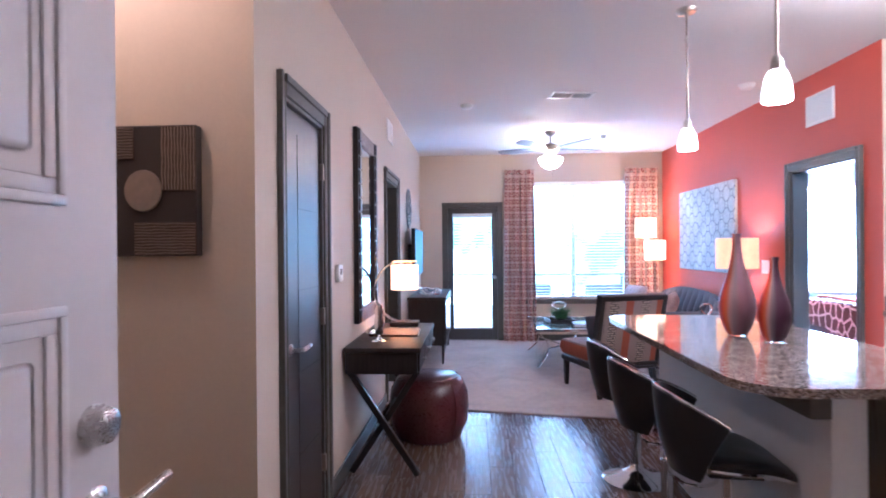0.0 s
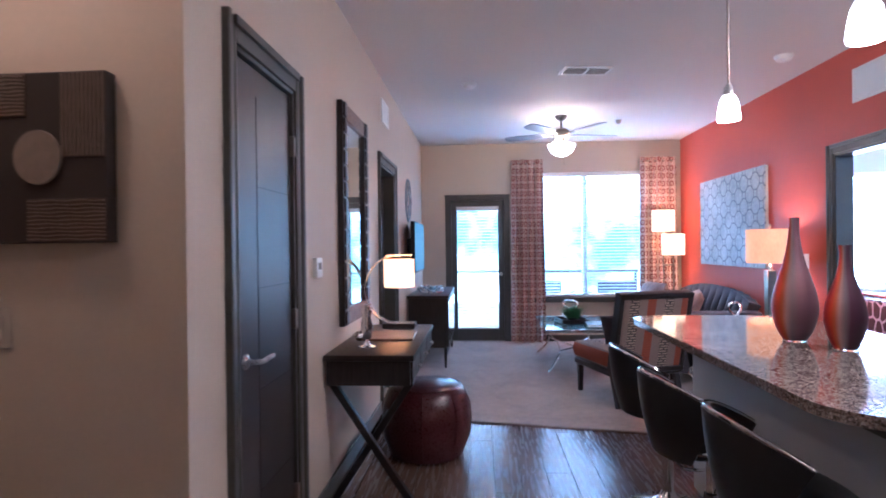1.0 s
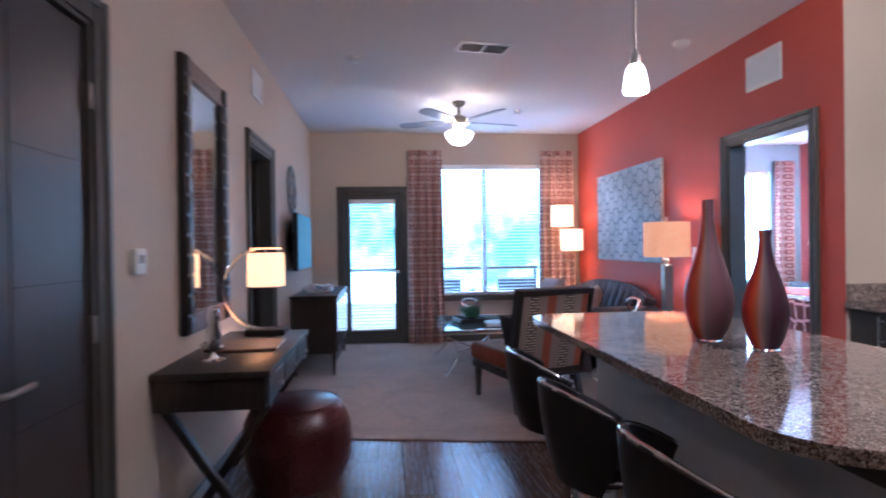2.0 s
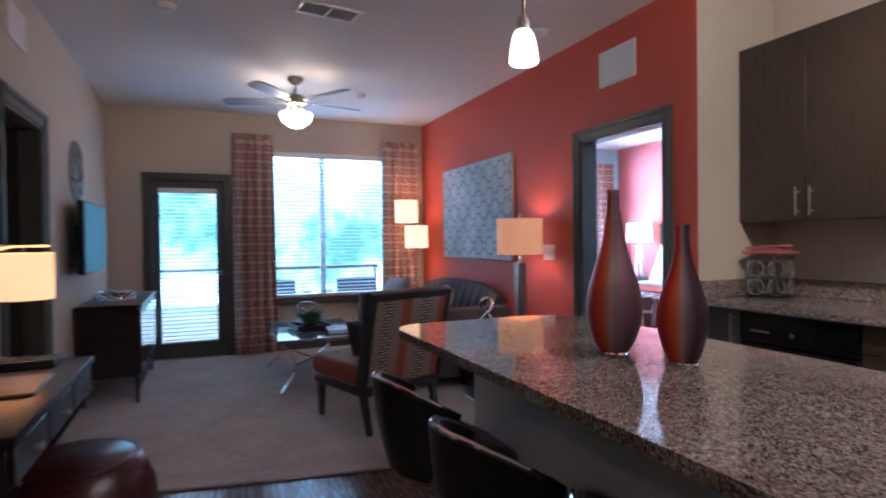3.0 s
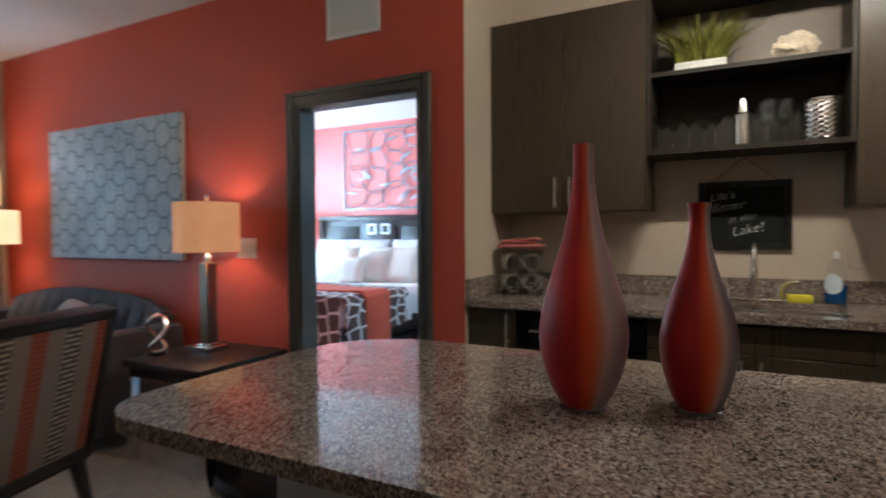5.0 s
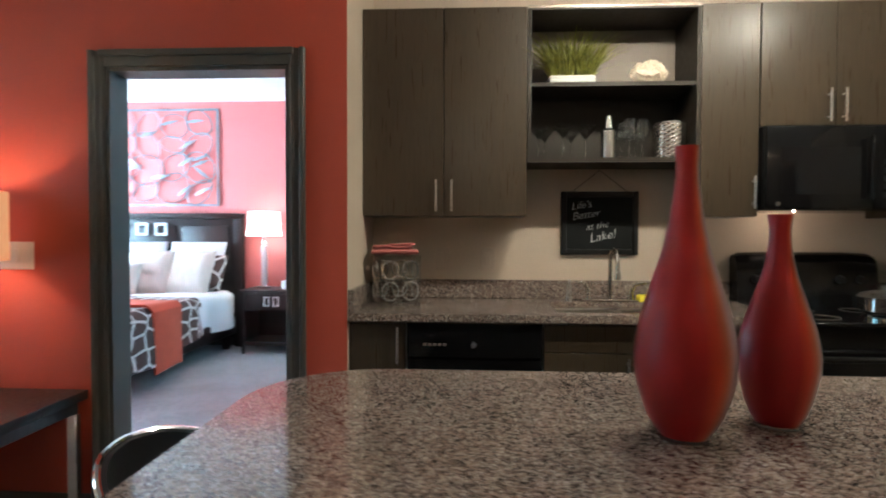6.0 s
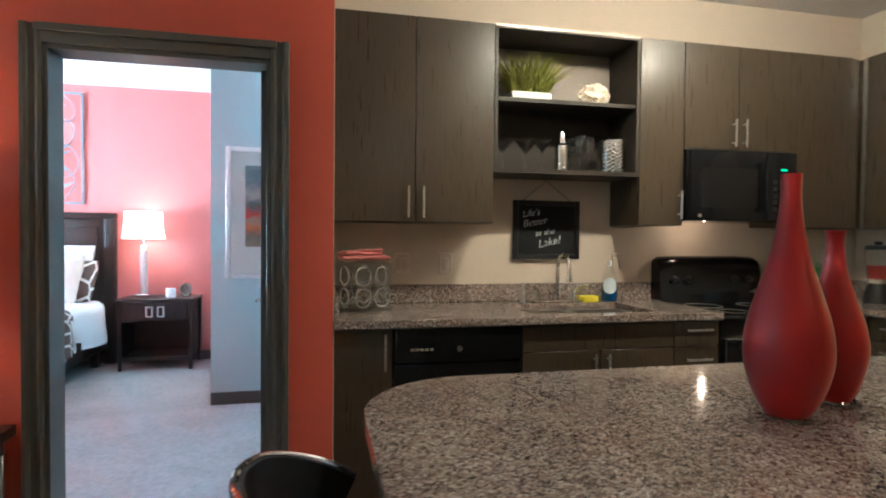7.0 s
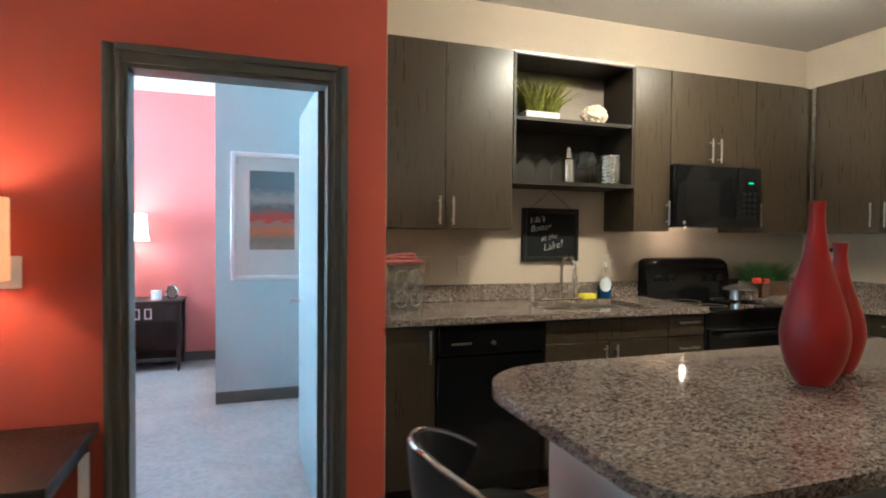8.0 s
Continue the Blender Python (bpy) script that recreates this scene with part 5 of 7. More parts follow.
def wall_mirror():
    th = thing("wall_mirror", pose(XL + 0.001, 3.66, 1.54), "tall mirror in a ribbed dark wood frame", "mirror")
    w, h = 0.35, 0.66
    part("glass", boxes((0.012, 0.018, -w + 0.085, w - 0.085, -h + 0.085, h - 0.085)), M_MIRROR, th, "mirror glass")
    for y0, y1, z0, z1 in ((-w, -w + 0.095, -h, h), (w - 0.095, w, -h, h)):
        st = part("side_rail", boxes((0, 0.035, y0, y1, z0, z1), bev=0.004), M_DARKWOOD, th)
        me = finish(boxes((0.035, 0.046, y0 + 0.01, y1 - 0.01, -0.042, 0.042), bev=0.009, seg=2), "rib", M_DARKWOOD)
        for k in range(14):
            part("rib", me, None, st, "", pose(0, 0, -h + 0.048 + k * 0.0941))
    for z0, z1 in ((-h, -h + 0.10), (h - 0.10, h)):
        part("cross_rail", boxes((0, 0.034, -w + 0.095, w - 0.095, z0, z1), bev=0.004), M_WALNUT, th, "brown wood cross rail")


wall_mirror()
ts = thing("thermostat", pose(XL, 2.86, 1.24), "small white wall thermostat", "thermostat")
part("case", boxes((0, 0.024, -0.05, 0.05, -0.05, 0.05), bev=0.005, seg=2), M_PLASTIC, ts)
part("display", boxes((0.0242, 0.025, -0.028, 0.028, -0.008, 0.026)), M_PANELB, ts)


def console():
    th = thing("media_console", pose(XL + 0.245, 6.90, 0.012), "dark wood media console with mirrored doors", "cabinet")
    part("body", boxes((-0.225, 0.20, -0.68, 0.68, 0.22, 0.765), bev=0.004), M_DARKWOOD, th)
    part("top", boxes((-0.235, 0.225, -0.70, 0.70, 0.765, 0.795), bev=0.004), M_DARKWOOD, th)
    for k in range(4):
        y = -0.51 + k * 0.34
        d = part("door", boxes((0.20, 0.218, y - 0.162, y + 0.162, 0.235, 0.755), bev=0.002), M_DARKWOOD, th)
        part("mirror_panel", boxes((0.2182, 0.221, y - 0.125, y + 0.125, 0.275, 0.715)), M_MIRROR, d, "mirrored panel")
    for x in (-0.19, 0.18):
        for y in (-0.64, 0.64):
            part("leg", tube([(x, y, 0), (x, y, 0.225)], [0.014, 0.026], 4), M_DARKWOOD, th)
    part("low_rail", boxes((0.17, 0.19, -0.62, 0.62, 0.10, 0.125)), M_DARKWOOD, th)


console()
bw = thing("metal_bowl", pose(-0.62, 6.55, 0.808), "twisted silver metal bowl on the console", "bowl")
for k in range(5):
    part("strand", tube([(0.15 * math.cos(a) * (1 - 0.1 * k), 0.15 * math.sin(a) * (1 - 0.08 * k), 0.05 + 0.035 * math.sin(a * 2 + k)) for a in [2 * math.pi * j / 30 for j in range(30)]], 0.007, 6, True), M_CHROME, bw)
tv = thing("television", pose(XL + 0.001, 6.42, 1.34), "black flat television on a wall arm with a teal screen", "television")
part("wall_arm", boxes((0, 0.09, -0.06, 0.06, -0.10, 0.10), bev=0.004), M_BLACKMETAL, tv)
part("case", boxes((0.09, 0.135, -0.475, 0.475, -0.275, 0.275), bev=0.006), M_BLACKMETAL, tv)
part("screen", boxes((0.1352, 0.137, -0.46, 0.46, -0.255, 0.262)), M_SCREEN, tv, "plain teal lit screen")


def wall_medallion():
    th = thing("wall_medallion", pose(XL + 0.012, 6.42, 1.87), "round pewter scrollwork wall decoration", "wall art")
    ring = lambda r, n, x=0.0, cy=0.0, cz=0.0: [(x, cy + r * math.cos(2 * math.pi * k / n), cz + r * math.sin(2 * math.pi * k / n)) for k in range(n)]
    for r in (0.24, 0.09):
        part("hoop", tube(ring(r, 40), 0.007, 6, True), M_LEAFM, th)
    for k in range(8):
        a = math.pi * k / 4
        part("scroll", tube(ring(0.072, 24, 0.004, 0.163 * math.cos(a), 0.163 * math.sin(a)), 0.006, 6, True), M_LEAFM, th)


wall_medallion()


def nook_art():
    th = thing("relief_canvas", pose(-1.27, 1.634, 1.597) @ Matrix.Diagonal((0.914, 1, 1, 1)), "square brown patchwork relief canvas with a tan disc", "wall art")
    w = 0.232
    part("canvas", boxes((-w, w, -0.045, 0, -w - 0.005, w + 0.005), bev=0.003), M_ARTDARK, th)
    for x0, x1, z0, z1, m in ((-w, -0.02, 0.115, w, M_ARTBROWN), (0.09, w, 0.0, w, M_ARTBROWN), (-w, -0.12, -w, -0.01, M_ARTBROWN), (-0.02, w, -w, -0.115, M_ARTBROWN)):
        pc = part("patch", boxes((x0, x1, -0.049, -0.0455, z0, z1), bev=0.001), m, th, "ribbed brown patch")
        vert = (z1 - z0) > (x1 - x0)
        n = 11
        for k in range(n):
            if vert:
                c = x0 + (x1 - x0) * (k + 0.5) / n
                bm = tube([(c + 0.0015 * math.sin(j * 1.9 + k), -0.050, z0 + 0.003 + (z1 - z0 - 0.006) * j / 8) for j in range(9)], 0.0022, 4)
            else:
                c = z0 + (z1 - z0) * (k + 0.5) / n
                bm = tube([(x0 + 0.003 + (x1 - x0 - 0.006) * j / 8, -0.050, c + 0.0015 * math.sin(j * 1.9 + k)) for j in range(9)], 0.0022, 4)
            part("rib", bm, M_ARTTAN, pc)
    bm = lathe([(0, 0), (0.076, 0), (0.074, 0.008), (0, 0.010)], 40)
    bmesh.ops.rotate(bm, verts=bm.verts[:], matrix=Matrix.Rotation(radians(90), 3, "X"))
    part("disc", bm, M_ARTTAN, th, "pale tan disc", pose(0.02, -0.049, 0.0))


nook_art()


# ---- bar ----
def rounded(x0, x1, y0, y1, radii, n=10):
    """Outline of a rectangle with a radius for each corner, anticlockwise from the far right one."""
    out = []
    for (cx, sx), (cy, sy), r, a in (((x1, -1), (y1, -1), radii[0], 0), ((x0, 1), (y1, -1), radii[1], 90), ((x0, 1), (y0, 1), radii[2], 180), ((x1, -1), (y0, 1), radii[3], 270)):
        out += [(cx + sx * r + r * math.cos(radians(a + 90 * k / n)), cy + sy * r + r * math.sin(radians(a + 90 * k / n))) for k in range(n + 1)]
    return out


bar = thing("bar_counter", pose(1.31, 2.53, 0), "breakfast bar with pale panels and dark cabinets", "counter")
part("pony_wall", boxes((-0.19, -0.07, -0.98, 0.75, 0, 0.88), bev=0.002), M_BARGREY, bar, "pale grey painted panel")
part("end_panel", boxes((-0.07, 0.39, 0.71, 0.725, 0, 0.88), bev=0.002), M_BARGREY, bar, "pale grey painted end panel")
part("cabinet_body", boxes((-0.07, 0.40, -0.98, 0.71, 0.09, 0.88), (-0.07, 0.33, -0.96, 0.70, 0, 0.09)), M_CAB, bar, "dark cabinet body")
part("top_trim", boxes((-0.26, -0.19, -0.99, 0.76, 0.80, 0.88), bev=0.003), M_TRIM, bar, "charcoal trim under the top")
for k in range(4):
    y = -0.97 + k * 0.42
    d = part("door", boxes((0.40, 0.42, y, y + 0.41, 0.10, 0.855), bev=0.002), M_CAB, bar)
    part("bar_handle", tube([(0.45, y + 0.37, 0.62), (0.45, y + 0.37, 0.78)], 0.006, 8), M_STEEL, d)
part("granite_top", prism([(px - 1.31, py - 2.53) for px, py in rounded(0.832, 1.785, 1.495, 3.525, (0.30, 0.15, 0.20, 0.17))], 0.881, 0.914, 0.006, 2), M_GRANITE, bar, "speckled brown and grey polished granite top")


def vase(x, y, prof, mat, label):
    th = thing("vase", pose(x, y, 0.915), label, "vase", "bar vases")
    prof = [(r * 0.95, z * 0.965) for r, z in prof]
    full = prof + [(prof[-1][0] - 0.006, prof[-1][1]), (prof[-1][0] - 0.006, prof[-1][1] - 0.10), (0, prof[-1][1] - 0.10)]
    part("body", lathe(full, 64), mat, th)
    part("foot", lathe([(0.046, 0), (0.047, 0.006), (0.0, 0.006)], 40), M_GLASS, th, "clear glass foot")


def curve_profile(pts, n=40):
    """Smooth profile through (radius, height) knots."""
    rs, zs = np.array([p[0] for p in pts]), np.array([p[1] for p in pts])
    out = []
    m = np.gradient(rs, zs)
    for z in np.linspace(zs[0], zs[-1], n):
        i = min(max(int(np.searchsorted(zs, z)) - 1, 0), len(zs) - 2)
        h = zs[i + 1] - zs[i]
        t = (z - zs[i]) / h
        r = (2 * t**3 - 3 * t**2 + 1) * rs[i] + (t**3 - 2 * t**2 + t) * h * m[i] + (-2 * t**3 + 3 * t**2) * rs[i + 1] + (t**3 - t**2) * h * m[i + 1]
        out.append((float(r), float(z)))
    return out


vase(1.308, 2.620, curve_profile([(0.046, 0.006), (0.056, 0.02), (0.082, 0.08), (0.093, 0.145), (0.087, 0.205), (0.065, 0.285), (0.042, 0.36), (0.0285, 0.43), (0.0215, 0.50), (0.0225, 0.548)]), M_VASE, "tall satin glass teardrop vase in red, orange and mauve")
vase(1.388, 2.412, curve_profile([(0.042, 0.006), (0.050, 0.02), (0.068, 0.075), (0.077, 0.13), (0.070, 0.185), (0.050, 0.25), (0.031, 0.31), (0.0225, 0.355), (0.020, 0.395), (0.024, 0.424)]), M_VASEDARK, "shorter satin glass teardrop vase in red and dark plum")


def bar_stool():
    """Bucket stool with a gas lift, looking along +x."""
    th = thing("bar_stool", pose(0, 0, 0), "black leather bucket bar stool with chrome rim and base", "bar stool", "stools at the bar")
    part("base", lathe([(0.195, 0), (0.195, 0.008), (0.17, 0.022), (0.09, 0.042), (0.045, 0.07), (0.030, 0.10), (0, 0.10)], 48), M_CHROME, th, "round chrome trumpet base")
    part("column", lathe([(0.028, 0.09), (0.028, 0.33), (0.019, 0.335), (0.019, 0.50), (0, 0.50)], 24), M_CHROME, th, "chrome gas lift column")
    part("footrest", tube([(0.02, -0.03, 0.26)] + [(0.10 + 0.13 * math.cos(radians(a)), 0.15 * math.sin(radians(a)), 0.26) for a in range(-120, 121, 12)] + [(0.02, 0.03, 0.26)], 0.009, 8), M_CHROME, th, "chrome footrest loop")
    part("swivel_plate", boxes((-0.10, 0.10, -0.10, 0.10, 0.495, 0.515), bev=0.004), M_BLACKMETAL, th)
    # seat pad: dished, with a front that falls away and tapers
    def seat_edge(a):
        c, q = math.cos(a), math.sin(a)
        x = 0.245 * math.copysign(abs(c) ** 0.8, c) if c > 0 else 0.205 * c
        return x, (0.222 - 0.05 * max(0.0, x / 0.245)) * math.copysign(abs(q) ** 0.85, q)

    def seat_z(x, y):
        return 0.592 - 0.085 * max(0.0, (x - 0.02) / 0.225) ** 2 + 0.012 * (y / 0.22) ** 2

    bm, rings = bmesh.new(), []
    for v, dz in ((0.0, 0.0), (0.35, 0.0), (0.65, 0.0), (0.85, -0.002), (0.95, -0.008), (1.0, -0.022), (0.99, -0.040), (0.93, -0.050), (0.5, -0.055), (0.0, -0.055)):
        pts = [(v * seat_edge(2 * math.pi * k / 40)[0], v * seat_edge(2 * math.pi * k / 40)[1]) for k in range(40 if v else 1)]
        rings.append([bm.verts.new((x, y, seat_z(x, y) + dz)) for x, y in pts])
    for ra, rb in zip(rings, rings[1:]):
        for k in range(40):
            j = (k + 1) % 40
            bm.faces.new(list(dict.fromkeys([ra[k % len(ra)], ra[j % len(ra)], rb[j % len(rb)], rb[k % len(rb)]])))
    part("seat", bm, M_LEATHER, th, "padded black leather seat with a falling front")
    seat_out = [seat_edge(2 * math.pi * k / 40) for k in range(40)]

    def top(a):
        q = abs(a) / 74.0
        return 0.822 - 0.02 * q - 0.13 * max(0.0, q - 0.25) ** 1.5

    def shell(u, v):
        a = (2 * u - 1) * (48 + 26 * v**0.8)
        t = radians(180 + a)
        z0, z1 = 0.505, top(a)
        z = z0 + (z1 - z0) * v
        lean = 0.055 * (z - z0) / 0.3 * math.cos(radians(a)) if abs(a) < 90 else 0
        r = 0.225 + 0.012 * math.sin(math.pi * v)
        return ((r + lean) * math.cos(t), (0.232 + 0.5 * lean) * math.sin(t), z)

    part("backrest", sheet(shell, 48, 10, 0.028), M_LEATHER, th, "curved padded black leather back")
    rimpts = []
    for k in range(49):
        x, y, z = shell(k / 48, 1.0)
        d = math.hypot(x, y)
        rimpts.append((x * (1 - 0.010 / d), y * (1 - 0.010 / d), z + 0.004))
    part("chrome_rim", tube(rimpts, 0.0078, 8), M_CHROME, th, "chrome rim along the back")
    part("seat_band", tube([(x, y, seat_z(x, y) - 0.046) for x, y in seat_out], 0.008, 6, True), M_CHROME, th, "chrome band round the seat")
    return th


st = bar_stool()
st.matrix_basis = pose(0.89, 3.00, 0)
copy_thing(st, pose(0.88, 2.44, 0, 0, 0, 3))
copy_thing(st, pose(0.935, 1.89, 0, 0, 0, -6))
copy_thing(st, pose(1.42, 3.51, 0, 0, 0, -100))


# ---- kitchen ----
XU, XB = 3.03, 2.72   # fronts of the wall units and of the base units
ZU0, ZU1 = 1.372, 2.39


def bar_handle(parent, x, y, z0, z1, horizontal=0.0):
    """A steel bar handle standing off a front of constant x, or lying if horizontal is its length."""
    if horizontal:
        h = part("handle", tube([(x - 0.03, y - horizontal / 2, z0), (x - 0.03, y + horizontal / 2, z0)], 0.006, 10), M_STEEL, parent, "brushed steel bar handle")
        ends = ((y - horizontal * 0.36, z0), (y + horizontal * 0.36, z0))
    else:
        h = part("handle", tube([(x - 0.03, y, z0), (x - 0.03, y, z1)], 0.006, 10), M_STEEL, parent, "brushed steel bar handle")
        ends = ((y, z0 + 0.025), (y, z1 - 0.025))
    for yy, zz in ends:
        part("post", tube([(x, yy, zz), (x - 0.03, yy, zz)], 0.0045, 8), M_STEEL, h)


def wall_unit(y0, y1, z0, z1, doors, label):
    """A wall cabinet on the long kitchen wall; doors: (y0, y1, handle y or None, handle z0)."""
    th = thing("wall_cabinet", pose(0, 0, 0), label, "cabinet", "kitchen wall cabinets")
    part("body", boxes((XU + 0.022, XK - 0.001, y0 + 0.001, y1 - 0.001, z0, z1), bev=0.001), M_CAB, th)
    for a, b, hy, hz in doors:
        d = part("door", boxes((XU, XU + 0.020, a + 0.0015, b - 0.0015, z0 + 0.002, z1 - 0.002), bev=0.0015), M_CAB, th)
        if hy is not None:
            bar_handle(d, XU, hy, hz, hz + 0.155)
    return th


wall_unit(2.745, 3.553, ZU0, ZU1, [(3.152, 3.553, 3.188, 1.395), (2.745, 3.152, 3.112, 1.395)], "two-door dark espresso wall cabinet")
wall_unit(1.645, 1.918, ZU0, ZU1, [(1.645, 1.918, 1.672, 1.41)], "narrow dark espresso wall cabinet")
wall_unit(0.945, 1.643, 1.80, ZU1, [(1.294, 1.643, 1.332, 1.82), (0.945, 1.294, 1.262, 1.82)], "short dark espresso cabinet above the microwave")
wall_unit(0.435, 0.943, ZU0, ZU1, [(0.50, 0.943, 0.915, 1.41)], "dark espresso corner wall cabinet")

sh = thing("open_shelf_unit", pose(0, 0, 0), "open dark espresso shelf unit with two shelves", "shelf unit")
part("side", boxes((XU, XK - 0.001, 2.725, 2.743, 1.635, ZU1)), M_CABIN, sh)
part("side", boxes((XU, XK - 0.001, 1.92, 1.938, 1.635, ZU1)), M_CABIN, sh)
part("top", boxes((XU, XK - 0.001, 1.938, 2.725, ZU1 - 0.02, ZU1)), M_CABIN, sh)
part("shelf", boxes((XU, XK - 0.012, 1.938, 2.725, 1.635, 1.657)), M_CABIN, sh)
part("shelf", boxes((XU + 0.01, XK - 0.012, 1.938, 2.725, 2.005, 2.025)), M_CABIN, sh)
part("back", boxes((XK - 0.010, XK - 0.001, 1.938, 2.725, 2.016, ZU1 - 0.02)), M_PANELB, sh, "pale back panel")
# shelf shade painted in: the lower half of the back takes the dark material
part("back", boxes((XK - 0.010, XK - 0.001, 1.938, 2.725, 1.635, 2.015)), M_CABIN, sh, "back panel darkened for the shelf shade")
part("edge", boxes((XU - 0.002, XU, 1.92, 2.743, 2.380, 2.391)), M_BRONZE, sh, "grey front edge")

# end run, at right angles
YU, YB = YK + 0.335, YK + 0.62
eu = thing("wall_cabinet", pose(0, 0, 0), "dark espresso wall cabinets on the kitchen end wall", "cabinet", "kitchen wall cabinets")
part("body", boxes((2.10, XK - 0.001, YK + 0.001, YU - 0.022, ZU0, ZU1)), M_CAB, eu)
for a, b, hx in ((2.56, 3.00, 2.60), (2.10, 2.556, 2.515)):
    d = part("door", boxes((a, b, YU - 0.020, YU, ZU0 + 0.002, ZU1 - 0.002), bev=0.0015), M_CAB, eu)
    part("handle", tube([(hx, YU + 0.03, 1.41), (hx, YU + 0.03, 1.565)], 0.006, 10), M_STEEL, d, "brushed steel bar handle")
part("filler", boxes((3.001, XU, YU - 0.024, YU - 0.004, ZU0, ZU1)), M_STEEL, eu, "light corner strip")


def base_unit(name, y0, y1, label, body=None):
    th = thing(name, pose(0, 0, 0), label, "cabinet", "kitchen base cabinets")
    part("body", boxes((XB + 0.022, XK - 0.001, y0 + 0.001, y1 - 0.001, 0.10, 0.892)), M_CAB, th)
    part("toe_kick", boxes((XB + 0.07, XB + 0.085, y0, y1, 0, 0.10)), M_CABIN, th)
    return th


def front(parent, name, y0, y1, z0, z1):
    return part(name, boxes((XB, XB + 0.020, y0 + 0.002, y1 - 0.002, z0, z1), bev=0.0015), M_CAB, parent)


b1 = base_unit("base_cabinet", 3.30, 3.553, "narrow dark espresso base cabinet beside the dishwasher")
d = front(b1, "door", 3.30, 3.553, 0.105, 0.888)
bar_handle(d, XB, 3.335, 0.715, 0.875)
b2 = base_unit("sink_cabinet", 1.905, 2.695, "dark espresso sink cabinet with two doors")
front(b2, "false_front", 1.905, 2.695, 0.770, 0.888)
for a, c, hy in ((2.302, 2.695, 2.335), (1.905, 2.298, 2.265)):
    d = front(b2, "door", a, c, 0.105, 0.765)
    bar_handle(d, XB, hy, 0.59, 0.75)
b3 = base_unit("drawer_cabinet", 1.648, 1.903, "dark espresso drawer cabinet beside the range")
for z0, z1 in ((0.770, 0.888), (0.60, 0.765), (0.355, 0.595), (0.105, 0.350)):
    d = front(b3, "drawer", 1.648, 1.903, z0, z1)
    bar_handle(d, XB, 1.775, (z0 + z1) / 2 + 0.02, 0, 0.14)
b4 = base_unit("corner_cabinet", YK + 0.02, 0.925, "dark espresso corner base cabinet")
front(b4, "door", YB, 0.925, 0.105, 0.888)
b5 = thing("base_cabinet", pose(0, 0, 0), "dark espresso base cabinets on the end wall", "cabinet", "kitchen base cabinets")
part("body", boxes((2.10, XB + 0.022, YK + 0.001, YB - 0.022, 0.10, 0.892)), M_CAB, b5)
for a, c in ((2.42, 2.70), (2.10, 2.416)):
    for z0, z1 in ((0.770, 0.888), (0.105, 0.765)):
        d = part("drawer" if z0 > 0.5 else "door", boxes((a, c, YB - 0.020, YB, z0, z1), bev=0.0015), M_CAB, b5)
        part("handle", tube([((a + c) / 2 - 0.07, YB + 0.03, z1 - 0.05), ((a + c) / 2 + 0.07, YB + 0.03, z1 - 0.05)], 0.006, 10), M_STEEL, d, "brushed steel bar handle")

dw = thing("dishwasher", pose(0, 0, 0), "glossy black built-in dishwasher under the worktop", "dishwasher")
part("body", boxes((XB + 0.03, XK - 0.05, 2.70, 3.297, 0.02, 0.890)), M_BLACK, dw)
part("door", boxes((XB - 0.008, XB + 0.028, 2.703, 3.294, 0.115, 0.735), bev=0.004), M_BLACK, dw)
cp = part("control_panel", boxes((XB - 0.014, XB + 0.028, 2.703, 3.294, 0.740, 0.898), bev=0.006), M_BLACK, dw)
part("dial", tube([(XB - 0.014, 3.0, 0.80), (XB - 0.022, 3.0, 0.80)], 0.012, 16), M_STEEL, cp, "small round badge")
for k in range(5):
    part("button", boxes((XB - 0.0165, XB - 0.013, 3.12 + k * 0.022, 3.135 + k * 0.022, 0.795, 0.805)), M_PANELB, cp)
part("vent_slot", boxes((XB - 0.0155, XB - 0.013, 3.14, 3.26, 0.835, 0.845)), M_BLACKGLASS, cp)
part("kick_plate", boxes((XB + 0.045, XB + 0.06, 2.703, 3.294, 0.0, 0.11)), M_BLACK, dw)
part("top_strip", boxes((XB - 0.004, XB + 0.02, 2.703, 3.294, 0.890, 0.895)), M_STEEL, dw)

# worktop with the sink cut out of it
wt = thing("worktop", pose(0, 0, 0), "speckled granite worktop with backsplash", "countertop")
SX0, SX1, SY0, SY1 = 2.79, 3.20, 1.95, 2.62
for r in ((2.690, SX0, 1.645, 3.553), (SX1, XK - 0.001, 1.645, 3.553), (SX0, SX1, 1.645, SY0), (SX0, SX1, SY1, 3.553), (2.690, XK - 0.001, YB + 0.03, 0.930), (2.10, XK - 0.001, YK + 0.001, YB + 0.03)):
    part("slab", boxes((*r, 0.902, 0.934)), M_GRANITE, wt)
part("underlay", boxes((2.70, SX0, 1.645, 3.553, 0.893, 0.9015)), M_CAB, wt, "dark support strip")
part("backsplash", boxes((XK - 0.022, XK - 0.001, 1.645, 3.553, 0.9345, 1.036), bev=0.002), M_GRANITE, wt)
part("backsplash", boxes((XK - 0.022, XK - 0.001, YK + 0.022, 0.930, 0.9345, 1.036), bev=0.002), M_GRANITE, wt)
part("backsplash", boxes((2.10, XK - 0.001, YK + 0.001, YK + 0.021, 0.9345, 1.036), bev=0.002), M_GRANITE, wt)
part("backsplash", boxes((2.70, XK - 0.024, 3.533, 3.554, 0.9345, 1.036), bev=0.002), M_GRANITE, wt)

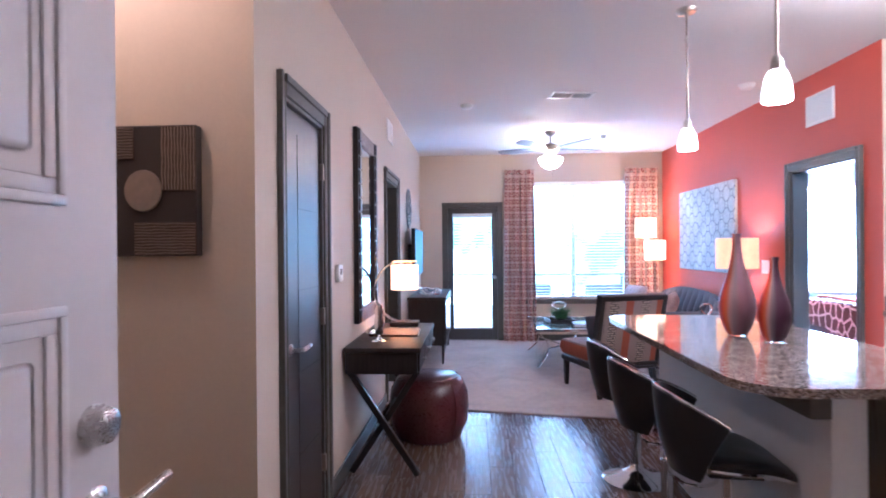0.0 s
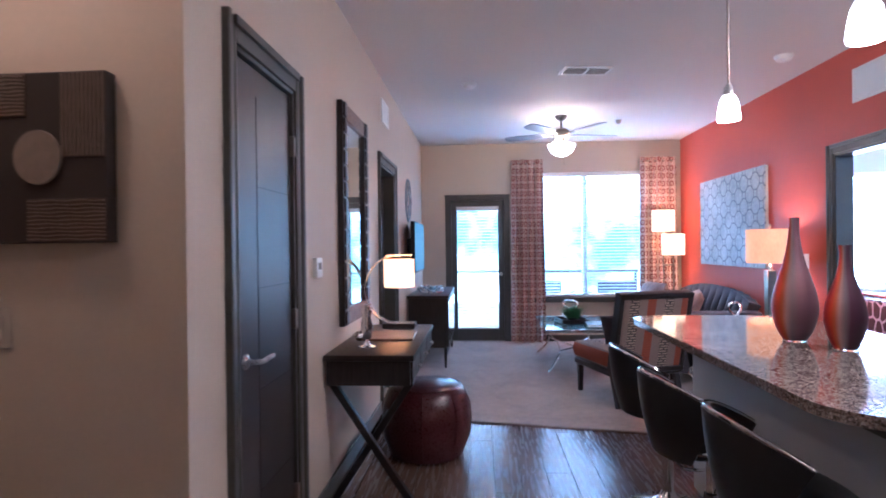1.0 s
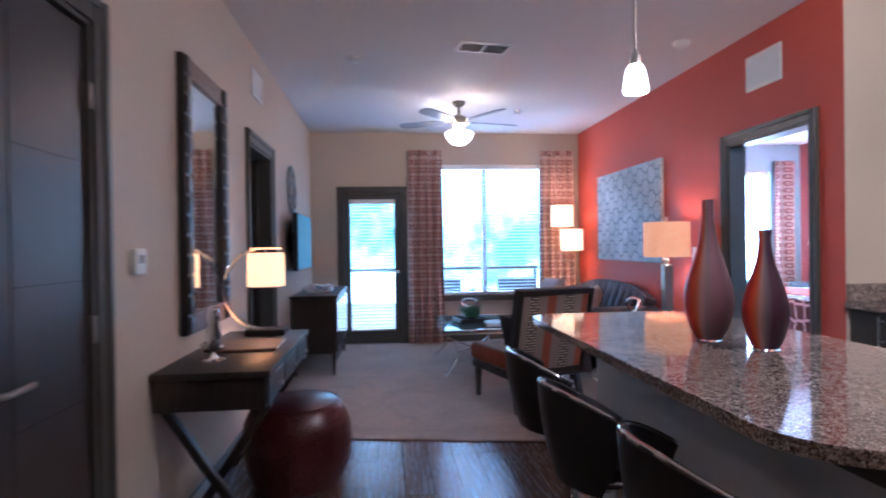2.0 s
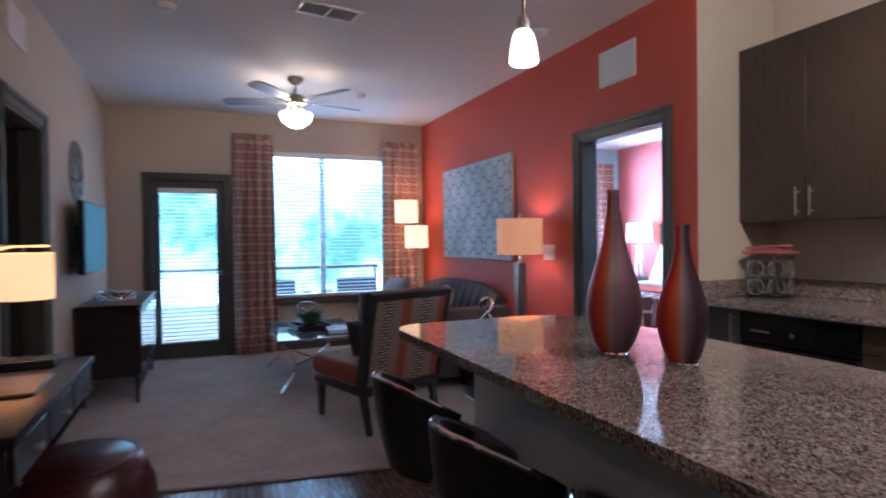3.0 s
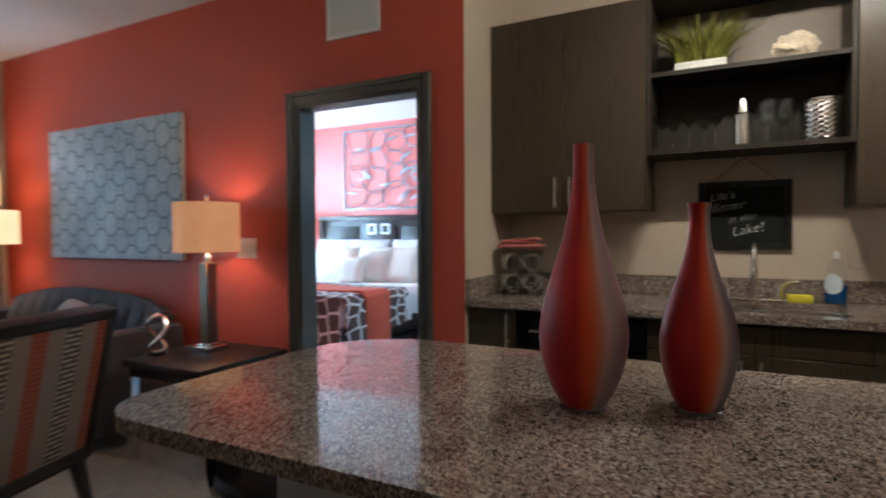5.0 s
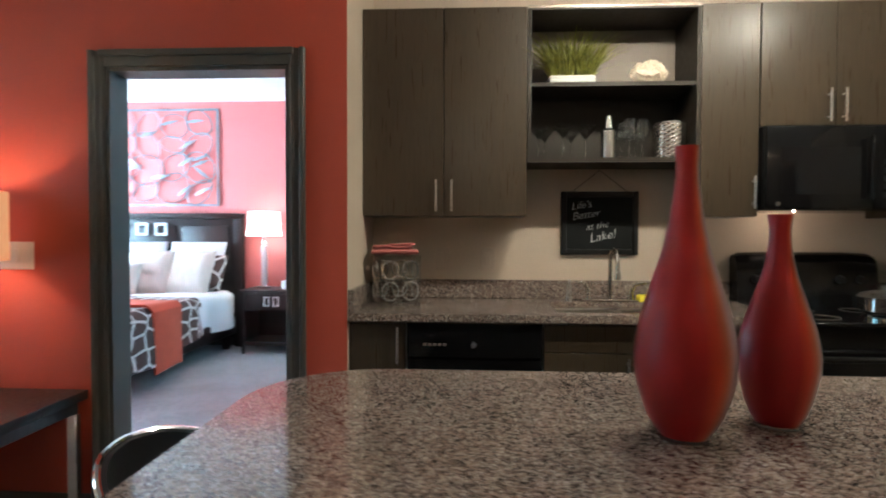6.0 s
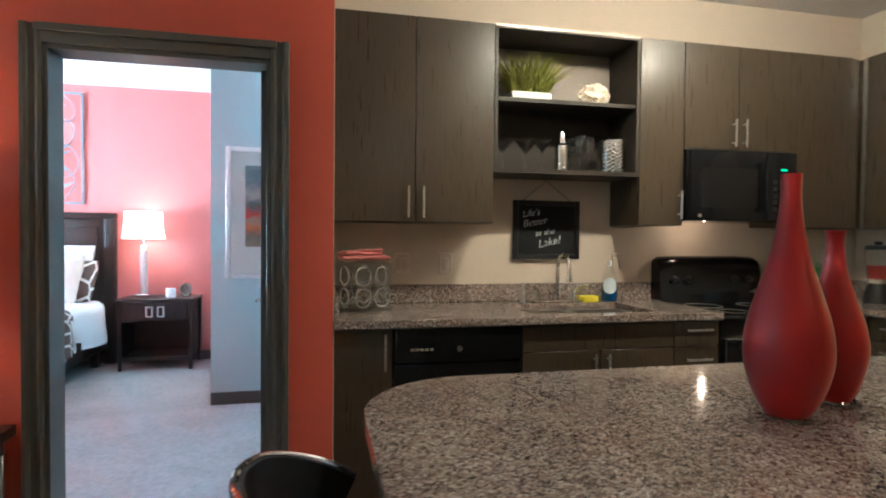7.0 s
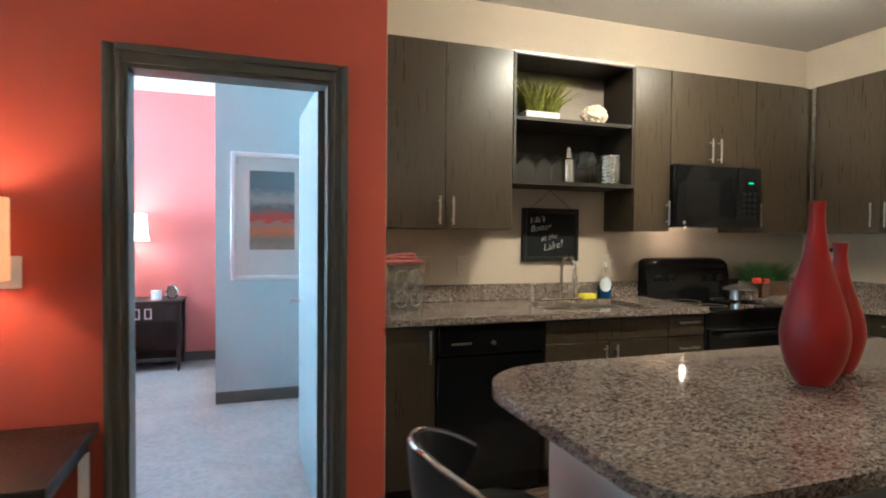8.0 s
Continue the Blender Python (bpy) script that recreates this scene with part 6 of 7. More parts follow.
sk = thing("sink", pose(0, 0, 0), "double bowl stainless steel sink set in the worktop", "sink")
for y0, y1 in ((SY0 - 0.006, 2.272), (2.290, SY1 + 0.006)):
    bm = bmesh.new()
    loops = []
    for z, i, r in ((0.901, 0.0, 0.05), (0.76, 0.006, 0.05), (0.725, 0.02, 0.06), (0.712, 0.06, 0.05), (0.708, 0.15, 0.01)):
        loops.append([bm.verts.new((px, py, z)) for px, py in rounded(SX0 - 0.006 + i, SX1 + 0.006 - i, y0 + i, y1 - i, (r,) * 4, 5)])
    for la, lb in zip(loops, loops[1:]):
        for k in range(len(la)):
            j = (k + 1) % len(la)
            bm.faces.new((la[k], la[j], lb[j], lb[k]))
    bm.faces.new(loops[-1])
    part("bowl", bm, M_SINK, sk, "stainless steel bowl")
part("divider", boxes((SX0, SX1, 2.2725, 2.2895, 0.80, 0.898), bev=0.004), M_SINK, sk)
for y in (2.115, 2.455):
    part("drain", lathe([(0.04, 0.7095), (0.038, 0.7125), (0.012, 0.711), (0, 0.711)], 24, at=(3.0, y, 0)), M_CHROME, sk)

fa = thing("faucet", pose(3.255, 2.285, 0.934), "brushed nickel gooseneck faucet with lever handles", "faucet")
part("deck_plate", boxes((-0.03, 0.03, -0.15, 0.15, 0, 0.012), bev=0.005, seg=2), M_NICKEL, fa)
part("spout", tube([(0, 0, 0.01), (0, 0, 0.20)] + [(-0.075 + 0.075 * math.cos(radians(a)), 0, 0.20 + 0.075 * math.sin(radians(a))) for a in range(10, 181, 10)] + [(-0.152, 0, 0.155)], 0.012, 12), M_NICKEL, fa, "gooseneck spout")
part("spray_head", lathe([(0.013, 0.165), (0.017, 0.15), (0.017, 0.125), (0, 0.125)], 16, at=(-0.152, 0, 0)), M_NICKEL, fa)
for s in (-1, 1):
    part("lever", tube([(0, s * 0.11, 0.01), (0, s * 0.11, 0.055), (-0.008, s * 0.125, 0.085), (-0.016, s * 0.155, 0.098), (-0.02, s * 0.185, 0.098)], [0.016, 0.012, 0.010, 0.008, 0.006], 10), M_NICKEL, fa, "lever handle")
sp = thing("soap_pump", pose(3.245, 2.50, 0.934), "steel soap pump by the sink", "soap dispenser")
part("stem", lathe([(0.016, 0), (0.014, 0.06), (0.010, 0.09), (0, 0.09)], 16), M_STEEL, sp)
part("spout", tube([(0, 0, 0.085), (0, 0, 0.11), (-0.05, 0, 0.108)], 0.006, 8), M_STEEL, sp)
solo("sponge", boxes((-0.03, 0.03, -0.05, 0.05, 0, 0.035), bev=0.008, seg=2), M_SPONGE, pose(3.245, 2.095, 0.934, 0, 0, 6), "yellow kitchen sponge behind the sink", "sponge")
so = thing("soap_bottle", pose(3.262, 1.955, 0.934), "clear dish soap bottle half full of blue soap", "bottle")
part("bottle", lathe([(0.0, 0.0), (0.041, 0), (0.045, 0.01), (0.045, 0.09), (0.040, 0.135), (0.027, 0.175), (0.016, 0.20), (0.014, 0.205), (0.0, 0.205)], 28), M_THIN, so)
part("soap", lathe([(0.0, 0.002), (0.039, 0.003), (0.0435, 0.012), (0.0435, 0.085), (0, 0.085)], 28), M_SOAP, so, "blue liquid soap")


def oval_label(u, v):
    a, h = (u - 0.5) * 1.9, math.sqrt(max(0.0, 1 - (2 * u - 1) ** 2))
    z = 0.092 + (v - 0.5) * 0.092 * h
    r = 0.0462 - max(0.0, z - 0.09) * 0.11
    return (-r * math.cos(a), r * math.sin(a), z)


part("label", sheet(oval_label, 16, 6, 0.0008), M_LABEL, so, "pale blue oval paper label", pose(0, 0, 0, 0, 0, -25))
part("cap", lathe([(0.014, 0.2055), (0.012, 0.225), (0.006, 0.24), (0, 0.24)], 16), M_PLASTIC, so)

# chalkboard
cb = thing("chalkboard", pose(XK - 0.002, 2.327, 1.345), "framed chalkboard with white handwriting hung on a ribbon", "chalkboard")
part("slate", boxes((-0.014, -0.002, -0.19, 0.19, -0.155, 0.155)), M_SLATE, cb)
part("rim", boxes((-0.024, 0, -0.205, -0.175, -0.17, 0.17), (-0.024, 0, 0.175, 0.205, -0.17, 0.17), (-0.024, 0, -0.175, 0.175, -0.17, -0.14), (-0.024, 0, -0.175, 0.175, 0.14, 0.17), bev=0.004), M_BLACKMETAL, cb)
part("ribbon", tube([(-0.012, -0.15, 0.165), (-0.006, 0.0, 0.285), (-0.012, 0.15, 0.165)], 0.003, 6), M_PANELB, cb)


def writing(text, y, z, size, tilt):
    cu = bpy.data.curves.new("chalk_writing", "FONT")
    cu.body, cu.size, cu.extrude, cu.shear, cu.offset = text, size, 0.0006, 0.3, -0.0011
    tmp = bpy.data.objects.new("tmp", cu)
    me = bpy.data.meshes.new_from_object(tmp)
    bpy.data.objects.remove(tmp)
    me.materials.append(M_CHALK)
    ob = new("chalk_writing", me)
    ob.parent = cb
    # letters read along -y, upright, looking to -x
    ob.matrix_basis = Matrix.Translation((-0.0152, y, z)) @ Matrix(((0, 0, -1, 0), (-1, 0, 0, 0), (0, 1, 0, 0), (0, 0, 0, 1))) @ Matrix.Rotation(radians(tilt), 4, "Z")
    tagged(ob, "white chalk handwriting")


writing("Life's", 0.150, 0.070, 0.055, 9)
writing("Better", 0.145, 0.015, 0.058, 9)
writing("at the", 0.070, -0.040, 0.052, 10)
writing("Lake!", 0.050, -0.105, 0.066, 12)

for y, n in ((3.17, 2), (2.925, 1), (1.86, 2)):
    plate("wall_outlet", XK, y, 1.15, -1, 0.075, 0.118, n, "beige plastic outlet above the worktop")

# wine bottle rack with towel
wr = thing("bottle_rack", pose(3.09, 3.40, 0.935, 0, 0, 24), "clear acrylic rack with round bottle holes", "rack")
for x in (-0.095, 0.095):
    part("upright", boxes((x - 0.003, x + 0.003, -0.105, 0.105, 0, 0.235), bev=0.001), M_THIN, wr, "clear acrylic side")
    for k in (-1, 1):
        for z in (0.066, 0.170):
            part("hoop", tube([(x - 0.002, k * 0.052 + 0.041 * math.cos(a), z + 0.045 * math.sin(a)) for a in [2 * math.pi * j / 28 for j in range(28)]], 0.0032, 6, True), M_EDGE, wr, "bright polished bottle hole")
for k in (-1, 1):
    part("upright", boxes((-0.092, 0.092, k * 0.102 - 0.003, k * 0.102 + 0.003, 0, 0.235), bev=0.001), M_THIN, wr, "clear acrylic side")
    for z in (0.066, 0.170):
        part("hoop", tube([(0.045 * math.cos(a), k * 0.104, z + 0.045 * math.sin(a)) for a in [2 * math.pi * j / 28 for j in range(28)]], 0.0032, 6, True), M_EDGE, wr, "bright polished bottle hole")
    for x in (-0.095, 0.095):
        part("corner_edge", boxes((x - 0.004, x + 0.004, k * 0.102 - 0.004, k * 0.102 + 0.004, 0, 0.236), bev=0.001), M_THIN, wr)
for z in (0.0, 0.112, 0.2365):
    part("shelf", boxes((-0.10, 0.10, -0.107, 0.107, z, z + 0.005), bev=0.001), M_THIN, wr)


def towel_fold(sx, sy, sz, seed):
    bm = cushion(sx, sy, sz, 14, 0.28)
    for v in bm.verts:
        v.co += 0.006 * noise.noise_vector(v.co * 22 + Vector((seed, 0, 0)))
    return bm


tw = thing("folded_towel", pose(3.09, 3.40, 1.180, 0, 0, 8), "folded coral dish towel on the rack", "towel")
part("fold", towel_fold(0.18, 0.235, 0.026, 1), M_TOWEL, tw, "", pose(0, 0, 0.014))
part("fold", towel_fold(0.15, 0.19, 0.022, 4), M_TOWEL, tw, "", pose(0.01, 0.015, 0.034, 2, 3, 7))
part("fold", towel_fold(0.11, 0.13, 0.016, 9), M_TOWEL, tw, "", pose(0.0, -0.03, 0.048, -4, 2, -12))

# range
rg = thing("range", pose(0, 0, 0), "black electric range with a glossy back panel", "stove")
RY0, RY1 = 0.935, 1.640
part("body", boxes((XB, XK - 0.03, RY0, RY1, 0.03, 0.895), bev=0.003), M_BLACK, rg)
part("cooktop", boxes((XB - 0.025, XK - 0.03, RY0 - 0.002, RY1 + 0.002, 0.896, 0.916), bev=0.004), M_BLACKGLASS, rg, "black glass cooktop")
part("oven_door", boxes((XB - 0.03, XB - 0.002, RY0 + 0.01, RY1 - 0.01, 0.24, 0.80), bev=0.006), M_BLACK, rg)
part("oven_handle", tube([(XB - 0.07, RY0 + 0.06, 0.77), (XB - 0.07, RY1 - 0.06, 0.77)], 0.012, 10), M_BLACKMETAL, rg)
part("drawer", boxes((XB - 0.025, XB - 0.002, RY0 + 0.01, RY1 - 0.01, 0.05, 0.23), bev=0.006), M_BLACK, rg)
prof = [(XK - 0.115, 0.917), (XK - 0.10, 1.10), (XK - 0.085, 1.165), (XK - 0.06, 1.19), (XK - 0.025, 1.195), (XK - 0.012, 1.18), (XK - 0.012, 0.917)]
bm = bmesh.new()
rings = []
for y, s in ((RY0, 0.93), (RY0 + 0.03, 0.985), (RY0 + 0.15, 1.0), (RY1 - 0.15, 1.0), (RY1 - 0.03, 0.985), (RY1, 0.93)):
    rings.append([bm.verts.new((x, y, 0.917 + (z - 0.917) * s)) for x, z in prof])
for a, b in zip(rings, rings[1:]):
    for k in range(len(prof)):
        j = (k + 1) % len(prof)
        bm.faces.new((a[k], a[j], b[j], b[k]))
bm.faces.new(rings[0])
bm.faces.new(rings[-1][::-1])
bp = part("back_panel", bm, M_BLACK, rg, "glossy black control panel")
for y in (1.03, 1.13, 1.45, 1.55):
    part("control_knob", tube([(XK - 0.095, y, 1.06), (XK - 0.135, y, 1.055)], [0.022, 0.018], 16), M_BLACKMETAL, bp)
for y, x, r in ((1.12, 2.86, 0.10), (1.45, 2.86, 0.08), (1.12, 3.10, 0.08), (1.45, 3.10, 0.10)):
    part("burner_ring", tube(arc(x, y, r, 0, 350, 40, 0.9165), 0.0015, 4, True), M_PANELB, rg)

# microwave
mw = thing("microwave", pose(0, 0, 0), "glossy black microwave hung over the range", "microwave")
part("body", boxes((XU - 0.03, XK - 0.001, 0.950, 1.638, 1.40, 1.798), bev=0.004), M_BLACK, mw)
d = part("door", boxes((XU - 0.062, XU - 0.031, 1.155, 1.638, 1.405, 1.792), bev=0.006, seg=2), M_BLACK, mw)
part("door_window", boxes((XU - 0.0635, XU - 0.0622, 1.215, 1.575, 1.475, 1.695)), M_BLACKGLASS, d, "dark glass window")
part("door_handle", tube([(XU - 0.085, 1.175, 1.45), (XU - 0.085, 1.175, 1.74)], 0.010, 10), M_BLACK, d)
part("badge", tube([(XU - 0.062, 1.585, 1.43), (XU - 0.066, 1.585, 1.43)], 0.010, 16), M_STEEL, d, "small round badge")
cpn = part("control_panel", boxes((XU - 0.060, XU - 0.031, 0.952, 1.150, 1.405, 1.792), bev=0.006, seg=2), M_BLACK, mw)
part("display", boxes((XU - 0.0615, XU - 0.0602, 1.02, 1.06, 1.69, 1.70)), M_LED, cpn, "green lit clock digits")
for k in range(15):
    part("key", boxes((XU - 0.0612, XU - 0.0602, 0.99 + (k % 3) * 0.045, 1.02 + (k % 3) * 0.045, 1.46 + (k // 3) * 0.038, 1.485 + (k // 3) * 0.038)), M_BLACKMETAL, cpn)
part("vent_grille", boxes((XU - 0.058, XU - 0.03, 0.955, 1.638, 1.793, 1.798)), M_BLACKMETAL, mw)

# pots and jars by the range
pt = thing("saucepan", pose(3.02, 1.06, 0.918), "stainless saucepan with a lid on the cooktop", "pot")
part("pan", lathe([(0.0, 0), (0.095, 0), (0.105, 0.01), (0.108, 0.075), (0.104, 0.075), (0, 0.07)], 36), M_CHROME, pt)
part("lid", lathe([(0.108, 0.076), (0.09, 0.092), (0.04, 0.105), (0.012, 0.108), (0.014, 0.128), (0, 0.13)], 36), M_STEEL, pt)
part("handle", tube([(-0.10, 0.03, 0.065), (-0.19, 0.09, 0.075)], 0.009, 8), M_BLACKMETAL, pt)
for k, (x, y) in enumerate(((3.08, 0.845), (3.13, 0.80), (3.06, 0.79))):
    j = thing("spice_jar", pose(x, y, 0.935), "small glass jar with a red lid", "jar", "jars by the range")
    part("jar", lathe([(0, 0), (0.028, 0), (0.03, 0.008), (0.03, 0.08), (0.022, 0.09), (0, 0.09)], 20), M_GLASS, j)
    part("lid", lathe([(0.024, 0.0905), (0.024, 0.12), (0, 0.122)], 20), M_REDJAR, j, "red lid")
hp = thing("herb_planter", pose(3.20, 0.66, 0.935), "long planter of green grass at the worktop corner", "plant")
part("box", boxes((-0.05, 0.05, -0.18, 0.18, 0, 0.09), bev=0.004), M_WALNUT, hp)
part("leaves", tuft(700, 0.17, 0.16, 0.045, 0.17, 12, 0.004), M_GRASSG, hp, "dense green blades", pose(0, 0, 0.085))
bl = thing("blender_jug", pose(2.92, 0.42, 0.935), "countertop blender with red contents and dark base", "blender")
part("motor_base", lathe([(0.075, 0), (0.07, 0.03), (0.055, 0.10), (0.045, 0.115), (0, 0.115)], 28), M_BLACKMETAL, bl)
part("jug", lathe([(0.045, 0.116), (0.05, 0.14), (0.068, 0.31), (0.064, 0.31), (0.046, 0.14), (0, 0.135)], 28), M_GLASS, bl)
part("contents", lathe([(0.0, 0.138), (0.045, 0.142), (0.054, 0.22), (0, 0.22)], 24), M_REDJAR, bl, "red contents")
part("lid", lathe([(0.068, 0.311), (0.066, 0.335), (0.02, 0.34), (0.02, 0.36), (0, 0.36)], 28), M_BLACKMETAL, bl)

# things on the shelves
gr = thing("grass_planter", pose(3.15, 2.515, 2.026), "ornamental yellow-green grass in a white ribbed box", "plant")
part("box", boxes((-0.045, 0.045, -0.110, 0.110, 0, 0.05), bev=0.004), M_WHITE, gr)
for k in range(3):
    part("rib", boxes((-0.049, 0.049, -0.114, 0.114, 0.005 + k * 0.015, 0.014 + k * 0.015), bev=0.002), M_WHITE, gr)
part("leaves", tuft(430, 0.225, 0.23, 0.040, 0.105, 21, 0.0085), M_GRASS, gr, "dense grass blades", pose(0, 0, 0.05))
bm = bmesh.new()
bmesh.ops.create_icosphere(bm, subdivisions=4, radius=1)
for v in bm.verts:
    n = 1 + 0.28 * noise.noise(v.co * 2.6) + 0.16 * noise.noise(v.co * 6.0)
    v.co = Vector((v.co.x * 0.055, v.co.y * 0.085, max(-0.052, v.co.z * 0.062))) * n
low = min(v.co.z for v in bm.verts)
solo("coral_rock", bm, M_CORAL, pose(3.15, 2.13, 2.026 - low), "rough cream coral rock on the shelf", "ornament")

GLASS_PROF = [(0.0, 0.0), (0.034, 0.001), (0.030, 0.005), (0.005, 0.012), (0.0045, 0.085), (0.02, 0.10), (0.036, 0.13), (0.037, 0.16), (0.030, 0.195), (0.0285, 0.195), (0.0345, 0.16), (0.034, 0.132), (0.018, 0.104), (0.0, 0.10)]
MARTINI = [(0.0, 0.0), (0.034, 0.001), (0.030, 0.005), (0.004, 0.012), (0.004, 0.10), (0.056, 0.165), (0.0545, 0.165), (0.0, 0.103)]
me_w = finish(lathe(GLASS_PROF, 24, cap=False), "wine_glass", M_STEMWARE)
me_m = finish(lathe(MARTINI, 24, cap=False), "martini_glass", M_STEMWARE)
for me, nm, lab, spots in ((me_m, "martini_glass", "clear martini glass on the shelf", ((3.12, 2.68), (3.20, 2.64), (3.10, 2.56), (3.22, 2.50), (3.12, 2.445))),
                           (me_w, "wine_glass", "clear stemmed wine glass on the shelf", ((3.10, 2.235), (3.20, 2.25), (3.13, 2.165), (3.23, 2.17)))):
    for x, y in spots:
        ob = new(nm, me)
        ob.matrix_basis = pose(x, y, 1.658)
        tagged(ob, lab, "glass", "glasses on the shelf")


def hammered(prof, seg=36):
    bm = lathe(prof, seg, cap=False)
    for v in bm.verts:
        k = 1 + 0.030 * math.sin(v.co.z * 300) * math.sin(math.atan2(v.co.y, v.co.x) * 12)
        v.co.x *= k
        v.co.y *= k
    return bm


sk2 = thing("cocktail_shaker", pose(3.11, 2.335, 1.658), "hammered silver cocktail shaker on the shelf", "shaker")
part("body", hammered([(0.0, 0.0), (0.036, 0.0)] + [(0.039, 0.005 + 0.005 * k) for k in range(28)] + [(0.028, 0.15), (0.0, 0.15)]), M_SILVER, sk2)
part("cap", lathe([(0.024, 0.1505), (0.018, 0.19), (0.012, 0.215), (0, 0.22)], 20), M_CHROME, sk2)
ib = thing("ice_bucket", pose(3.13, 2.03, 1.658), "hammered silver ice bucket on the shelf", "bucket")
part("bucket", hammered([(0.0, 0.0), (0.076, 0.0)] + [(0.080, 0.005 + 0.005 * k) for k in range(34)] + [(0.076, 0.175), (0.073, 0.17), (0.066, 0.02), (0, 0.02)], 72), M_SILVER, ib)
part("rim", tube(arc(0, 0, 0.078, 0, 352, 44, 0.175), 0.004, 6, True), M_CHROME, ib)

# track light over the kitchen
tl = thing("track_light", pose(2.00, 1.75, H), "white ceiling track light with round heads, lit", "ceiling light")
part("track", boxes((-0.018, 0.018, -0.70, 0.70, -0.022, 0), bev=0.003), M_PLASTIC, tl)
for y in (-0.50, 0.0, 0.50):
    hd = part("lamp_head", tube([(0, y, -0.075), (0.035, y, -0.105), (0.075, y, -0.14)], [0.028, 0.042, 0.045], 20), M_PLASTIC, tl, "white round lamp head")
    part("stem", tube([(0, y, -0.02), (0, y, -0.085)], 0.007, 8), M_STEEL, hd)
    part("bulb", tube([(0.0755, y, -0.1405), (0.079, y, -0.1435)], [0.038, 0.036], 20), M_OPAL, hd, "lit bulb face")


# ---- bedroom ----
def bed():
    th = thing("bed", pose(6.44, 6.62, 0.006), "bed with dark panelled headboard, white sheets and lattice cover", "bed")
    hb = part("headboard", boxes((-0.02, 0.04, -1.02, 1.02, 0.10, 1.48), (-0.045, 0.05, -1.04, 1.04, 1.44, 1.50), (-0.035, 0.045, -1.04, -0.94, 0, 1.44), (-0.035, 0.045, 0.94, 1.04, 0, 1.44), bev=0.008, seg=2), M_DARKWOOD, th)
    for k in (-1, 0, 1):
        part("headboard_panel", boxes((-0.036, -0.021, k * 0.62 - 0.27, k * 0.62 + 0.27, 0.85, 1.36), bev=0.012, seg=2), M_DARKWOOD, hb)
    for s in (-1, 1):
        part("square_ornament", boxes((-0.050, -0.037, s * 0.11 - 0.07, s * 0.11 + 0.07, 1.25, 1.275), (-0.050, -0.037, s * 0.11 - 0.07, s * 0.11 + 0.07, 1.365, 1.39), (-0.050, -0.037, s * 0.11 - 0.07, s * 0.11 - 0.045, 1.275, 1.365), (-0.050, -0.037, s * 0.11 + 0.045, s * 0.11 + 0.07, 1.275, 1.365)), M_SILVERP, hb, "square silver ornament")
    part("bed_frame", boxes((-2.06, -0.02, -0.97, 0.97, 0.16, 0.34), bev=0.01), M_DARKWOOD, th)
    for x in (-1.98, -0.15):
        for y in (-0.9, 0.9):
            part("leg", boxes((x - 0.035, x + 0.035, y - 0.035, y + 0.035, 0, 0.16)), M_DARKWOOD, th)
    part("mattress", boxes((-2.04, -0.04, -0.96, 0.96, 0.34, 0.62), bev=0.05, seg=4), M_LINEN, th)

    def drape(x0, x1, half, ztop, drop, seed, amp=0.012):
        rnd = random.Random(seed)
        p1, p2 = rnd.random() * 6, rnd.random() * 6
        flat = half + drop

        def f(u, v):
            x = x0 + (x1 - x0) * u
            s = (v - 0.5) * 2 * flat
            a = abs(s)
            if a < half - 0.04:
                y, z = s, ztop + 0.008 * math.sin(5 * x + 3 * s + p1)
            else:
                q = a - (half - 0.04)
                y = math.copysign(half - 0.04 + 0.07 * min(1, q / 0.09) + 0.03 * q + amp * 2 * math.sin(9 * x + p2) * min(1, q * 3), s)
                z = ztop - max(0, q - 0.05) * (1 - 0.12 * math.sin(4 * x + p1)) - 0.02 * min(1, q / 0.06)
            return (x, y, z)

        return sheet(f, 44, 70, 0.02)

    part("top_sheet", drape(-1.02, -0.22, 0.975, 0.655, 0.34, 1, 0.03), M_LINEN, th, "white folded top sheet")
    part("bed_cover", drape(-2.06, -0.95, 0.985, 0.668, 0.42, 2), M_LATTICE, th, "brown and white lattice cover")
    part("cover_end", sheet(lambda u, v: (-2.075 - 0.02 * math.sin(6 * u), -0.95 + 1.9 * u, 0.66 - 0.46 * v), 30, 8, 0.02), M_LATTICEV, th, "brown and white lattice cover")
    part("throw", drape(-1.78, -1.34, 1.005, 0.690, 0.60, 3), M_THROW, th, "rust red woven throw across the foot")


bed()
for x, y, z, s, m, rz, lab in ((6.24, 6.05, 0.90, 0.62, M_LINEN, 0, "large white bed pillow against the headboard"), (6.24, 6.72, 0.90, 0.62, M_LINEN, 4, "large white bed pillow against the headboard"), (6.24, 7.30, 0.90, 0.62, M_LINEN, -3, "large white bed pillow against the headboard"),
                               (6.10, 5.84, 0.86, 0.40, M_LATTICE, -8, "brown lattice bed pillow"), (6.02, 5.98, 0.87, 0.48, M_CREAM, -6, "cream striped bed pillow"), (5.98, 6.42, 0.87, 0.48, M_CREAM, 3, "cream striped bed pillow"), (5.96, 6.92, 0.87, 0.48, M_CREAM, -4, "cream striped bed pillow"), (5.80, 6.60, 0.80, 0.36, M_CREAM, 2, "small cream bed pillow")):
    pillow("bed_pillow", pose(x, y, z, 0, -66, rz), s, m, lab, "pillow", 0.17)


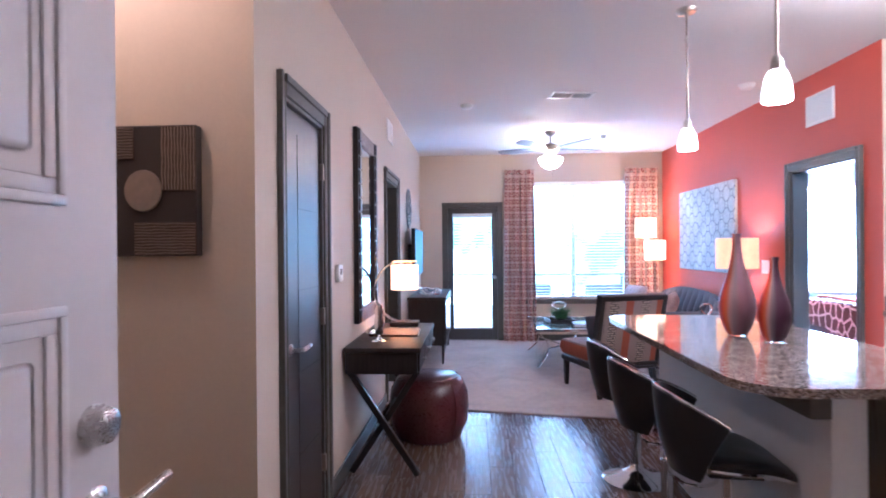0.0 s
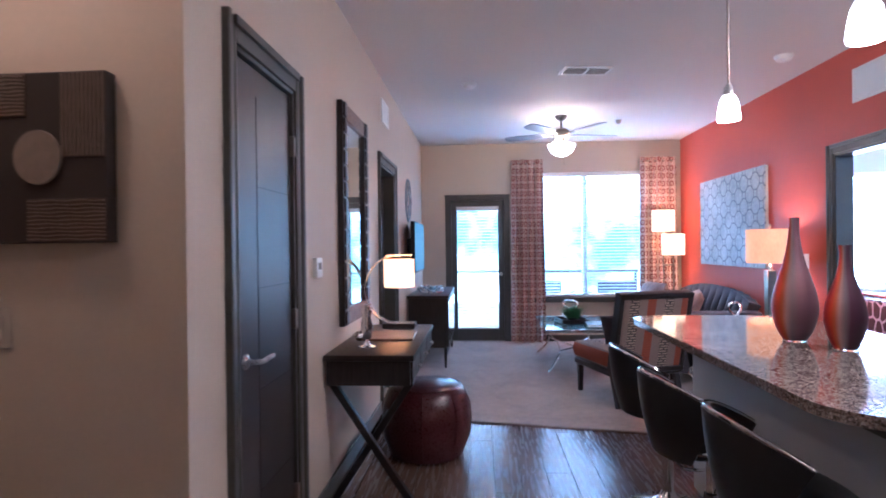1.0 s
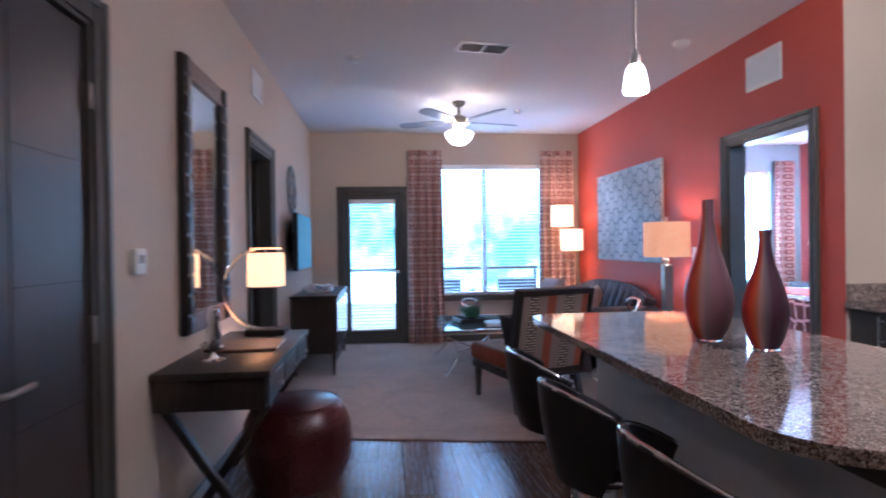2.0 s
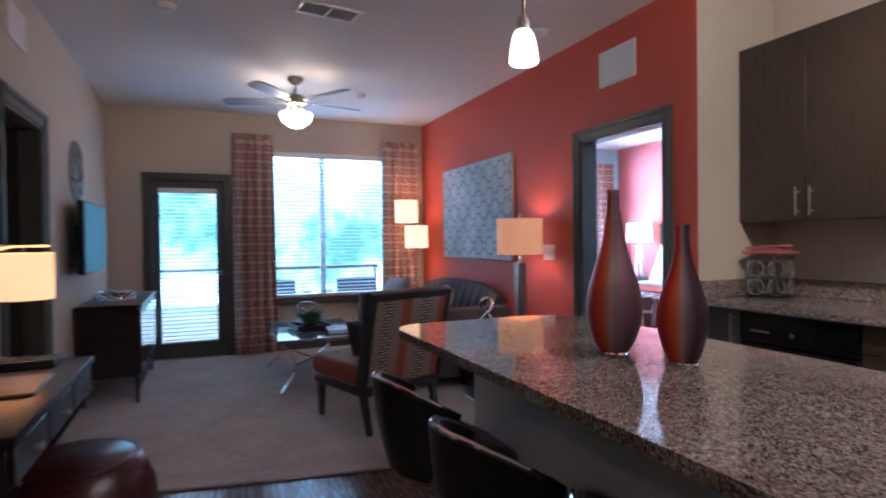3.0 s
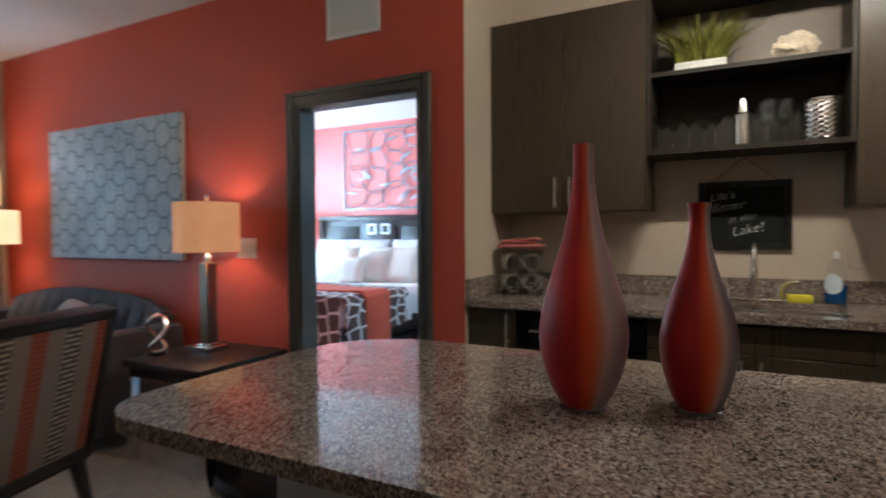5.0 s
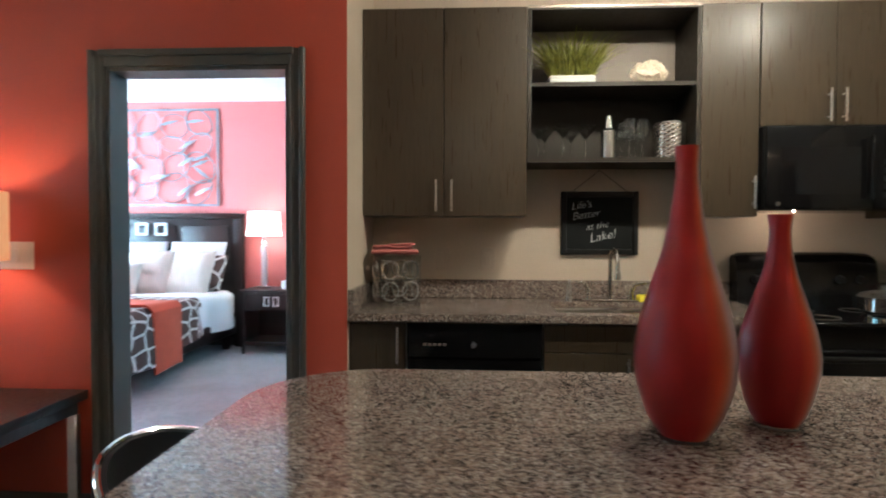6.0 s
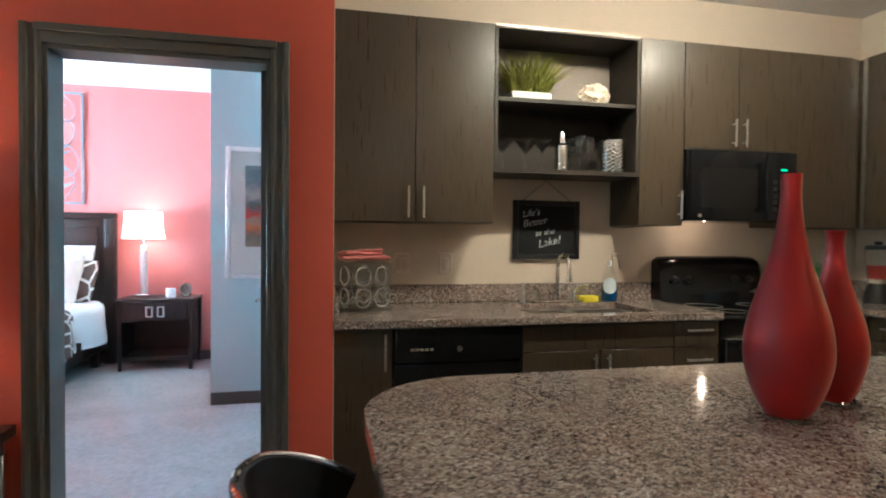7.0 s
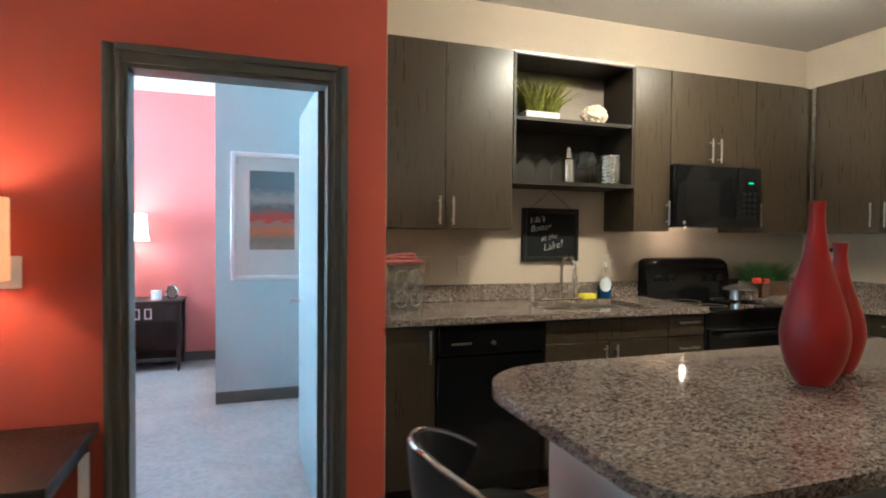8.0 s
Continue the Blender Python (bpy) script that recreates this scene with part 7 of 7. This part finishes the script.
def nightstand(y, label):
    th = thing("nightstand", pose(6.255, y, 0.006), label, "nightstand", "bedside tables")
    part("top", boxes((-0.225, 0.225, -0.34, 0.34, 0.655, 0.68), bev=0.004), M_DARKWOOD, th)
    part("body", boxes((-0.205, 0.205, -0.30, 0.30, 0.46, 0.654)), M_DARKWOOD, th)
    part("shelf", boxes((-0.205, 0.205, -0.30, 0.30, 0.10, 0.13)), M_DARKWOOD, th)
    part("back", boxes((0.185, 0.205, -0.30, 0.30, 0.13, 0.46)), M_DARKWOOD, th)
    part("side", boxes((-0.19, 0.185, -0.305, -0.29, 0.13, 0.46)), M_DARKWOOD, th)
    part("side", boxes((-0.19, 0.185, 0.29, 0.305, 0.13, 0.46)), M_DARKWOOD, th)
    dr = part("drawer", boxes((-0.218, -0.2055, -0.285, 0.285, 0.475, 0.64), bev=0.003), M_DARKWOOD, th)
    for s in (-1, 1):
        c = s * 0.05
        part("square_pull", boxes((-0.232, -0.219, c - 0.03, c + 0.03, 0.51, 0.52), (-0.232, -0.219, c - 0.03, c + 0.03, 0.60, 0.61), (-0.232, -0.219, c - 0.03, c - 0.02, 0.52, 0.60), (-0.232, -0.219, c + 0.02, c + 0.03, 0.52, 0.60)), M_SILVERP, dr, "square silver pull")
    for x in (-0.20, 0.20):
        for yy in (-0.31, 0.31):
            part("leg", tube([(x, yy, 0), (x, yy, 0.655)], [0.018, 0.028], 4), M_DARKWOOD, th)


nightstand(5.12, "dark wood nightstand with one drawer and open shelf")
nightstand(8.02, "dark wood nightstand with one drawer and open shelf")


def bedside_lamp(y):
    th = thing("bedside_lamp", pose(6.27, y, 0.687), "glass column bedside lamp with lit white shade", "table lamp", "bedside lamps")
    part("foot", boxes((-0.06, 0.06, -0.06, 0.06, 0, 0.03), bev=0.004), M_CHROME, th)
    part("column", lathe([(0.03, 0.03)] + [(0.030 + 0.007 * (k % 2), 0.045 + 0.024 * k) for k in range(18)] + [(0.02, 0.475), (0, 0.475)], 24), M_CRYSTAL, th, "stacked clear glass column")
    part("neck", lathe([(0.02, 0.475), (0.03, 0.49), (0.01, 0.51), (0.008, 0.80), (0, 0.80)], 16), M_CHROME, th)
    part("shade", lathe([(0.19, 0.57), (0.172, 0.66), (0.165, 0.83), (0.162, 0.83), (0.169, 0.66), (0.187, 0.57), (0.19, 0.57)], 40, cap=False), M_SHADEW, th, "lit white bell shade")
    part("spider", tube([(-0.16, 0, 0.825), (0.16, 0, 0.825)], 0.003, 6), M_CHROME, th)
    part("finial", lathe([(0.005, 0.80), (0.012, 0.84), (0, 0.87)], 14), M_CHROME, th)


bedside_lamp(5.28)


def leg_lamp(y):
    """A bedside lamp on a pair of splayed white slats."""
    th = thing("bedside_lamp", pose(6.27, y, 0.687), "bedside lamp on splayed white legs with lit white shade", "table lamp", "bedside lamps")
    for s in (-1, 1):
        part("leg", prism([(s * 0.095, -0.02), (s * 0.095, 0.02), (s * 0.065, 0.02), (s * 0.065, -0.02)], 0.0, 0.46), M_WHITE, th, "", Matrix(((0, 1, 0, 0), (1, 0, -s * 0.13, 0), (0, 0, 1, 0), (0, 0, 0, 1))))
    part("cap", boxes((-0.03, 0.03, -0.05, 0.05, 0.455, 0.48), bev=0.003), M_CHROME, th)
    part("neck", lathe([(0.012, 0.48), (0.012, 0.56), (0.008, 0.57), (0.008, 0.83), (0, 0.83)], 14), M_CHROME, th)
    part("shade", drum(0.19, 0.175, 0.545, 0.83), M_SHADEW, th, "lit white drum shade")
    part("spider", tube([(0, -0.17, 0.822), (0, 0.17, 0.822)], 0.003, 6), M_CHROME, th)


leg_lamp(7.95)
solo("candle", lathe([(0, 0), (0.045, 0), (0.045, 0.085), (0.02, 0.088), (0, 0.083)], 28), M_LINEN, pose(6.20, 5.02, 0.687), "short white candle on the nightstand", "candle")
ph = thing("photo_frame", pose(6.20, 4.88, 0.687, 0, -12, 0), "oval silver picture frame on the nightstand", "picture frame")
part("rim", tube([(0, 0.048 * math.cos(a), 0.075 + 0.068 * math.sin(a)) for a in [2 * math.pi * k / 36 for k in range(36)]], 0.011, 8, True), M_SILVER, ph)
bm = lathe([(0, 0), (1, 0), (1, 0.1), (0, 0.1)], 36)
bmesh.ops.scale(bm, vec=(0.066, 0.046, 0.04), verts=bm.verts[:])
bmesh.ops.rotate(bm, verts=bm.verts[:], matrix=Matrix.Rotation(radians(90), 3, "Y"))
part("picture", bm, M_PANELB, ph, "plain dark picture", pose(0, 0, 0.075))


def wire_art():
    th = thing("wire_wall_art", pose(6.495, 6.57, 2.14), "square grey wire wall art of crossing rings", "wall art")
    h, k2 = 0.69, 0.55
    part("border", boxes((-0.014, 0, -h, -h + 0.022, -k2, k2), (-0.014, 0, h - 0.022, h, -k2, k2), (-0.014, 0, -h + 0.022, h - 0.022, -k2, -k2 + 0.022), (-0.014, 0, -h + 0.022, h - 0.022, k2 - 0.022, k2)), M_LEAFM, th)
    rnd = random.Random(4)
    for k in range(16):
        cy, cz = -0.45 + 0.30 * (k % 4) + rnd.uniform(-0.04, 0.04), -0.37 + 0.25 * (k // 4) + rnd.uniform(-0.03, 0.03)
        r, q, tilt = rnd.uniform(0.15, 0.21), rnd.uniform(0.55, 0.9), rnd.uniform(-0.9, 0.9)
        pts = []
        for a in [2 * math.pi * j / 30 for j in range(30)]:
            py, pz = r * math.cos(a), r * q * math.sin(a)
            y, z = cy + py * math.cos(tilt) - pz * math.sin(tilt), cz + py * math.sin(tilt) + pz * math.cos(tilt)
            pts.append((-0.016 - 0.008 * math.sin(2 * a + k), max(-h + 0.01, min(h - 0.01, y)), max(-k2 + 0.01, min(k2 - 0.01, z))))
        part("ring", tube(pts, 0.0065, 5, True), M_LEAFM, th)
    for k in range(16):
        y, z, a = rnd.uniform(-0.52, 0.52), rnd.uniform(-0.42, 0.42), rnd.uniform(-0.7, 0.7)
        lf = lambda u, v: (-0.024 - 0.012 * math.sin(math.pi * u), y + (u - 0.5) * 0.24 * math.cos(a) - (v - 0.5) * 0.035 * math.sin(math.pi * u) * math.sin(a), z + (u - 0.5) * 0.24 * math.sin(a) + (v - 0.5) * 0.035 * math.sin(math.pi * u))
        part("leaf", sheet(lf, 10, 2, 0.003), M_LEAFP if k % 2 else M_LEAFM, th, "pale silvered metal leaf" if k % 2 else "")


wire_art()
fp = thing("framed_print", pose(4.797, 3.99, 1.47), "abstract banded print in a silver frame with white mount", "picture")
part("frame", boxes((-0.03, 0, -0.31, -0.275, -0.50, 0.50), (-0.03, 0, 0.275, 0.31, -0.50, 0.50), (-0.03, 0, -0.275, 0.275, -0.50, -0.465), (-0.03, 0, -0.275, 0.275, 0.465, 0.50), bev=0.005), M_SILVERP, fp)
part("mount", boxes((-0.014, -0.002, -0.275, 0.275, -0.465, 0.465)), M_MAT, fp)
part("print", boxes((-0.016, -0.0142, -0.17, 0.17, -0.26, 0.36)), M_BANDS, fp, "abstract banded print")
part("glass", boxes((-0.022, -0.020, -0.275, 0.275, -0.465, 0.465)), M_PANE, fp)


def bed_curtain(x0, x1):
    w = x1 - x0
    f = lambda u, v: ((u - 0.5) * w, 0.03 * math.sin(2 * math.pi * 4 * u + 0.6 * math.sin(3 * v)), 0.012 + 2.5 * v)
    th = thing("curtain", pose((x0 + x1) / 2, 8.62, 0), "cream ring-print curtain beside the bedroom window", "curtain", "bedroom curtains")
    part("panel", sheet(f, 70, 24, 0.003, lambda u, v: (u * w * 1.8, v * 2.5)), M_RING, th)


bed_curtain(6.02, 6.34)

# ---- floor planks ----
PW, PL = 0.152, 1.22
plank = finish(boxes((-PW / 2 + 0.0008, PW / 2 - 0.0008, -PL / 2 + 0.0008, PL / 2 - 0.0008, -0.0119, 0.0), bev=0.0012), "plank", M_PLANK, False)
floor_ob = bpy.data.objects["floor"]
rnd = random.Random(2)
n = 0
x = -2.1 + PW / 2
while x < 3.34:
    y = -2.6 + rnd.uniform(0, PL) - PL
    while y < 4.7:
        lim = edge_y(x) - 0.02
        lo, hi = max(y, -2.6), min(y + PL, lim)
        if x < -0.95:
            hi = min(hi, 1.63)
        if not -1.4 < x < 1.2:
            lo = max(lo, -0.36)
        if x > 0.5:
            lo = max(lo, YK if x > 0.57 and lo > -0.5 else lo)
        if hi - lo > 0.03:
            if hi - lo > PL - 0.001:
                part("plank", plank, None, floor_ob, "", pose(x, (lo + hi) / 2, 0))
            else:
                part("plank", boxes((-PW / 2 + 0.0008, PW / 2 - 0.0008, lo + 0.0008, hi - 0.0008, -0.0119, 0.0), bev=0.0012), M_PLANK, floor_ob, "", pose(x, 0, 0), False)
            n += 1
        y += PL
    x += PW
